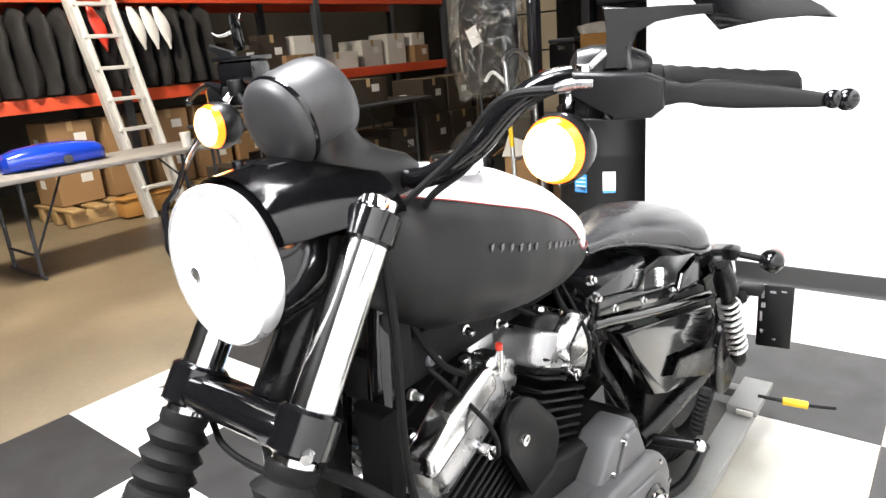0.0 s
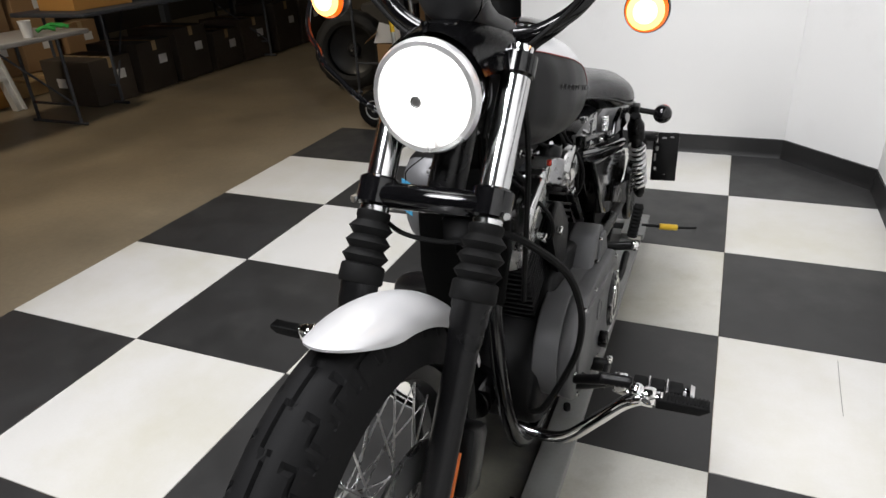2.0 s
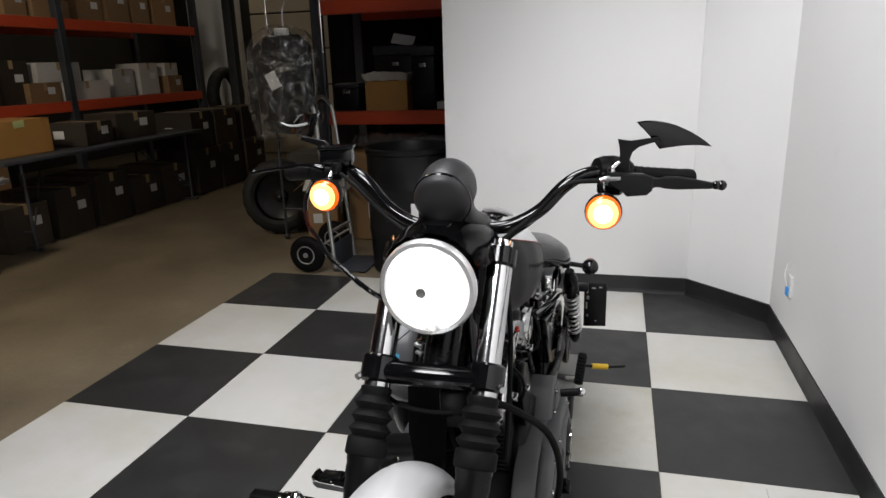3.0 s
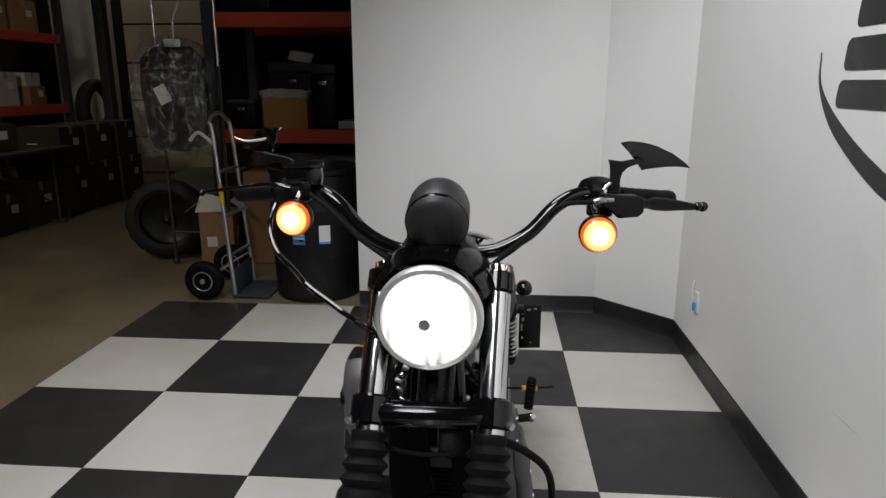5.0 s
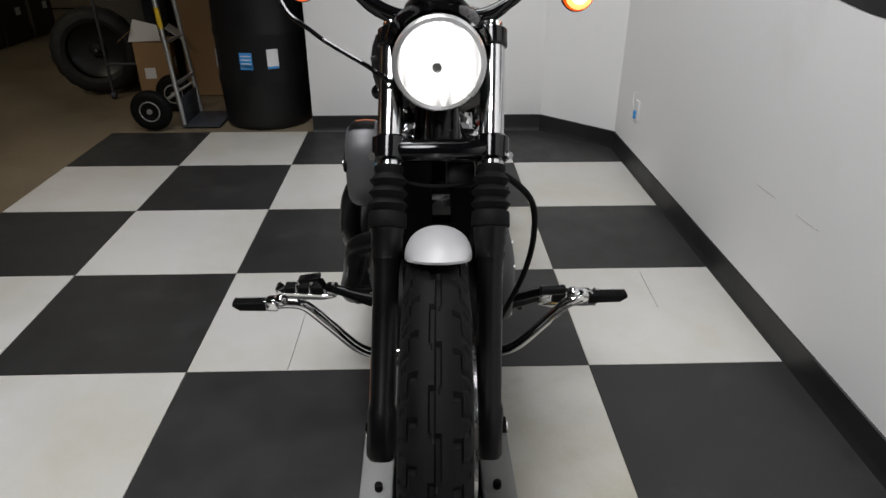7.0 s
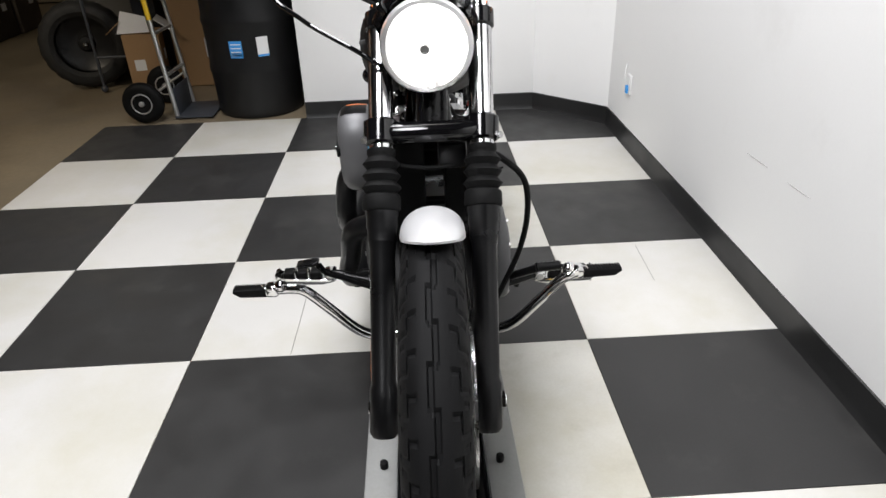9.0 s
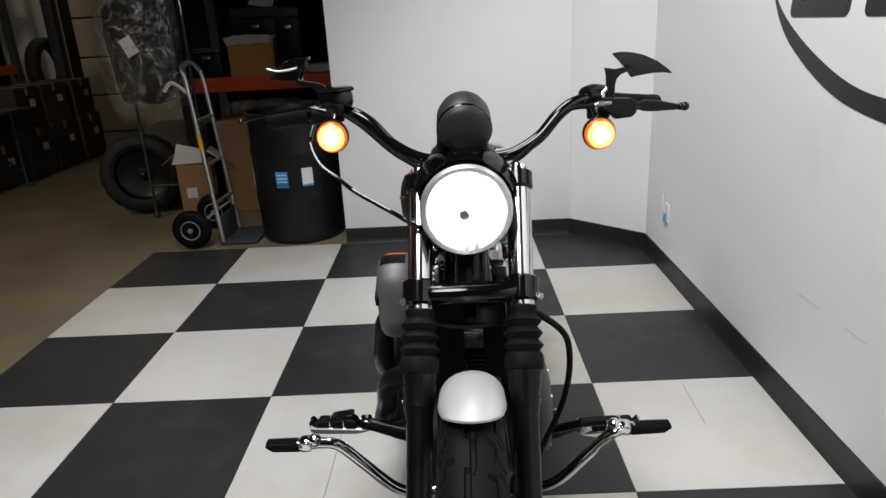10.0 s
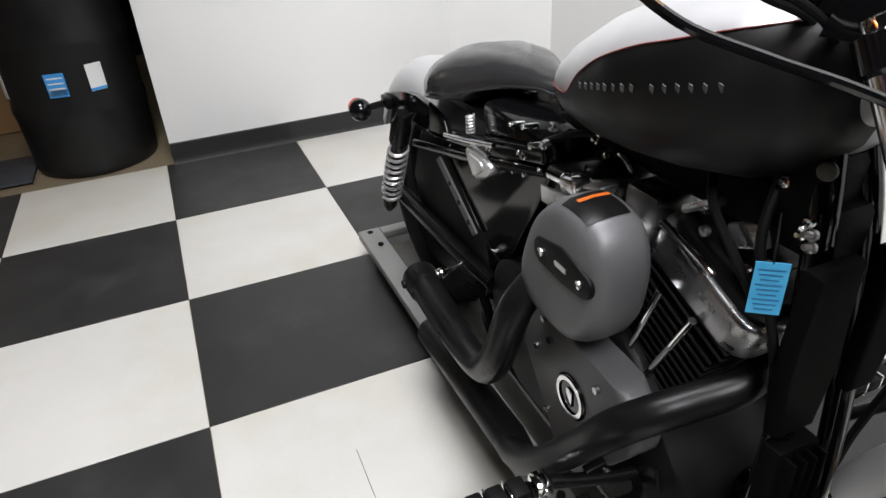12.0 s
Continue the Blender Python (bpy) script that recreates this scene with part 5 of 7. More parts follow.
slab(bm, hull_outline([(-2.305, 0.525, 0.010), (-2.275, 0.518, 0.012), (-2.36, 0.44, 0.012), (-2.23, 0.42, 0.02)], 12), B + 0.154, B + 0.166, "x", 0.004)
part("starter_cover", bm, COVER_GREY, eng, "grey upper cover")
for y, z, x in ((-2.322, 0.528, 0.160), (-2.365, 0.490, 0.160), (-2.415, 0.462, 0.160), (-2.50, 0.493, 0.183), (-2.613, 0.509, 0.183), (-2.672, 0.474, 0.183), (-2.695, 0.41, 0.183), (-2.659, 0.333, 0.183), (-2.595, 0.309, 0.183), (-2.43, 0.274, 0.183), (-2.27, 0.237, 0.183), (-2.20, 0.263, 0.183), (-2.164, 0.364, 0.183), (-2.215, 0.436, 0.183)):
    bm = BM()
    cyl(bm, (B + x - 0.02, y, z), (B + x + 0.006, y, z), 0.0050, seg=10, bev=0.001)
    part("cover_bolt", bm, CHROME, eng)
bm = BM()
lathe(bm, (B + 0.190, -2.475, 0.430), (1, 0, 0), [(0.024, 0), (0.024, 0.003), (0.020, 0.004), (0.018, 0.002), (0.001, 0.002)], 24)
part("inspection_plug", bm, COVER_GREY, eng, "round inspection plug")
bm = BM()
cyl(bm, (B + 0.17, -2.50, 0.300), (B + 0.225, -2.50, 0.300), 0.016, seg=16, bev=0.003)
box(bm, (B + 0.222, -2.53, 0.300), (0.014, 0.09, 0.024), 0.004)
cyl(bm, (B + 0.19, -2.44, 0.33), (B + 0.21, -2.44, 0.33), 0.02, seg=16, bev=0.003)
part("shift_shaft", bm, SATIN, eng)
bm = BM()
cyl(bm, (B + 0.225, -2.50, 0.312), (B + 0.225, -2.50, 0.326), 0.007, seg=8, bev=0.001)
part("shift_bolt", bm, CHROME, eng)
bm = BM()
lathe(bm, (B + 0.184, -2.275, 0.345), (1, 0, 0), [(0.072, 0), (0.072, 0.008), (0.066, 0.014), (0.060, 0.012), (0.001, 0.014)], 36)
part("derby_cover", bm, GLOSS, eng, "round black derby cover")
bm = BM()
lathe(bm, (B + 0.1985, -2.275, 0.345), (1, 0, 0), [(0.054, 0), (0.054, 0.002), (0.044, 0.002), (0.044, 0)], 36, False, False)
box(bm, (B + 0.1995, -2.275, 0.345), (0.002, 0.028, 0.05), 0.0005)
part("derby_ring", bm, CHROME, eng)
for i in range(5):
    a = radians(72 * i + 20)
    bm = BM()
    cyl(bm, (B + 0.194, -2.275 + 0.064 * math.cos(a), 0.345 + 0.064 * math.sin(a)), (B + 0.2, -2.275 + 0.064 * math.cos(a), 0.345 + 0.064 * math.sin(a)), 0.004, seg=8)
    part("cover_bolt", bm, CHROME, eng)
# cam cover with its badge
bm = BM()
slab(bm, hull_outline([(-2.50, 0.43, 0.10), (-2.38, 0.50, 0.06), (-2.60, 0.47, 0.06), (-2.50, 0.32, 0.06)]), B - 0.11, B - 0.165, "x", 0.016)
part("cam_cover", bm, COVER_GREY, eng, "grey cam cover")
bm = BM()
lathe(bm, (B - 0.164, -2.505, 0.432), (-1, 0, 0), [(0.040, 0), (0.040, 0.004), (0.037, 0.005), (0.030, 0.005), (0.030, 0.004), (0.001, 0.0042)], 32)
part("timer_cover", bm, GLOSS, eng, "black round timer cover")
bm = BM()
lathe(bm, (B - 0.1695, -2.505, 0.432), (-1, 0, 0), [(0.036, 0), (0.036, 0.0014), (0.029, 0.0014), (0.029, 0)], 32, False, False)
box(bm, (B - 0.170, -2.505, 0.432), (0.002, 0.016, 0.032), 0.0005)
part("timer_ring", bm, CHROME, eng)
for y, z in ((-2.42, 0.53), (-2.40, 0.46), (-2.44, 0.50), (-2.57, 0.50), (-2.60, 0.43), (-2.56, 0.36), (-2.44, 0.35)):
    bm = BM()
    cyl(bm, (B - 0.162, y, z), (B - 0.172, y, z), 0.006, seg=8)
    part("cover_bolt", bm, STEEL, eng)
# oil filter and regulator at the front
bm = BM()
cyl(bm, (B, -2.68, 0.36), (B, -2.79, 0.36), 0.040, seg=28, bev=0.006)
part("oil_filter", bm, GLOSS, eng)
bm = BM()
box(bm, (B - 0.045, -2.79, 0.50), (0.066, 0.03, 0.11), 0.006)
reg = part("voltage_regulator", bm, FLAT_BLACK, bike, "black finned regulator")
for i in range(4):
    bm = BM()
    box(bm, (B - 0.069 + 0.016 * i, -2.812, 0.50), (0.005, 0.02, 0.10), 0.0015, None, 1)
    part("regulator_fin", bm, FLAT_BLACK, reg)
for name_, pts in (("front_shield", [(0.062, 0.57), (0.122, 0.57), (0.128, 0.66), (0.128, 0.80), (0.056, 0.80), (0.056, 0.66)]), ("horn_bracket", [(0.168, 0.60), (0.210, 0.60), (0.222, 0.70), (0.222, 0.80), (0.168, 0.80)])):
    bm = BM()
    slab(bm, pts, -2.795, -2.770, "y", 0.008)
    part(name_, bm, FLAT_BLACK, bike, "black cover below the headlight")

# air cleaner
ac_rows = []
for x, g in ((0.016, 0.80), (0.012, 0.92), (-0.002, 0.985), (-0.027, 1.0), (-0.050, 0.98), (-0.063, 0.92), (-0.0705, 0.82), (-0.073, 0.68)):
    ring = []
    for i in range(40):
        a = 2 * math.pi * i / 40
        s, c = math.sin(a), math.cos(a)
        yy, zz = 0.102 * math.copysign(abs(c) ** 0.8, c), 0.114 * math.copysign(abs(s) ** 0.8, s)
        yy *= 1 - 0.16 * (zz / 0.118)
        ring.append((x, -2.512 + g * (yy * 0.96 - zz * 0.26), 0.684 + g * (zz * 0.96 + yy * 0.05)))
    ac_rows.append(ring)
bm = BM()
ring_faces(bm, ac_rows)
ac = new("air_cleaner", finish(bm, "air_cleaner", WRINKLE, 60))
ac.parent, ac.matrix_parent_inverse = bike, WORLD[bike].inverted()
tagged(ac, "grey oval air cleaner cover")
bm = BM()
slab(bm, hull_outline([(-2.480, 0.705, 0.019), (-2.533, 0.707, 0.027), (-2.584, 0.705, 0.018)]), -0.067, -0.0760, "x", 0.003)
part("insert", bm, ENGINE, ac, "black textured insert")
for y, z in ((-2.486, 0.705), (-2.579, 0.706)):
    bm = BM()
    cyl(bm, (-0.074, y, z), (-0.0800, y, z), 0.0066, seg=12, bev=0.001)
    part("bolt", bm, CHROME, ac)
bm = BM()
box(bm, (-0.0763, -2.533, 0.706), (0.0015, 0.028, 0.008), 0)
part("emblem_bar", bm, STEEL, ac)
bm = BM()
ring_faces(bm, [[Vector(p) + Vector((0, 0, 0.0014)) for p in r[8:13]] for r in ac_rows[2:6]], False)
part("warning_label", bm, SATIN, ac, "black warning label")
bm = BM()
ring_faces(bm, [[Vector(p) + Vector((0, 0, 0.0026)) for p in (r[9], Vector(r[9]).lerp(Vector(r[10]), 0.4))] for r in ac_rows[2:5]], False)
part("label_stripe", bm, ORANGE, ac, "orange stripe on the label")

# exhaust
bm = BM()
tube(bm, [(0.125, -2.715, 0.605), (0.076, -2.719, 0.588), (0.022, -2.698, 0.566), (-0.026, -2.678, 0.545), (-0.054, -2.650, 0.510), (-0.070, -2.588, 0.420), (-0.090, -2.522, 0.330), (-0.088, -2.44, 0.268), (-0.076, -2.36, 0.254)], 0.026, 20, 8, [0.022, 0.0235, 0.025, 0.026, 0.0265, 0.026, 0.026, 0.027, 0.028])
part("front_exhaust_pipe", bm, PIPE, bike, "black exhaust pipe")
bm = BM()
tube(bm, [(B - 0.06, -2.40, 0.64), (B - 0.15, -2.42, 0.63), (B - 0.213, -2.415, 0.57), (B - 0.233, -2.392, 0.47), (B - 0.235, -2.345, 0.395), (B - 0.232, -2.27, 0.366), (B - 0.226, -2.15, 0.356), (B - 0.214, -1.99, 0.345)], 0.027, 20, 8, [0.022, 0.025, 0.028, 0.029, 0.030, 0.031, 0.033, 0.036])
part("rear_exhaust_pipe", bm, PIPE, bike, "black exhaust pipe")
bm = BM()
lathe(bm, (B - 0.215, -2.005, 0.346), (0.07, 1, -0.06), [(0.034, 0), (0.040, 0.012), (0.041, 0.05), (0.041, 0.066), (0.036, 0.070), (0.034, 0.055)], 28)
cyl(bm, (B - 0.245, -1.955, 0.345), (B - 0.258, -1.955, 0.345), 0.010, seg=12)
part("pipe_clamp", bm, PIPE, bike)
bm = BM()
lathe(bm, (-0.078, -2.445, 0.262), (0.02, 1, -0.10), [(0.026, 0), (0.033, 0.05), (0.034, 0.46), (0.030, 0.47), (0.028, 0.45)], 28)
part("muffler", bm, PIPE, bike, "long black muffler")

# foot controls and highway pegs
for s, z0, tip, yy, xc in ((-1, 0.447, -0.321, -2.783, 0.372), (1, 0.446, 0.575, -2.768, 0.331)):
    bm = BM()
    xs = abs(tip - B)
    P = lambda dx, y, z: (B + s * dx, y, z)
    tube(bm, [P(0.08, -2.73, 0.275), P(0.14, -2.735, 0.272), P(0.19, -2.75, 0.30), P(0.25, -2.765, 0.375), P(0.30 if s < 0 else 0.285, -2.772, 0.432 if s < 0 else 0.420), P(xc - 0.037 if s < 0 else 0.312, -2.775, z0 - 0.003), P(xc + 0.003, yy, z0)], 0.0125, 16)
    part("highway_bar", bm, CHROME, bike, "bent chrome highway bar")
    bm = BM()
    box(bm, P(xc, yy, z0 + 0.002), (0.03, 0.028, 0.032), 0.008)
    box(bm, P(xc + 0.018, yy, z0 + 0.001), (0.016, 0.020, 0.024), 0.005)
    ball(bm, P(xc - 0.020, yy, z0 + 0.010), 0.015)
    cyl(bm, P(xc - 0.004, yy - 0.018, z0 + 0.006), P(xc - 0.004, yy + 0.018, z0 + 0.006), 0.006, seg=10)
    part("peg_clamp", bm, CHROME, bike)
    bm = BM()
    slab(bm, [(B + s * (xc + 0.014), z0 - 0.012), (B + s * (xs - 0.016), z0 - 0.010), (B + s * xs, z0 + 0.002), (B + s * (xs - 0.002), z0 + 0.010), (B + s * (xc + 0.014), z0 + 0.011)], yy - 0.013, yy + 0.013, "y", 0.004)
    peg = part("highway_peg", bm, MATTE, bike, "black rubber highway peg")
    for i in range(13):
        bm = BM()
        box(bm, P(xc + 0.020 + (xs - xc - 0.026) * i / 12, yy, z0 + 0.0115), (0.0026, 0.022, 0.0035), 0.0008, None, 1)
        part("tread_rib", bm, MATTE, peg)
    # rider peg
    yo = 0.0 if s < 0 else -0.052
    bm = BM()
    slab(bm, [(-2.66, 0.40), (-2.56, 0.38), (-2.55, 0.34), (-2.62, 0.33), (-2.67, 0.36)], B + s * 0.09, B + s * 0.12, "x", 0.005)
    tube(bm, [P(0.10, -2.62, 0.350), P(0.17, -2.61 + yo, 0.358), P(0.255, -2.59 + yo, 0.370)], 0.011, 12)
    slab(bm, [(B + s * 0.10, 0.335), (B + s * 0.17, 0.345), (B + s * 0.20, 0.362), (B + s * 0.20, 0.378), (B + s * 0.16, 0.385), (B + s * 0.10, 0.38)], -2.606 + yo, -2.590 + yo, "y", 0.004)
    part("peg_bracket", bm, SATIN, bike)
    bm = BM()
    cyl(bm, P(0.165, -2.605 + yo, 0.364), P(0.165, -2.612 + yo, 0.364), 0.007, seg=12, bev=0.001)
    part("bracket_bolt", bm, STEEL, bike)
    bm = BM()
    slab(bm, [(B + s * 0.262, 0.352), (B + s * 0.29, 0.346), (B + s * 0.395, 0.350), (B + s * 0.408, 0.360), (B + s * 0.409, 0.380), (B + s * 0.401, 0.384), (B + s * 0.394, 0.366), (B + s * 0.262, 0.364)], -2.606 + yo, -2.568 + yo, "y", 0.004)
    for i in range(2):
        box(bm, P(0.323 + 0.034 * i, -2.587 + yo, 0.374), (0.004, 0.034, 0.026), 0.0015)
    box(bm, P(0.268, -2.588 + yo, 0.368), (0.030, 0.036, 0.032), 0.007)
    ball(bm, P(0.400, -2.590 + yo, 0.346), 0.005)
    part("rider_peg", bm, CHROME, bike, "chrome rider peg cradle")
    bm = BM()
    cyl(bm, P(0.268, -2.604 + yo, 0.370), P(0.268, -2.610 + yo, 0.370), 0.009, seg=16, bev=0.001)
    part("clevis_bolt", bm, STEEL, bike)
    for i in range(3):
        bm = BM()
        box(bm, P(0.306 + 0.034 * i, -2.587 + yo, 0.375), (0.028, 0.036, 0.019), 0.005)
        part("peg_pad", bm, MATTE, bike, "black rubber peg pad")
    bm = BM()
    if s < 0:
        tube(bm, [P(0.12, -2.62, 0.345), P(0.15, -2.66, 0.365), P(0.22, -2.69, 0.415), P(0.262, -2.70, 0.440), P(0.275, -2.705, 0.462)], 0.008, 10)
        box(bm, P(0.297, -2.716, 0.475), (0.052, 0.030, 0.010), 0.004, Matrix.Rotation(radians(-8), 3, "Y"))
    else:
        tube(bm, [P(0.12, -2.65, 0.360), P(0.17, -2.68, 0.385), P(0.21, -2.71, 0.415), P(0.245, -2.735, 0.441)], 0.010, 10)
        lathe(bm, P(0.240, -2.735, 0.443), (1, 0, 0.05), [(0.010, 0)] + [(0.0125 - 0.0015 * (i % 2), 0.003 + 0.005 * i) for i in range(11)] + [(0.010, 0.060)], 14)
    part("foot_lever", bm, SATIN, bike, "black foot lever")
# side stand, folded back, with chrome foot
bm = BM()
tube(bm, [(B + 0.10, -2.15, 0.26), (B + 0.17, -2.05, 0.27), (B + 0.175, -1.90, 0.285)], 0.011, 12)
cyl(bm, (B + 0.13, -2.10, 0.40), (B + 0.21, -2.085, 0.405), 0.012, seg=14)
part("passenger_peg_stub", bm, SATIN, bike)
bm = BM()
lathe(bm, (B + 0.205, -2.075, 0.425), (0.12, 0.25, 1), [(0.010, 0)] + [(0.0145 - 0.002 * (i % 2), 0.003 + 0.005 * i) for i in range(18)] + [(0.010, 0.095)], 16)
part("passenger_peg", bm, MATTE, bike, "black ribbed passenger peg folded up")
bm = BM()
ball(bm, (B + 0.215, -2.085, 0.405), 0.014)
part("peg_end", bm, CHROME, bike)
bm = BM()
ball(bm, (B - 0.187, -2.02, 0.392), 0.013)
cyl(bm, (B - 0.187, -2.02, 0.392), (B - 0.10, -2.00, 0.398), 0.006, seg=10)
cyl(bm, (B - 0.200, -2.022, 0.392), (B - 0.176, -2.018, 0.392), 0.010, seg=12, bev=0.002)
part("peg_end", bm, CHROME, bike)
bm = BM()
slab(bm, hull_outline([(-2.055, 0.676, 0.014), (-2.135, 0.672, 0.013), (-2.090, 0.650, 0.018)], 16), 0.036, 0.010, "x", 0.008)
slab(bm, hull_outline([(-2.070, 0.672, 0.010), (-2.115, 0.670, 0.010), (-2.090, 0.656, 0.012)], 16), 0.012, 0.006, "x", 0.002)
part("ignition_cap", bm, BEZEL, bike, "chrome cap")
bm = BM()
tube(bm, [(B - 0.128, -1.94, 0.676), (B - 0.128, -2.05, 0.700), (B - 0.125, -2.16, 0.728)], 0.005, 10)
part("strut_rod", bm, CHROME, bike)
bm = BM()
slab(bm, [(-1.885, 0.605), (-1.865, 0.59), (-2.05, 0.485), (-2.07, 0.50)], B - 0.118, B - 0.123, "x", 0.001)
strap = part("peg_strap", bm, COVER_GREY, bike, "flat steel strap with holes")
for f in (0.35, 0.6, 0.85):
    bm = BM()
    y, z = -1.875 - 0.185 * f, 0.598 - 0.105 * f
    cyl(bm, (B - 0.122, y, z), (B - 0.1245, y, z), 0.006, seg=12)
    part("hole", bm, MATTE, strap)
for y, z, r in ((-2.23, 0.735, 0.006), (-2.25, 0.70, 0.005), (-2.27, 0.76, 0.008), (-2.30, 0.73, 0.005), (-2.21, 0.69, 0.004), (-2.245, 0.785, 0.007), (-2.20, 0.775, 0.006)):
    bm = BM()
    cyl(bm, (B - 0.085, y, z), (B - 0.115, y, z + 0.003), r * 0.8, seg=10, bev=0.001)
    part("bolt", bm, CHROME, bike)
bm = BM()
slab(bm, [(-2.02, 0.50), (-1.98, 0.53), (-1.64, 0.43), (-1.62, 0.38), (-1.68, 0.36)], B + 0.135, B + 0.142, "x", 0.003)
part("belt_guard", bm, SATIN, bike)
bm = BM()
lathe(bm, (B + 0.125, RX.y, RX.z), (1, 0, 0), [(0.02, 0), (0.10, 0.002), (0.108, 0.006), (0.108, 0.020), (0.10, 0.024), (0.02, 0.02)], 40)
part("rear_pulley", bm, SATIN, bike)

tag = thing("inspection_tag", "blue paper tag hanging from the engine", "tag", (0.02, -2.770, 0.81))
rotT = Matrix.Rotation(radians(-38), 3, "Z")
bm = BM()
box(bm, (0.024, -2.765, 0.781), (0.033, 0.0012, 0.063), 0, rotT)
part("card", bm, TAG_BLUE, tag)
for i in range(9):
    bm = BM()
    box(bm, Vector((0.024, -2.765, 0.804 - 0.006 * i)) + rotT @ Vector((0, -0.0012, 0)), (0.026 - 0.004 * (i % 3), 0.0006, 0.0014), 0, rotT)
    part("print_bar", bm, TAG_INK, tag)
bm = BM()
tube(bm, [(0.024, -2.765, 0.811), (0.026, -2.762, 0.830), (0.05, -2.74, 0.85)], 0.0012, 6)
part("string", bm, MATTE, tag)

# ---------------------------------------------------------------- lift under the motorcycle
lift = thing("motorcycle_lift", "low grey steel motorcycle lift with side rails on the tiles", "lift", (B, -2.4, 0))
for x0, x1, sgn in ((-0.038, 0.034, -1), (0.234, 0.306, 1)):
    bm = BM()
    box(bm, ((x0 + x1) / 2, -2.42, 0.092), (x1 - x0, 2.36, 0.030), 0.004)
    part("side_rail", bm, RAIL, lift, "worn grey steel rail")
    # inset dark strip stands for the shadow in the open side below the plate
    bm = BM()
    box(bm, ((x0 + x1) / 2 - sgn * 0.016, -2.42, 0.038), (0.034, 2.30, 0.076), 0.003)
    part("rail_foot", bm, SATIN, lift, "dark inset strip for the shadow under the rail")
    xi = x1 if sgn < 0 else x0
    bm = BM()
    box(bm, (xi - sgn * 0.008, -3.10, 0.118), (0.012, 0.62, 0.040), 0.003)
    part("wheel_guide", bm, GLOSS, lift, "black wheel guide bar")
    for y, dz in ((-3.33, 0.016), (-3.01, 0.016), (-2.90, 0.024), (-2.45, 0.016), (-1.36, 0.006)):
        bm = BM()
        cyl(bm, ((x0 + x1) / 2 - sgn * 0.006, y, 0.106), ((x0 + x1) / 2 - sgn * 0.006, y, 0.108 + dz), 0.009, seg=12, bev=0.002)
        part("rubber_stop", bm, MATTE, lift, "black rubber stop")
    bm = BM()
    box(bm, ((x0 + x1) / 2, -3.275, 0.122), (0.072, 0.055, 0.030), 0.006)
    cyl(bm, ((x0 + x1) / 2, -3.275, 0.136), ((x0 + x1) / 2, -3.275, 0.147), 0.012, seg=6)
    box(bm, (xi - sgn * 0.012, -3.30, 0.15), (0.024, 0.09, 0.07), 0.010)
    cyl(bm, (xi - sgn * 0.03, -3.29, 0.165), (xi + sgn * 0.02, -3.29, 0.165), 0.014, seg=14, bev=0.003)
    part("wheel_chock", bm, SATIN, lift, "black wheel chock jaw")
    bm = BM()
    cyl(bm, ((x0 + x1) / 2, -1.265, 0.1065), ((x0 + x1) / 2, -1.265, 0.1085), 0.010, seg=16)
    part("rail_hole", bm, MATTE, lift)
bm = BM()
box(bm, (B - 0.006, -1.262, 0.092), (0.196, 0.044, 0.028), 0.004)
part("end_plate", bm, RAIL, lift, "grey steel cross plate")
bm = BM()
box(bm, (0.276, -1.325, 0.1185), (0.084, 0.20, 0.022), 0.004)
part("rail_end_block", bm, RAIL, lift, "square steel rail end")
bm = BM()
box(bm, (0.286, -1.428, 0.1165), (0.045, 0.010, 0.016), 0.003)
part("end_plug", bm, TILE_WHITE, lift, "off-white end plug")
bm = BM()
box(bm, (B - 0.006, -2.45, 0.036), (0.196, 2.28, 0.066), 0.004)
part("wheel_tray", bm, TRAY, lift, "dull dark steel wheel tray")
bm = BM()
box(bm, (B - 0.006, -3.175, 0.079), (0.15, 0.26, 0.014), 0.004)
part("chock_plate", bm, SATIN, lift)
bm = BM()
box(bm, (B - 0.006, -3.55, 0.12), (0.20, 0.04, 0.16), 0.008)
part("front_stop", bm, SATIN, lift)

pin = thing("locking_pin", "yellow-handled locking pin lying on the lift rail end", "pin", (0.43, -1.33, 0.118))
bm = BM()
tube(bm, [(0.300, -1.335, 0.130), (0.335, -1.332, 0.131), (0.368, -1.325, 0.128)], 0.006, 10)
part("stub", bm, SATIN, pin)
bm = BM()
tube(bm, [(0.425, -1.308, 0.122), (0.480, -1.285, 0.118), (0.495, -1.279, 0.118)], 0.0055, 10)
part("rod", bm, SATIN, pin)
bm = BM()
cyl(bm, (0.364, -1.326, 0.128), (0.428, -1.307, 0.122), 0.012, seg=14, bev=0.003)
part("handle", bm, YELLOW, pin, "yellow plastic handle")

bm = BM()
ringp = [(0.63 + 0.028 * math.cos(a), -3.205 + 0.028 * math.sin(a), 0.008) for a in [radians(30 * i) for i in range(13)]]
tube(bm, ringp, 0.006, 8, 2)
solo("tie_down_ring", bm, SATIN, "black metal tie-down ring on the floor tiles", "ring")
bm = BM()
tube(bm, [(0.480, -3.135, 0.006), (0.45, -3.185, 0.006), (0.40, -3.26, 0.006)], 0.009, 8, 4)
solo("yellow_strap_end", bm, YELLOW, "yellow plastic strap end on the floor tiles", "strap")

# ---------------------------------------------------------------- beside the wall: drum, hand truck, tyre, bag
drum = thing("drum", "tall black plastic drum with small labels", "drum", (-0.905, 0.30, 0))
bm = BM()
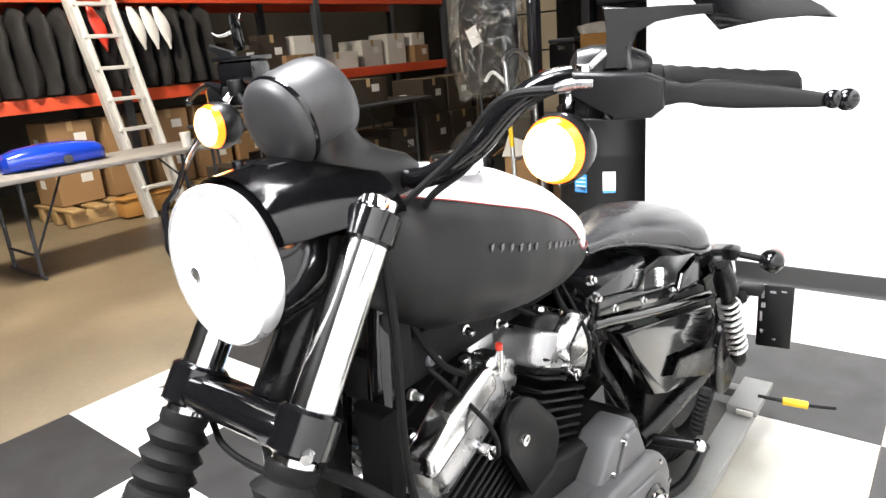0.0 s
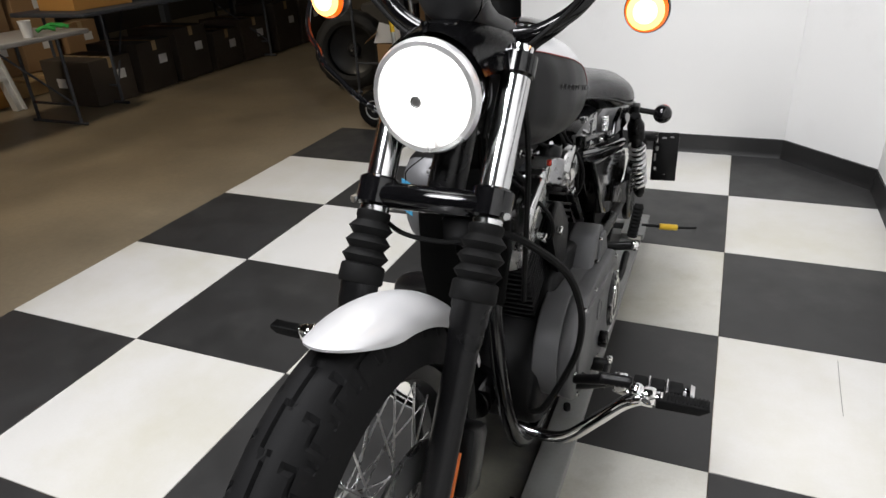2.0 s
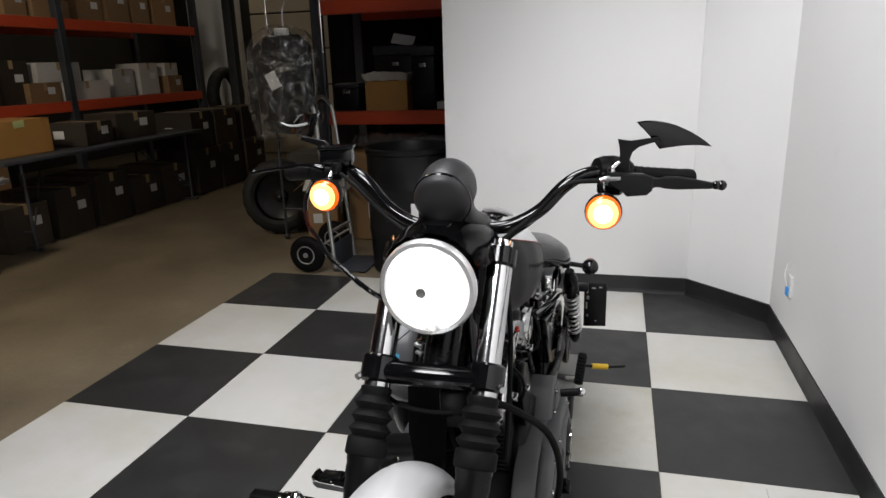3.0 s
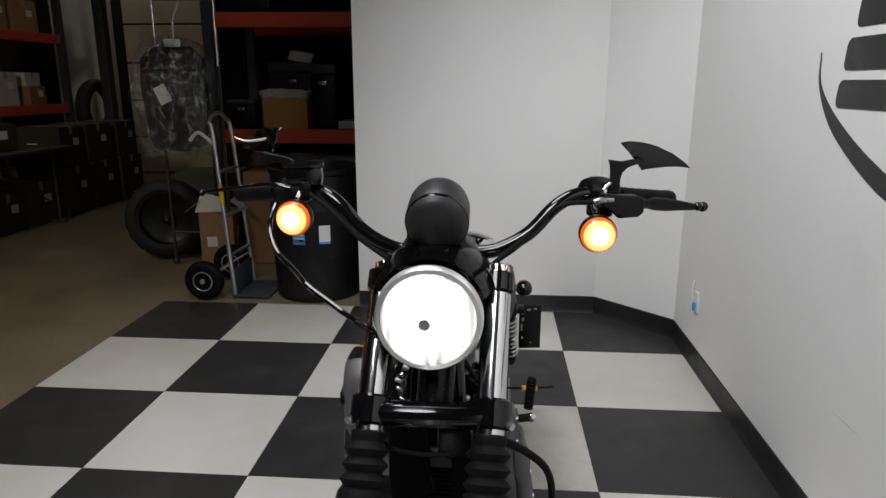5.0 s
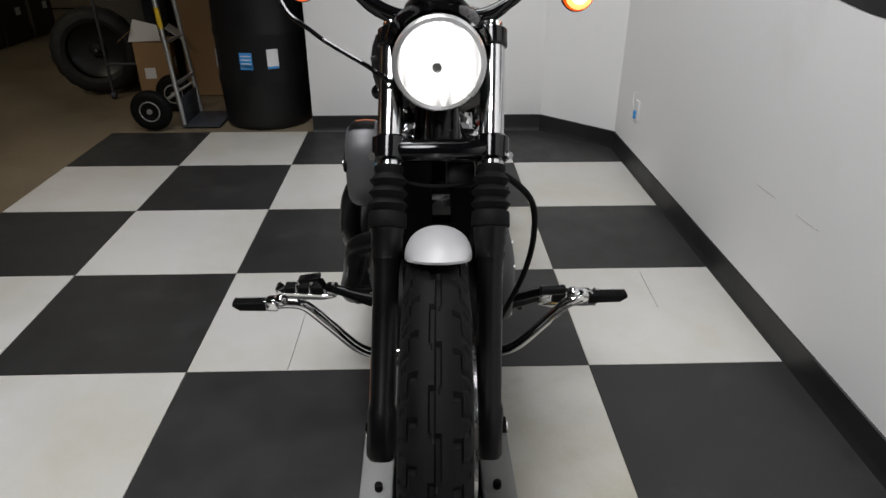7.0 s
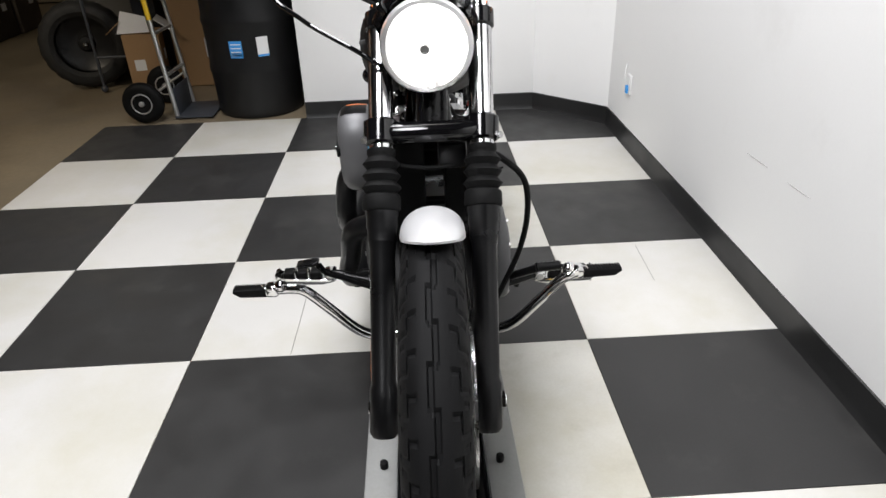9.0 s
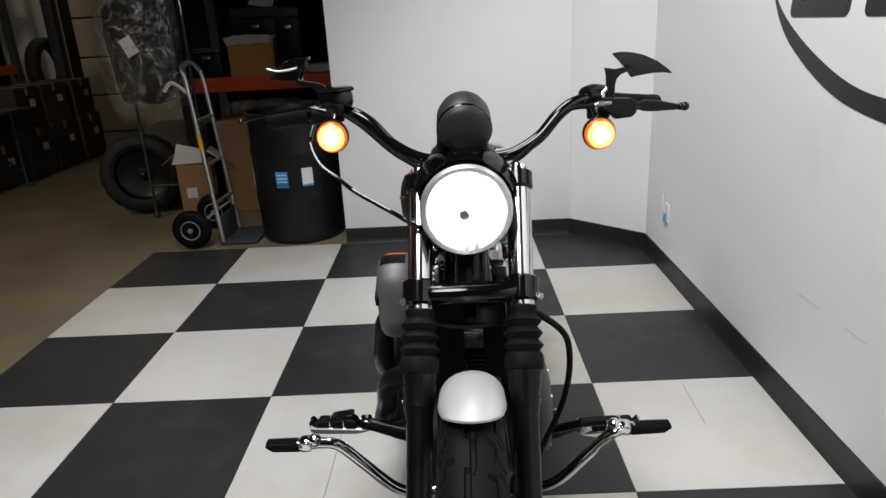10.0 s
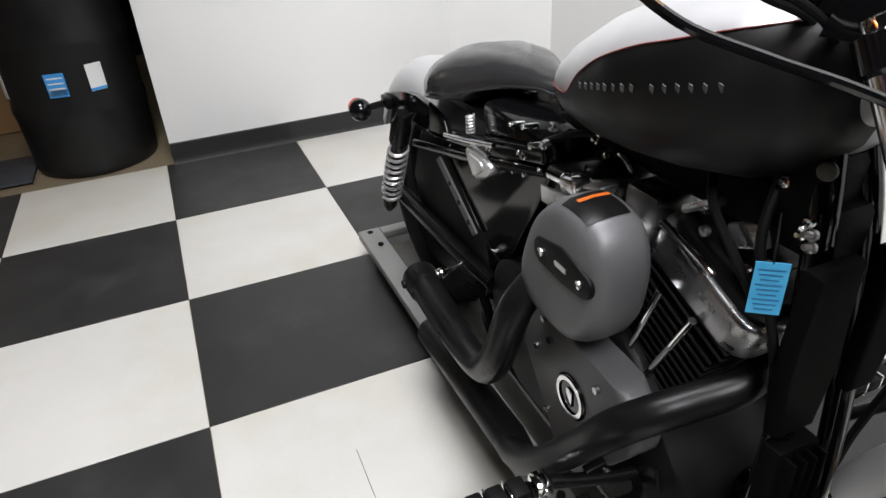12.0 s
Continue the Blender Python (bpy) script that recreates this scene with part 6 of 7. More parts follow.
lathe(bm, (-0.905, 0.30, 0.0), (0, 0, 1), [(0.262, 0.0), (0.268, 0.008), (0.272, 0.03), (0.280, 0.25), (0.286, 0.28), (0.286, 0.30), (0.281, 0.33), (0.283, 0.55), (0.289, 0.57), (0.289, 0.59), (0.283, 0.61), (0.280, 0.79), (0.290, 0.80), (0.292, 0.83), (0.284, 0.835), (0.276, 0.82), (0.272, 0.60), (0.27, 0.10)], 56, True, True)
part("body", bm, DRUM, drum)
for ang, z, w, h, mt, nm, lb in ((262, 0.43, 0.078, 0.10, BLUE_LABEL, "label", "blue printed label"), (262, 0.40, 0.070, 0.03, PAPER, "label", "white label band"), (294, 0.44, 0.068, 0.115, PAPER, "label", "white paper label"), (203, 0.42, 0.05, 0.11, PAPER, "label", "white paper label")):
    bm = BM()
    a = radians(ang)
    rr = 0.2865
    box(bm, (-0.905 + rr * math.cos(a), 0.30 + rr * math.sin(a), z), (0.0015, w, h), 0, Matrix.Rotation(a, 3, "Z"))
    part(nm, bm, mt, drum, lb)
    if lb == "white paper label" and ang == 294:
        bm = BM()
        box(bm, (-0.905 + (rr + 0.001) * math.cos(a), 0.30 + (rr + 0.001) * math.sin(a), z - h / 2 + 0.007), (0.001, w, 0.012), 0, Matrix.Rotation(a, 3, "Z"))
        part("print_bar", bm, BLUE_LABEL, drum)
    if mt is BLUE_LABEL:
        for i in range(3):
            bm = BM()
            box(bm, (-0.905 + (rr + 0.001) * math.cos(a), 0.30 + (rr + 0.001) * math.sin(a), z + 0.03 - 0.022 * i), (0.001, w * 0.8, 0.006), 0, Matrix.Rotation(a, 3, "Z"))
            part("print_bar", bm, PAPER, drum)

truck = thing("hand_truck", "steel tube hand truck with pneumatic tyres, standing upright", "hand truck", (-1.45, 0.2, 0))
pR, pL = Vector((-1.405, 0.10, 0.02)), Vector((-1.395, 0.43, 0.02))
topR, topL = Vector((-1.505, 0.185, 1.02)), Vector((-1.495, 0.46, 1.02))
bm = BM()
tube(bm, [pR, pR.lerp(topR, 0.5), topR, topR + Vector((-0.02, 0.02, 0.09)), (topR + topL) / 2 + Vector((-0.02, 0, 0.135)), topL + Vector((-0.02, -0.02, 0.09)), topL, pL.lerp(topL, 0.5), pL], 0.0135, 14)
part("frame", bm, ALU, truck, "dull silver tube frame")
for f in (0.25, 0.5, 0.78):
    bm = BM()
    tube(bm, [pR.lerp(topR, f), pL.lerp(topL, f)], 0.011, 10)
    part("crossbar", bm, ALU, truck)
bm = BM()
box(bm, (-1.30, 0.265, 0.012), (0.24, 0.36, 0.008), 0.002)
box(bm, (-1.405, 0.265, 0.10), (0.006, 0.30, 0.18), 0.002)
part("toe_plate", bm, UPRIGHT, truck, "dull grey toe plate")
bm = BM()
tube(bm, [topR + Vector((0, 0, -0.05)), topR + Vector((-0.09, 0.0, 0.02)), topR + Vector((-0.15, 0.0, -0.03))], 0.011, 10)
part("handle", bm, WHITE_P, truck)
bm = BM()
lathe(bm, pR.lerp(topR, 0.58) , topR - pR, [(0.0148, 0), (0.0148, 0.12)], 14)
part("yellow_tape", bm, YELLOW, truck, "yellow tape wrap")
for y in (0.045, 0.49):
    c = (-1.575, y, 0.128)
    bm = BM()
    d = Vector((0, 1, 0))
    lathe(bm, (c[0], y - 0.036, c[2]), d, [(0.066, 0.004), (0.085, 0.0), (0.110, 0.006), (0.124, 0.022), (0.127, 0.036), (0.124, 0.050), (0.110, 0.066), (0.085, 0.072), (0.066, 0.068)], 36, True, True)
    w = part("wheel", bm, MATTE, truck, "black pneumatic tyre")
    bm = BM()
    lathe(bm, (c[0], y - 0.040, c[2]), d, [(0.010, 0.0), (0.016, 0.0), (0.018, 0.012), (0.048, 0.016), (0.058, 0.006), (0.064, 0.008), (0.064, 0.070), (0.02, 0.072)], 28)
    part("hub", bm, ALU, w, "silver wheel hub")
bm = BM()
cyl(bm, (-1.575, 0.0, 0.128), (-1.575, 0.53, 0.128), 0.009, seg=10)
cyl(bm, (-1.575, 0.12, 0.128), pR.lerp(topR, 0.2), 0.008, seg=10)
cyl(bm, (-1.575, 0.42, 0.128), pL.lerp(topL, 0.2), 0.008, seg=10)
part("axle", bm, ALU, truck)


def loose_tyre(name, c, radius, width, axis, label):
    bm = BM()
    d, u, v = basis(axis)
    prof = []
    for j in range(15):
        s = -1 + 2 * j / 14
        prof.append((radius - 0.085 * (1 - math.cos(s * math.pi / 2)) ** 1.3, width / 2 * math.sin(s * math.pi / 2)))
    prof += [(radius - 0.115, width / 2 * 0.8), (radius - 0.05, width * 0.32), (radius - 0.035, 0), (radius - 0.05, -width * 0.32), (radius - 0.115, -width / 2 * 0.8)]
    seg = 60
    vs = [[bm.verts.new(Vector(c) + d * h + (u * math.cos(2 * math.pi * i / seg) + v * math.sin(2 * math.pi * i / seg)) * (r - (0.006 if (i % 3 == 0 and 3 < k < 11) else 0))) for i in range(seg)] for k, (r, h) in enumerate(prof)]
    for a, b in zip(vs, vs[1:] + vs[:1]):
        for i in range(seg):
            bm.faces.new((a[i], a[(i + 1) % seg], b[(i + 1) % seg], b[i]))
    return solo(name, bm, TYRE_OLD, label, "tyre")


tyre = loose_tyre("tyre", (-2.30, 1.06, 0.312), 0.312, 0.19, (0.25, -1, 0.10), "black motorcycle tyre on a dark rim, leaning upright on the floor")
bm = BM()
lathe(bm, (-2.306, 1.084, 0.310), (0.25, -1, 0.10), [(0.205, -0.02), (0.212, 0.0), (0.200, 0.012), (0.185, 0.0), (0.06, -0.012), (0.045, 0.012), (0.02, 0.016)], 40)
part("rim", bm, DRUM, tyre, "dark closed rim")
bm = BM()
lathe(bm, (-2.293, 1.030, 0.315), (0.25, -1, 0.10), [(0.018, -0.04), (0.018, 0.004), (0.012, 0.010), (0.001, 0.011)], 18)
part("axle_cap", bm, STEEL, tyre, "small bright axle cap")
loose_tyre("tyre", (-4.708, 4.24, 1.02), 0.36, 0.17, (1, -0.03, 0.0), "black tyre hung on a post")


def carton(c, size, rot=0.0, material=None, label="closed brown cardboard carton", flaps=False, tape=True, lab=True, group="cartons"):
    bx = thing("carton", label, "carton", (c[0], c[1], c[2]), group)
    R = Matrix.Rotation(radians(rot), 3, "Z")
    m = material or CARTON
    sx, sy, sz = size
    bm = BM()
    box(bm, (c[0], c[1], c[2] + sz / 2), size, 0.004, R, 1)
    part("body", bm, m, bx)
    top = Vector((c[0], c[1], c[2] + sz))
    if tape:
        bm = BM()
        box(bm, top + Vector((0, 0, 0.0006)), (sx * 1.002, 0.05, 0.0012), 0, R)
        box(bm, Vector((c[0], c[1], c[2] + sz - 0.04)) + R @ Vector((sx / 2 + 0.0006, 0, 0)), (0.0012, 0.05, 0.08), 0, R)
        part("tape", bm, TAPE, bx)
    if lab:
        for ax in (0, 1):
            off = R @ (Vector((sx / 2 + 0.001, sy * 0.18, sz * 0.1)) if ax == 0 else Vector((-sx * 0.15, -sy / 2 - 0.001, 0.0)))
            bm = BM()
            box(bm, Vector((c[0], c[1], c[2] + sz / 2)) + off, (0.001, min(0.1, sy * 0.3), min(0.075, sz * 0.35)) if ax == 0 else (min(0.1, sx * 0.3), 0.001, min(0.075, sz * 0.35)), 0, R)
            part("shipping_label", bm, PAPER, bx)
    if flaps:
        for s in (-1, 1):
            bm = BM()
            rr = R @ Matrix.Rotation(radians(38 * s), 3, "Y")
            box(bm, top + R @ Vector((s * (sx / 2 + 0.04), 0, 0.05)), (0.13, sy * 0.98, 0.004), 0, rr)
            part("flap", bm, PAPER if s > 0 else m, bx)
    return bx


open_box = carton((-1.80, 0.86, 0.0), (0.24, 0.24, 0.42), 12, flaps=True, label="open brown carton with white flaps beside the hand truck")
bm = BM()
slab(bm, [(-1.925, 0.425), (-1.700, 0.432), (-1.705, 0.535), (-1.865, 0.575)], 0.735, 0.739, "y", 0)
part("flap", bm, PAPER, open_box, "white upright flap")
# cardboard with the shade under the table and by the racks in its colour
CARTON_SHADED = mat("shade_darkened_carton", (0.040, 0.030, 0.021), 0.7, var=0.12, scale=4, fine=70, bump=0.04, random_v=0.3)
GREY_BOX = mat("grey_card", (0.075, 0.07, 0.062), 0.7, var=0.1)
carton((-2.15, 1.62, 0.0), (0.5, 0.4, 0.62), 5, GREY_BOX, "dark grey carton behind the tyre", lab=False, tape=False)

# garment rail with a wrapped jacket
rail = thing("garment_rail", "chrome wire garment rail", "garment rail", (-1.95, 0.85, 0))
for x in (-2.16, -1.72):
    bm = BM()
    cyl(bm, (x, 0.86, 1.45), (x, 0.86, 1.95), 0.009, seg=12)
    part("post", bm, CHROME, rail)
    bm = BM()
    cyl(bm, (x, 0.86, 0.02), (x, 0.86, 1.452), 0.011, seg=12)
    ball(bm, (x, 0.86, 0.025), 0.025)
    part("leg", bm, UPRIGHT, rail, "dark lower leg")
bm = BM()
cyl(bm, (-2.16, 0.86, 1.9), (-1.72, 0.86, 1.9), 0.011, seg=12)
part("crossbar", bm, CHROME, rail)
bm = BM()
cyl(bm, (-2.16, 0.86, 0.25), (-1.72, 0.86, 0.25), 0.009, seg=12)
part("foot_bar", bm, UPRIGHT, rail)
jk = thing("wrapped_jacket", "dark jacket in a crumpled clear plastic bag with a white tag", "wrapped jacket", (-1.97, 0.72, 1.2))
bm = BM()
rings = []
for z, w, dp in ((1.60, 0.06, 0.04), (1.57, 0.13, 0.06), (1.50, 0.215, 0.085), (1.35, 0.225, 0.10), (1.15, 0.215, 0.11), (0.98, 0.20, 0.10), (0.90, 0.17, 0.08), (0.87, 0.1, 0.05)):
    rings.append([(-1.99 + 1.05 * w * math.copysign(abs(math.sin(2 * math.pi * i / 36)) ** 0.8, math.sin(2 * math.pi * i / 36)), 0.74 + dp * math.cos(2 * math.pi * i / 36), z) for i in range(36)])
ring_faces(bm, rings)
bmesh.ops.subdivide_edges(bm, edges=bm.edges[:], cuts=1, use_grid_fill=True)
crumple(bm, 0.02, 9)
part("jacket", bm, CLOTH, jk, "black cloth jacket")
bm = BM()
rings = []
for z, w, dp in ((1.66, 0.05, 0.05), (1.62, 0.12, 0.08), (1.56, 0.225, 0.11), (1.42, 0.262, 0.135), (1.2, 0.268, 0.145), (1.0, 0.262, 0.14), (0.89, 0.25, 0.12), (0.84, 0.23, 0.09)):
    rings.append([(-2.00 + 1.08 * w * math.copysign(abs(math.sin(2 * math.pi * i / 48)) ** 0.8, math.sin(2 * math.pi * i / 48)), 0.74 + dp * math.cos(2 * math.pi * i / 48), z) for i in range(48)])
ring_faces(bm, rings, True, False, False)
bmesh.ops.subdivide_edges(bm, edges=bm.edges[:], cuts=3, use_grid_fill=True)
crumple(bm, 0.022, 9)
crease(bm, 0.030, 7)
crease(bm, 0.020, 17)
part("plastic_bag", bm, FILM, jk, "crumpled clear plastic bag", 75)
bm = BM()
box(bm, (-2.0, 0.578, 1.262), (0.085, 0.002, 0.12), 0, Matrix.Rotation(radians(-24), 3, "Y"))
part("tag", bm, PAPER, jk, "white card tag")
bm = BM()
tube(bm, [(-1.965, 0.74, 1.62), (-1.965, 0.75, 1.75), (-1.95, 0.84, 1.90)], 0.006, 8)
box(bm, (-1.95, 0.68, 1.60), (0.10, 0.05, 0.05), 0.01)
part("hanger", bm, WHITE_P, jk)

# ---------------------------------------------------------------- racks
def rack(name, origin, along, length, depth, levels, label):
    """A pallet rack: beams run along 'x' or 'y' from the origin, which is its front lower corner."""
    rk = thing(name, label, "rack", origin)
    o = Vector(origin)
    A, D = (Vector((1, 0, 0)), Vector((0, 1, 0))) if along == "x" else (Vector((0, 1, 0)), Vector((-1, 0, 0)))

    def abox(bm, a0, a1, d0, d1, z0, z1, bev=0.004):
        p, q = o + A * a0 + D * d0, o + A * a1 + D * d1
        box(bm, ((p.x + q.x) / 2, (p.y + q.y) / 2, (z0 + z1) / 2), (abs(p.x - q.x), abs(p.y - q.y), z1 - z0), bev, None, 1)
    n = max(1, round(length / 2.6))
    for i in range(n + 1):
        for d in (0.0, depth):
            bm = BM()
            abox(bm, i * length / n - 0.04, i * length / n + 0.04, d - 0.04, d + 0.04, 0, 3.4)
            part("upright", bm, UPRIGHT, rk)
    for z in levels:
        for i in range(n):
            for d in (0.0, depth):
                bm = BM()
                abox(bm, i * length / n + 0.042, (i + 1) * length / n - 0.042, d - 0.03, d + 0.03, z - 0.055, z + 0.055)
                part("beam", bm, RED_BEAM, rk, "orange-red steel beam")
        bm = BM()
        abox(bm, 0.05, length - 0.05, 0.033, depth - 0.033, z + 0.035, z + 0.05, 0)
        part("deck", bm, UPRIGHT, rk)
    return rk


rack("pallet_rack", (-1.95, 1.30, 0), "x", 2.6, 0.9, (0.935, 1.80), "pallet rack with orange-red beams, loaded with boxes")
rack("pallet_rack", (-5.25, -2.6, 0), "y", 7.1, 1.0, (1.02, 1.86), "long pallet rack with orange-red beams, loaded with boxes")
lined = carton((-1.405, 1.45, 0.988), (0.35, 0.30, 0.235), 4, TAN_CARD, "open orange-tan carton lined with clear plastic on the rack", lab=False, tape=False)
bm = BM()
ring_faces(bm, [[(-1.405 + w * 0.185 * math.copysign(abs(math.cos(q)) ** 0.4, math.cos(q)), 1.45 + w * 0.16 * math.copysign(abs(math.sin(q)) ** 0.4, math.sin(q)), z + 0.012 * math.sin(3 * q)) for q in [2 * math.pi * k / 32 for k in range(32)]] for w, z in ((0.96, 1.215), (1.0, 1.235), (1.06, 1.262), (1.10, 1.285))], True, False, False)
crumple(bm, 0.018, 12)
part("plastic_liner", bm, LINER, lined, "milky plastic liner", 60)
# added backdrop: the dark interior behind the rack, made as a black sheet
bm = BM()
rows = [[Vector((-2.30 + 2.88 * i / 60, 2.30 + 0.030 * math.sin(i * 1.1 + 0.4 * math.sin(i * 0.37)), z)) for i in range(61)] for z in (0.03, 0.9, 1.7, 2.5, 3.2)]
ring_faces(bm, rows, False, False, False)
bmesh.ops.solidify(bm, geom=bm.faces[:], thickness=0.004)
solo("dark_sheet", bm, CLOTH, "black backdrop added for the dark interior behind the rack", "sheet", angle=60)
carton((-0.85, 1.55, 0.988), (0.30, 0.3, 0.06), 0, CARTON_W, "flat white carton on the rack", lab=False)
carton((-0.72, 1.42, 1.853), (0.22, 0.25, 0.2), 0, CARTON_W, "white carton on the rack", lab=False)


def dark_case(c, size, rot=0, label="black plastic case on the rack"):
    cs = thing("plastic_case", label, "case", c, "cases on the racks")
    R = Matrix.Rotation(radians(rot), 3, "Z")
    bm = BM()
    box(bm, (c[0], c[1], c[2] + size[2] * 0.42), (size[0], size[1], size[2] * 0.84), 0.015, R)
    part("body", bm, DRUM, cs)
    bm = BM()
    box(bm, (c[0], c[1], c[2] + size[2] * 0.92), (size[0] * 1.03, size[1] * 1.03, size[2] * 0.15), 0.012, R)
    part("lid", bm, UPRIGHT, cs)
    bm = BM()
    box(bm, Vector((c[0], c[1], c[2] + size[2] * 0.7)) + R @ Vector((0, -size[1] / 2 - 0.004, 0)), (0.06, 0.008, 0.03), 0.002, R)
    part("latch", bm, STEEL, cs)


dark_case((-1.78, 1.55, 0.988), (0.22, 0.3, 0.22))
dark_case((-1.13, 1.62, 0.988), (0.20, 0.3, 0.50), label="tall dark plastic case on the rack")
dark_case((-1.46, 1.95, 0.988), (0.40, 0.36, 0.52), label="large black plastic case at the back of the rack")
bm = BM()
box(bm, (-1.40, 1.83, 1.552), (0.20, 0.003, 0.10), 0, Matrix.Rotation(radians(10), 3, "Y") @ Matrix.Rotation(radians(-35), 3, "X"))
solo("paper_sheet", bm, PAPER, "white paper sheet lying on a black case", "paper")
dark_case((-1.70, 1.60, 1.853), (0.4, 0.4, 0.3))
dark_case((-1.05, 1.65, 0.0), (0.5, 0.5, 0.6), label="black plastic bin under the rack")
bm = BM()
for i in range(9):
    q = bmesh.ops.create_icosphere(bm, subdivisions=3, radius=1.0)
    bmesh.ops.transform(bm, matrix=Matrix.Translation((-1.55 + 0.085 * i, 1.12 + 0.03 * math.sin(i * 2.1), 0.76)) @ Matrix.Diagonal((0.085, 0.10, 0.055, 1)), verts=q["verts"])
crumple(bm, 0.03, 13)
crease(bm, 0.03, 19)
solo("plastic_wrap", bm, FILM, "crumpled heap of clear plastic wrap on a carton", "plastic wrap", kind="stuff", angle=75)
carton((-1.25, 1.08, 0.0), (0.75, 0.30, 0.70), 0, CARTON, "long brown carton under crumpled plastic wrap", lab=False, tape=False)

# goods on the long rack
rng = random.Random(5)
for z in (1.073, 1.913):
    y = 0.9 if z < 1.5 else -2.4
    while y < 3.95:
        if z < 1.5 and 1.6 < y < 2.95:
            y = 2.95
        w = rng.uniform(0.28, 0.52)
        h = rng.uniform(0.16, 0.44)
        mat_ = CARTON_W if (rng.random() < 0.26) else CARTON
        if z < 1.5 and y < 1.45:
            mat_ = CARTON_SHADED
        carton((-5.55 + rng.uniform(-0.08, 0.03), y + w / 2, z), (rng.uniform(0.35, 0.5), w, h), rng.uniform(-5, 5), mat_, "white carton on the long rack" if mat_ is CARTON_W else ("dark carton on the long rack" if mat_ is CARTON_SHADED else "brown carton on the long rack"))
        if h < 0.27 and rng.random() < 0.6:
            carton((-5.55, y + w / 2, z + h + 0.001), (0.35, w * 0.85, 0.16), rng.uniform(-6, 6), CARTON_W if rng.random() < 0.5 else CARTON, "small carton stacked on another on the long rack")
        y += w + rng.uniform(0.02, 0.12)
for i in range(5):
    carton((-5.55, -0.75 + 0.46 * i, 0.16), (0.42, 0.38, 0.36), rng.uniform(-4, 4), label="brown carton with white label under the rack")
    if i < 4:
        carton((-5.55, -0.72 + 0.46 * i, 0.522), (0.42, 0.38, 0.34), rng.uniform(-4, 4), label="brown carton stacked under the rack")
carton((-5.52, 2.45, 1.073), (0.42, 0.70, 0.20), 2, CARTON_W, "long white carton on the long rack", lab=False)
carton((-5.50, 2.10, 1.275), (0.40, 0.55, 0.20), -3, CARTON_W, "white carton stacked on the long rack", lab=False)
carton((-5.50, 1.85, 1.073), (0.42, 0.42, 0.20), 3, label="brown carton on the long rack")
pal = thing("pallet", "pale wooden pallet under the cartons", "pallet", (-5.5, 0.15, 0))
for i in range(3):
    bm = BM()
    box(bm, (-5.72 + 0.27 * i, 0.17, 0.065), (0.09, 2.3, 0.12), 0.003)
    part("bearer", bm, WOOD, pal)
for i in range(12):
    bm = BM()
    box(bm, (-5.45, -0.92 + 0.2 * i, 0.140), (0.75, 0.12, 0.022), 0.003)
    part("board", bm, WOOD, pal)
bm = BM()
box(bm, (-5.02, -0.35, 0.09), (0.16, 0.5, 0.16), 0.02)
box(bm, (-5.02, -0.35, 0.175), (0.19, 0.53, 0.015), 0.005)
solo("flat_carton", bm, TAN_CARD, "low orange-tan carton on the floor before the rack", "carton")

# hanging jackets and body panels below the upper beam
for i in range(17):
    y = -1.95 + 0.165 * i
    bm = BM()
    rings = []
    for z, w, dp in ((1.79, 0.02, 0.02), (1.76, 0.09, 0.04), (1.70, 0.20, 0.06), (1.55, 0.23, 0.07), (1.35, 0.22, 0.075), (1.16, 0.23, 0.085), (1.09, 0.22, 0.08)):
        rings.append([(-5.36 + w * math.cos(2 * math.pi * k / 20), y + dp * math.sin(2 * math.pi * k / 20), z) for k in range(20)])
    ring_faces(bm, rings)
    bmesh.ops.subdivide_edges(bm, edges=bm.edges[:], cuts=1, use_grid_fill=True)
    for v in bm.verts:
        v.co += Vector(noise.noise_vector(v.co * 6 + Vector((i, 0, 0)))) * 0.035
    solo("hanging_jacket", bm, CLOTH, "black jacket hanging below the rack beam", "jacket", "hanging jackets")
for y, m, lb in ((-0.62, RED, "red"), (-0.46, RED, "red"), (-0.30, RED, "red"), (-0.12, WHITE_P, "white"), (0.0, WHITE_P, "white"), (0.12, WHITE_P, "white")):
    bm = BM()
    rings = []
    for k in range(11):
        f = k / 10
        w = 0.055 * math.sin(math.pi * min(1, f * 0.9 + 0.12)) + 0.004
        rings.append([(-5.10 + 0.03 * math.sin(f * 3) + 0.018 * math.cos(a), y + 0.08 * f + w * math.sin(a), 1.76 - 0.36 * f) for a in [2 * math.pi * q / 14 for q in range(14)]])
    ring_faces(bm, rings)
    solo("body_panel", bm, m, "leaf-shaped " + lb + " plastic body panel hanging from the rack", "body panel", "hanging body panels")

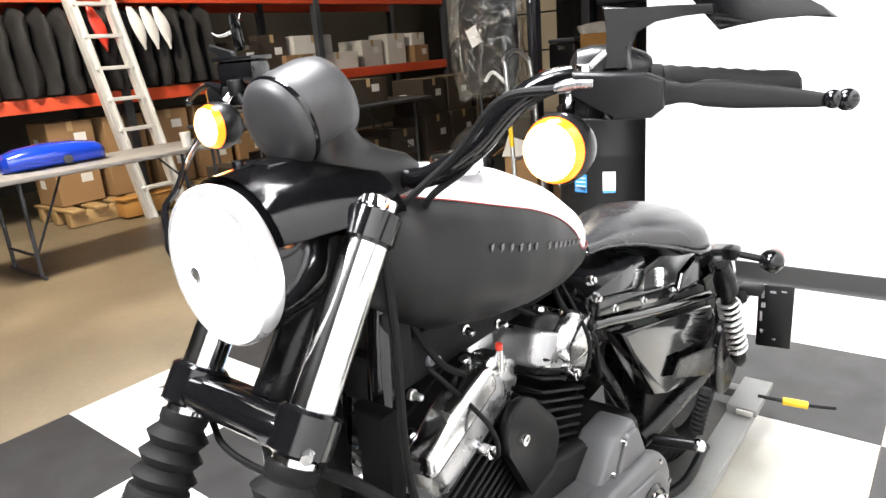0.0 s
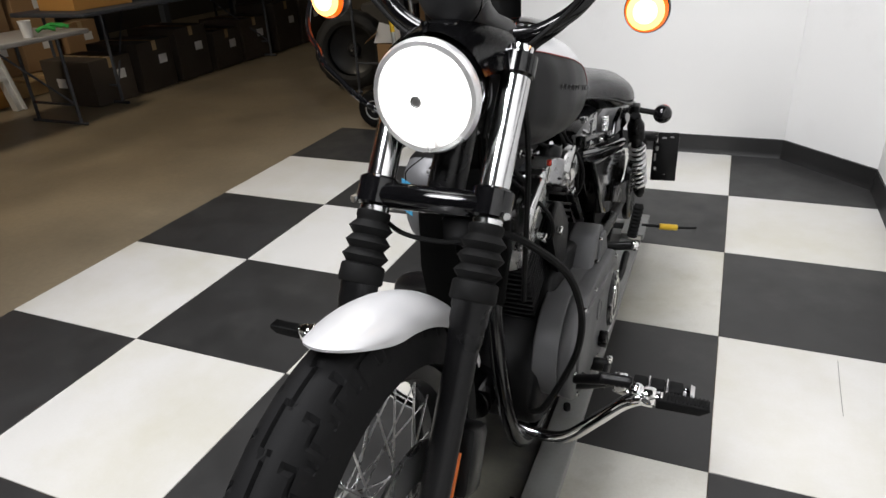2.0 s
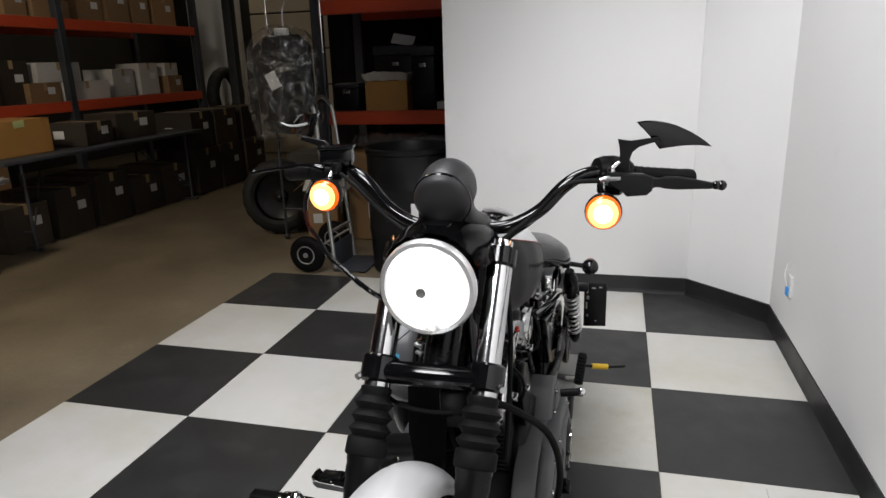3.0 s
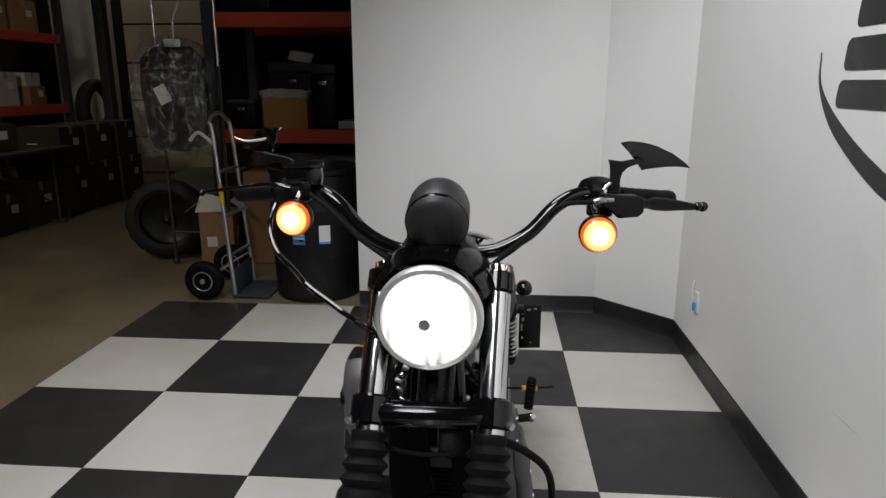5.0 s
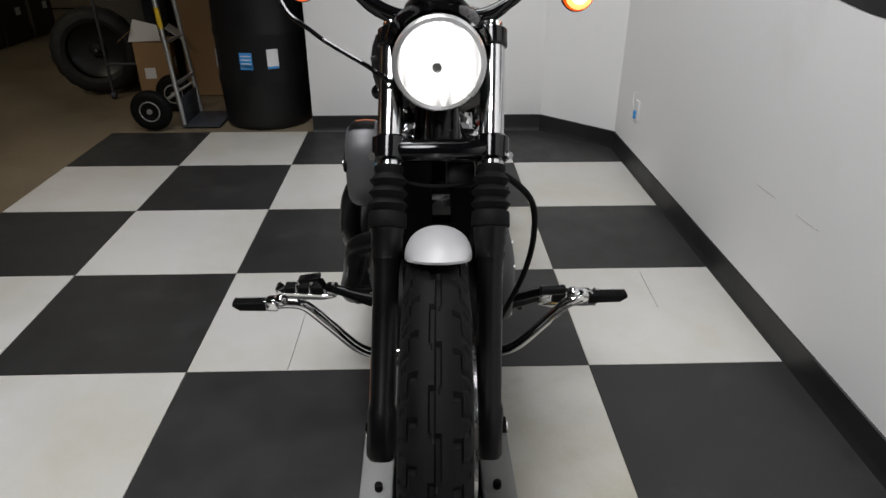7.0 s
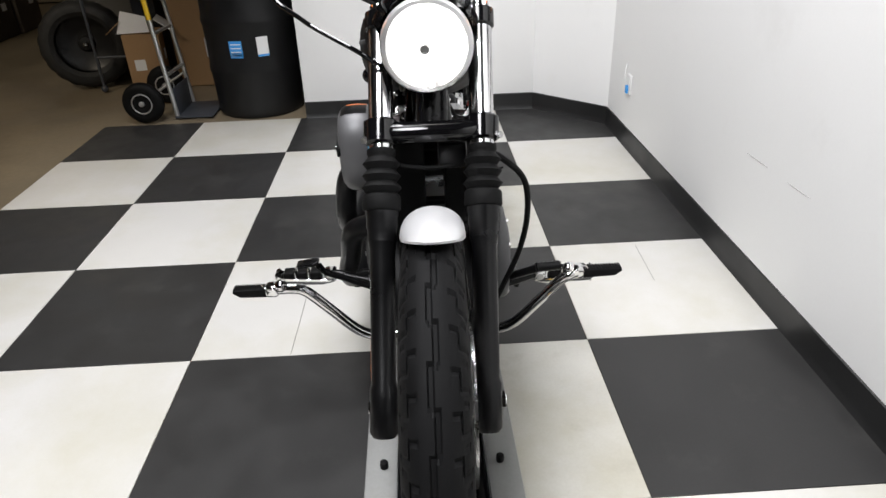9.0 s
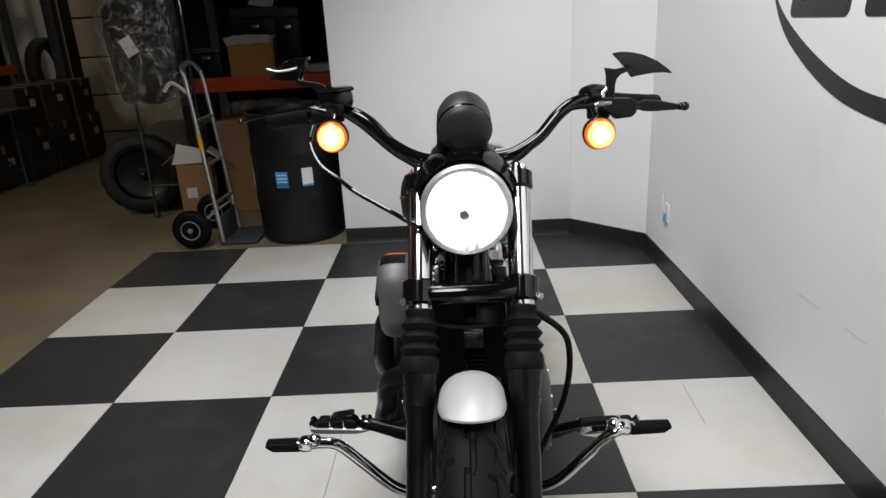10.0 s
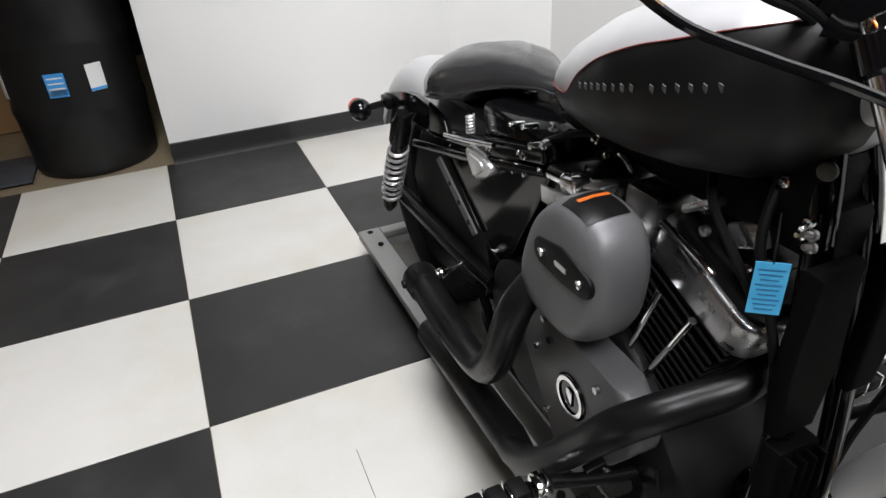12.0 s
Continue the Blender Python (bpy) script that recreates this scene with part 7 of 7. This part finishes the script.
# work table with boxes
def folding_table(name, x0, x1, y0, y1, z, top_mat, label):
    tb = thing(name, label, "table", ((x0 + x1) / 2, (y0 + y1) / 2, 0))
    bm = BM()
    box(bm, ((x0 + x1) / 2, (y0 + y1) / 2, z - 0.016), (x1 - x0, y1 - y0, 0.032), 0.008)
    part("top", bm, top_mat, tb)
    for y in (y0 + 0.22, y1 - 0.22):
        for x in (x0 + 0.08, x1 - 0.08):
            bm = BM()
            tube(bm, [(x, y, z - 0.03), (x, y, 0.3), (x, y, 0.01)], 0.013, 10)
            part("leg", bm, UPRIGHT, tb)
        bm = BM()
        tube(bm, [(x0 + 0.08, y, 0.15), (x1 - 0.08, y, 0.15)], 0.010, 8)
        tube(bm, [(x1 - 0.08, y, 0.15), ((x0 + x1) / 2, (y + (y0 + y1) / 2) / 2, z - 0.05)], 0.008, 8)
        tube(bm, [(x0 + 0.02, y, 0.012), (x1 - 0.02, y, 0.012)], 0.012, 8)
        part("brace", bm, UPRIGHT, tb)
    return tb


folding_table("folding_table", -4.35, -3.75, -1.95, -0.15, 0.655, TABLE_TOP, "grey folding table with steel legs")
folding_table("work_table", -4.75, -3.95, 0.0, 2.5, 0.735, UPRIGHT, "black work table with cartons under it")
tan_box = carton((-4.35, 0.40, 0.736), (0.42, 0.55, 0.28), -3, TAN_CARD, "orange-tan carton with a pale green slip on the work table", lab=False, tape=False)
bm = BM()
box(bm, (-4.139, 0.38, 0.985), (0.0015, 0.11, 0.055), 0, Matrix.Rotation(radians(4), 3, "X"))
part("slip", bm, SLIP, tan_box, "pale green paper slip")
# near-black cartons: the shade around the table is in their colour
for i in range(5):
    carton((-4.40, 0.28 + 0.48 * i, 0.0), (0.55, 0.42, 0.36 + 0.05 * (i % 3)), rng.uniform(-5, 5), CARTON_SHADED, "carton with white label, darkened for the shade under the work table")
carton((-4.3, 1.15, 0.736), (0.4, 0.4, 0.2), 8, CARTON_SHADED, "dark carton on the work table")
carton((-4.35, 1.75, 0.736), (0.4, 0.5, 0.24), -6, CARTON_SHADED, "dark carton on the work table")
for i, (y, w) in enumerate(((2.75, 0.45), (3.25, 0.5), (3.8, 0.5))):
    carton((-4.35, y, 0.0), (0.5, w, 0.5), rng.uniform(-4, 4), CARTON_SHADED, "carton on the floor by the rack, darkened for the shade there")
    carton((-4.35, y, 0.503), (0.45, w * 0.9, 0.4), rng.uniform(-4, 4), CARTON_SHADED, "carton stacked by the rack, darkened for the shade there")

tankb = thing("blue_fuel_tank", "glossy blue motorcycle fuel tank lying on the folding table", "fuel tank", (-4.1, -1.40, 0.655))
bm = BM()
ring_faces(bm, [[(-4.08 + 0.85 * p[0], y, p[1]) for p in superellipse(w, zt, 0.658, 2.6, 28)] for y, w, zt in ((-1.72, 0.05, 0.74), (-1.70, 0.10, 0.775), (-1.62, 0.14, 0.80), (-1.45, 0.155, 0.815), (-1.28, 0.15, 0.81), (-1.14, 0.13, 0.79), (-1.09, 0.09, 0.765), (-1.07, 0.04, 0.73))])
part("body", bm, BLUE, tankb)
bm = BM()
lathe(bm, (-3.955, -1.36, 0.70), (1, 0, 0.1), [(0.03, 0), (0.028, 0.012), (0.01, 0.014)], 16)
part("petcock_flange", bm, UPRIGHT, tankb)
bm = BM()
lathe(bm, (-3.83, -0.57, 0.657), (0, 0, 1), [(0.030, 0), (0.040, 0.105), (0.042, 0.108), (0.038, 0.106), (0.03, 0.02)], 24)
solo("paper_cup", bm, PAPER, "white paper cup on the folding table", "cup")
bm = BM()
for k, (y, z) in enumerate(((-0.36, 0.67), (-0.30, 0.68), (-0.25, 0.672))):
    tube(bm, [(-3.95, y - 0.05, z), (-3.93, y, z + 0.02), (-3.9, y + 0.06, z)], 0.014, 8)
solo("green_strap", bm, GREEN, "green strap bundle on the folding table", "strap")

ladder = thing("ladder", "aluminium step ladder leaning against the rack", "ladder", (-4.85, -0.2, 0))
l0, l1 = Vector((-4.80, -0.45, 0.0)), Vector((-5.13, -0.79, 3.0))
r0, r1 = Vector((-4.80, -0.135, 0.0)), Vector((-5.13, -0.475, 3.0))
for a, b in ((l0, l1), (r0, r1)):
    bm = BM()
    d = (b - a)
    rings = [[p + Vector((ox, oy, 0)) for ox, oy in ((0.035, -0.042), (0.035, -0.026), (0.012, -0.022), (0.012, 0.022), (0.035, 0.026), (0.035, 0.042), (-0.03, 0.042), (-0.03, -0.042))] for p in (a, b)]
    ring_faces(bm, rings)
    part("rail", bm, LADDER, ladder)
for i in range(11):
    f = (0.26 + 0.252 * i) / 3.0
    bm = BM()
    p, q = l0.lerp(l1, f), r0.lerp(r1, f)
    box(bm, (p + q) / 2, (0.07, (q - p).length, 0.03), 0.004, None, 1)
    part("step", bm, LADDER, ladder)
# the far end: sectional door and posts
door = thing("door_1", "cream sectional overhead door, closed", "door", (-3.2, 5.9, 0), kind="structure")
for i in range(6):
    bm = BM()
    box(bm, (-3.15, 5.95, 0.27 + 0.54 * i), (4.1, 0.05, 0.515), 0.006, None, 1)
    part("door_panel", bm, DOOR_PANEL, door)
bm = BM()
box(bm, (-3.15, 6.0, 1.65), (4.1, 0.03, 3.3), 0)
part("door_backing", bm, UPRIGHT, door)
setting_box("trim_door_post", (-6.05, 5.55, 0.0), (-5.28, 5.80, 4.6), WHITE_WALL, 0.004, "pale post beside the overhead door")
setting_box("trim_steel_post", (-4.62, 4.22, 0.0), (-4.50, 4.34, 4.6), UPRIGHT, 0.004, "dark steel post")

# ---------------------------------------------------------------- floor tiles
tile_mesh = {}
for key, m in (("white", TILE_WHITE), ("grimy_shaded", TILE_WORN_SHADED), ("black", TILE_BLACK)):
    bm = BM()
    box(bm, (0, 0, -0.002), (T - 0.0016, T - 0.0016, 0.004), 0.0012, None, 1)
    tile_mesh[key] = finish(bm, "tile", m)
for i in range(-3, 2):
    for j in range(0, 12):
        # the dirty column by the lift also carries the motorcycle's shade in its colour
        pale = "grimy_shaded" if i == 0 and 1 < j < 6 else "white"
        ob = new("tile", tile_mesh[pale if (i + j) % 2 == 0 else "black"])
        ob.parent = floor
        ob.location = ((i + 0.5) * T, -(j + 0.5) * T, 0)
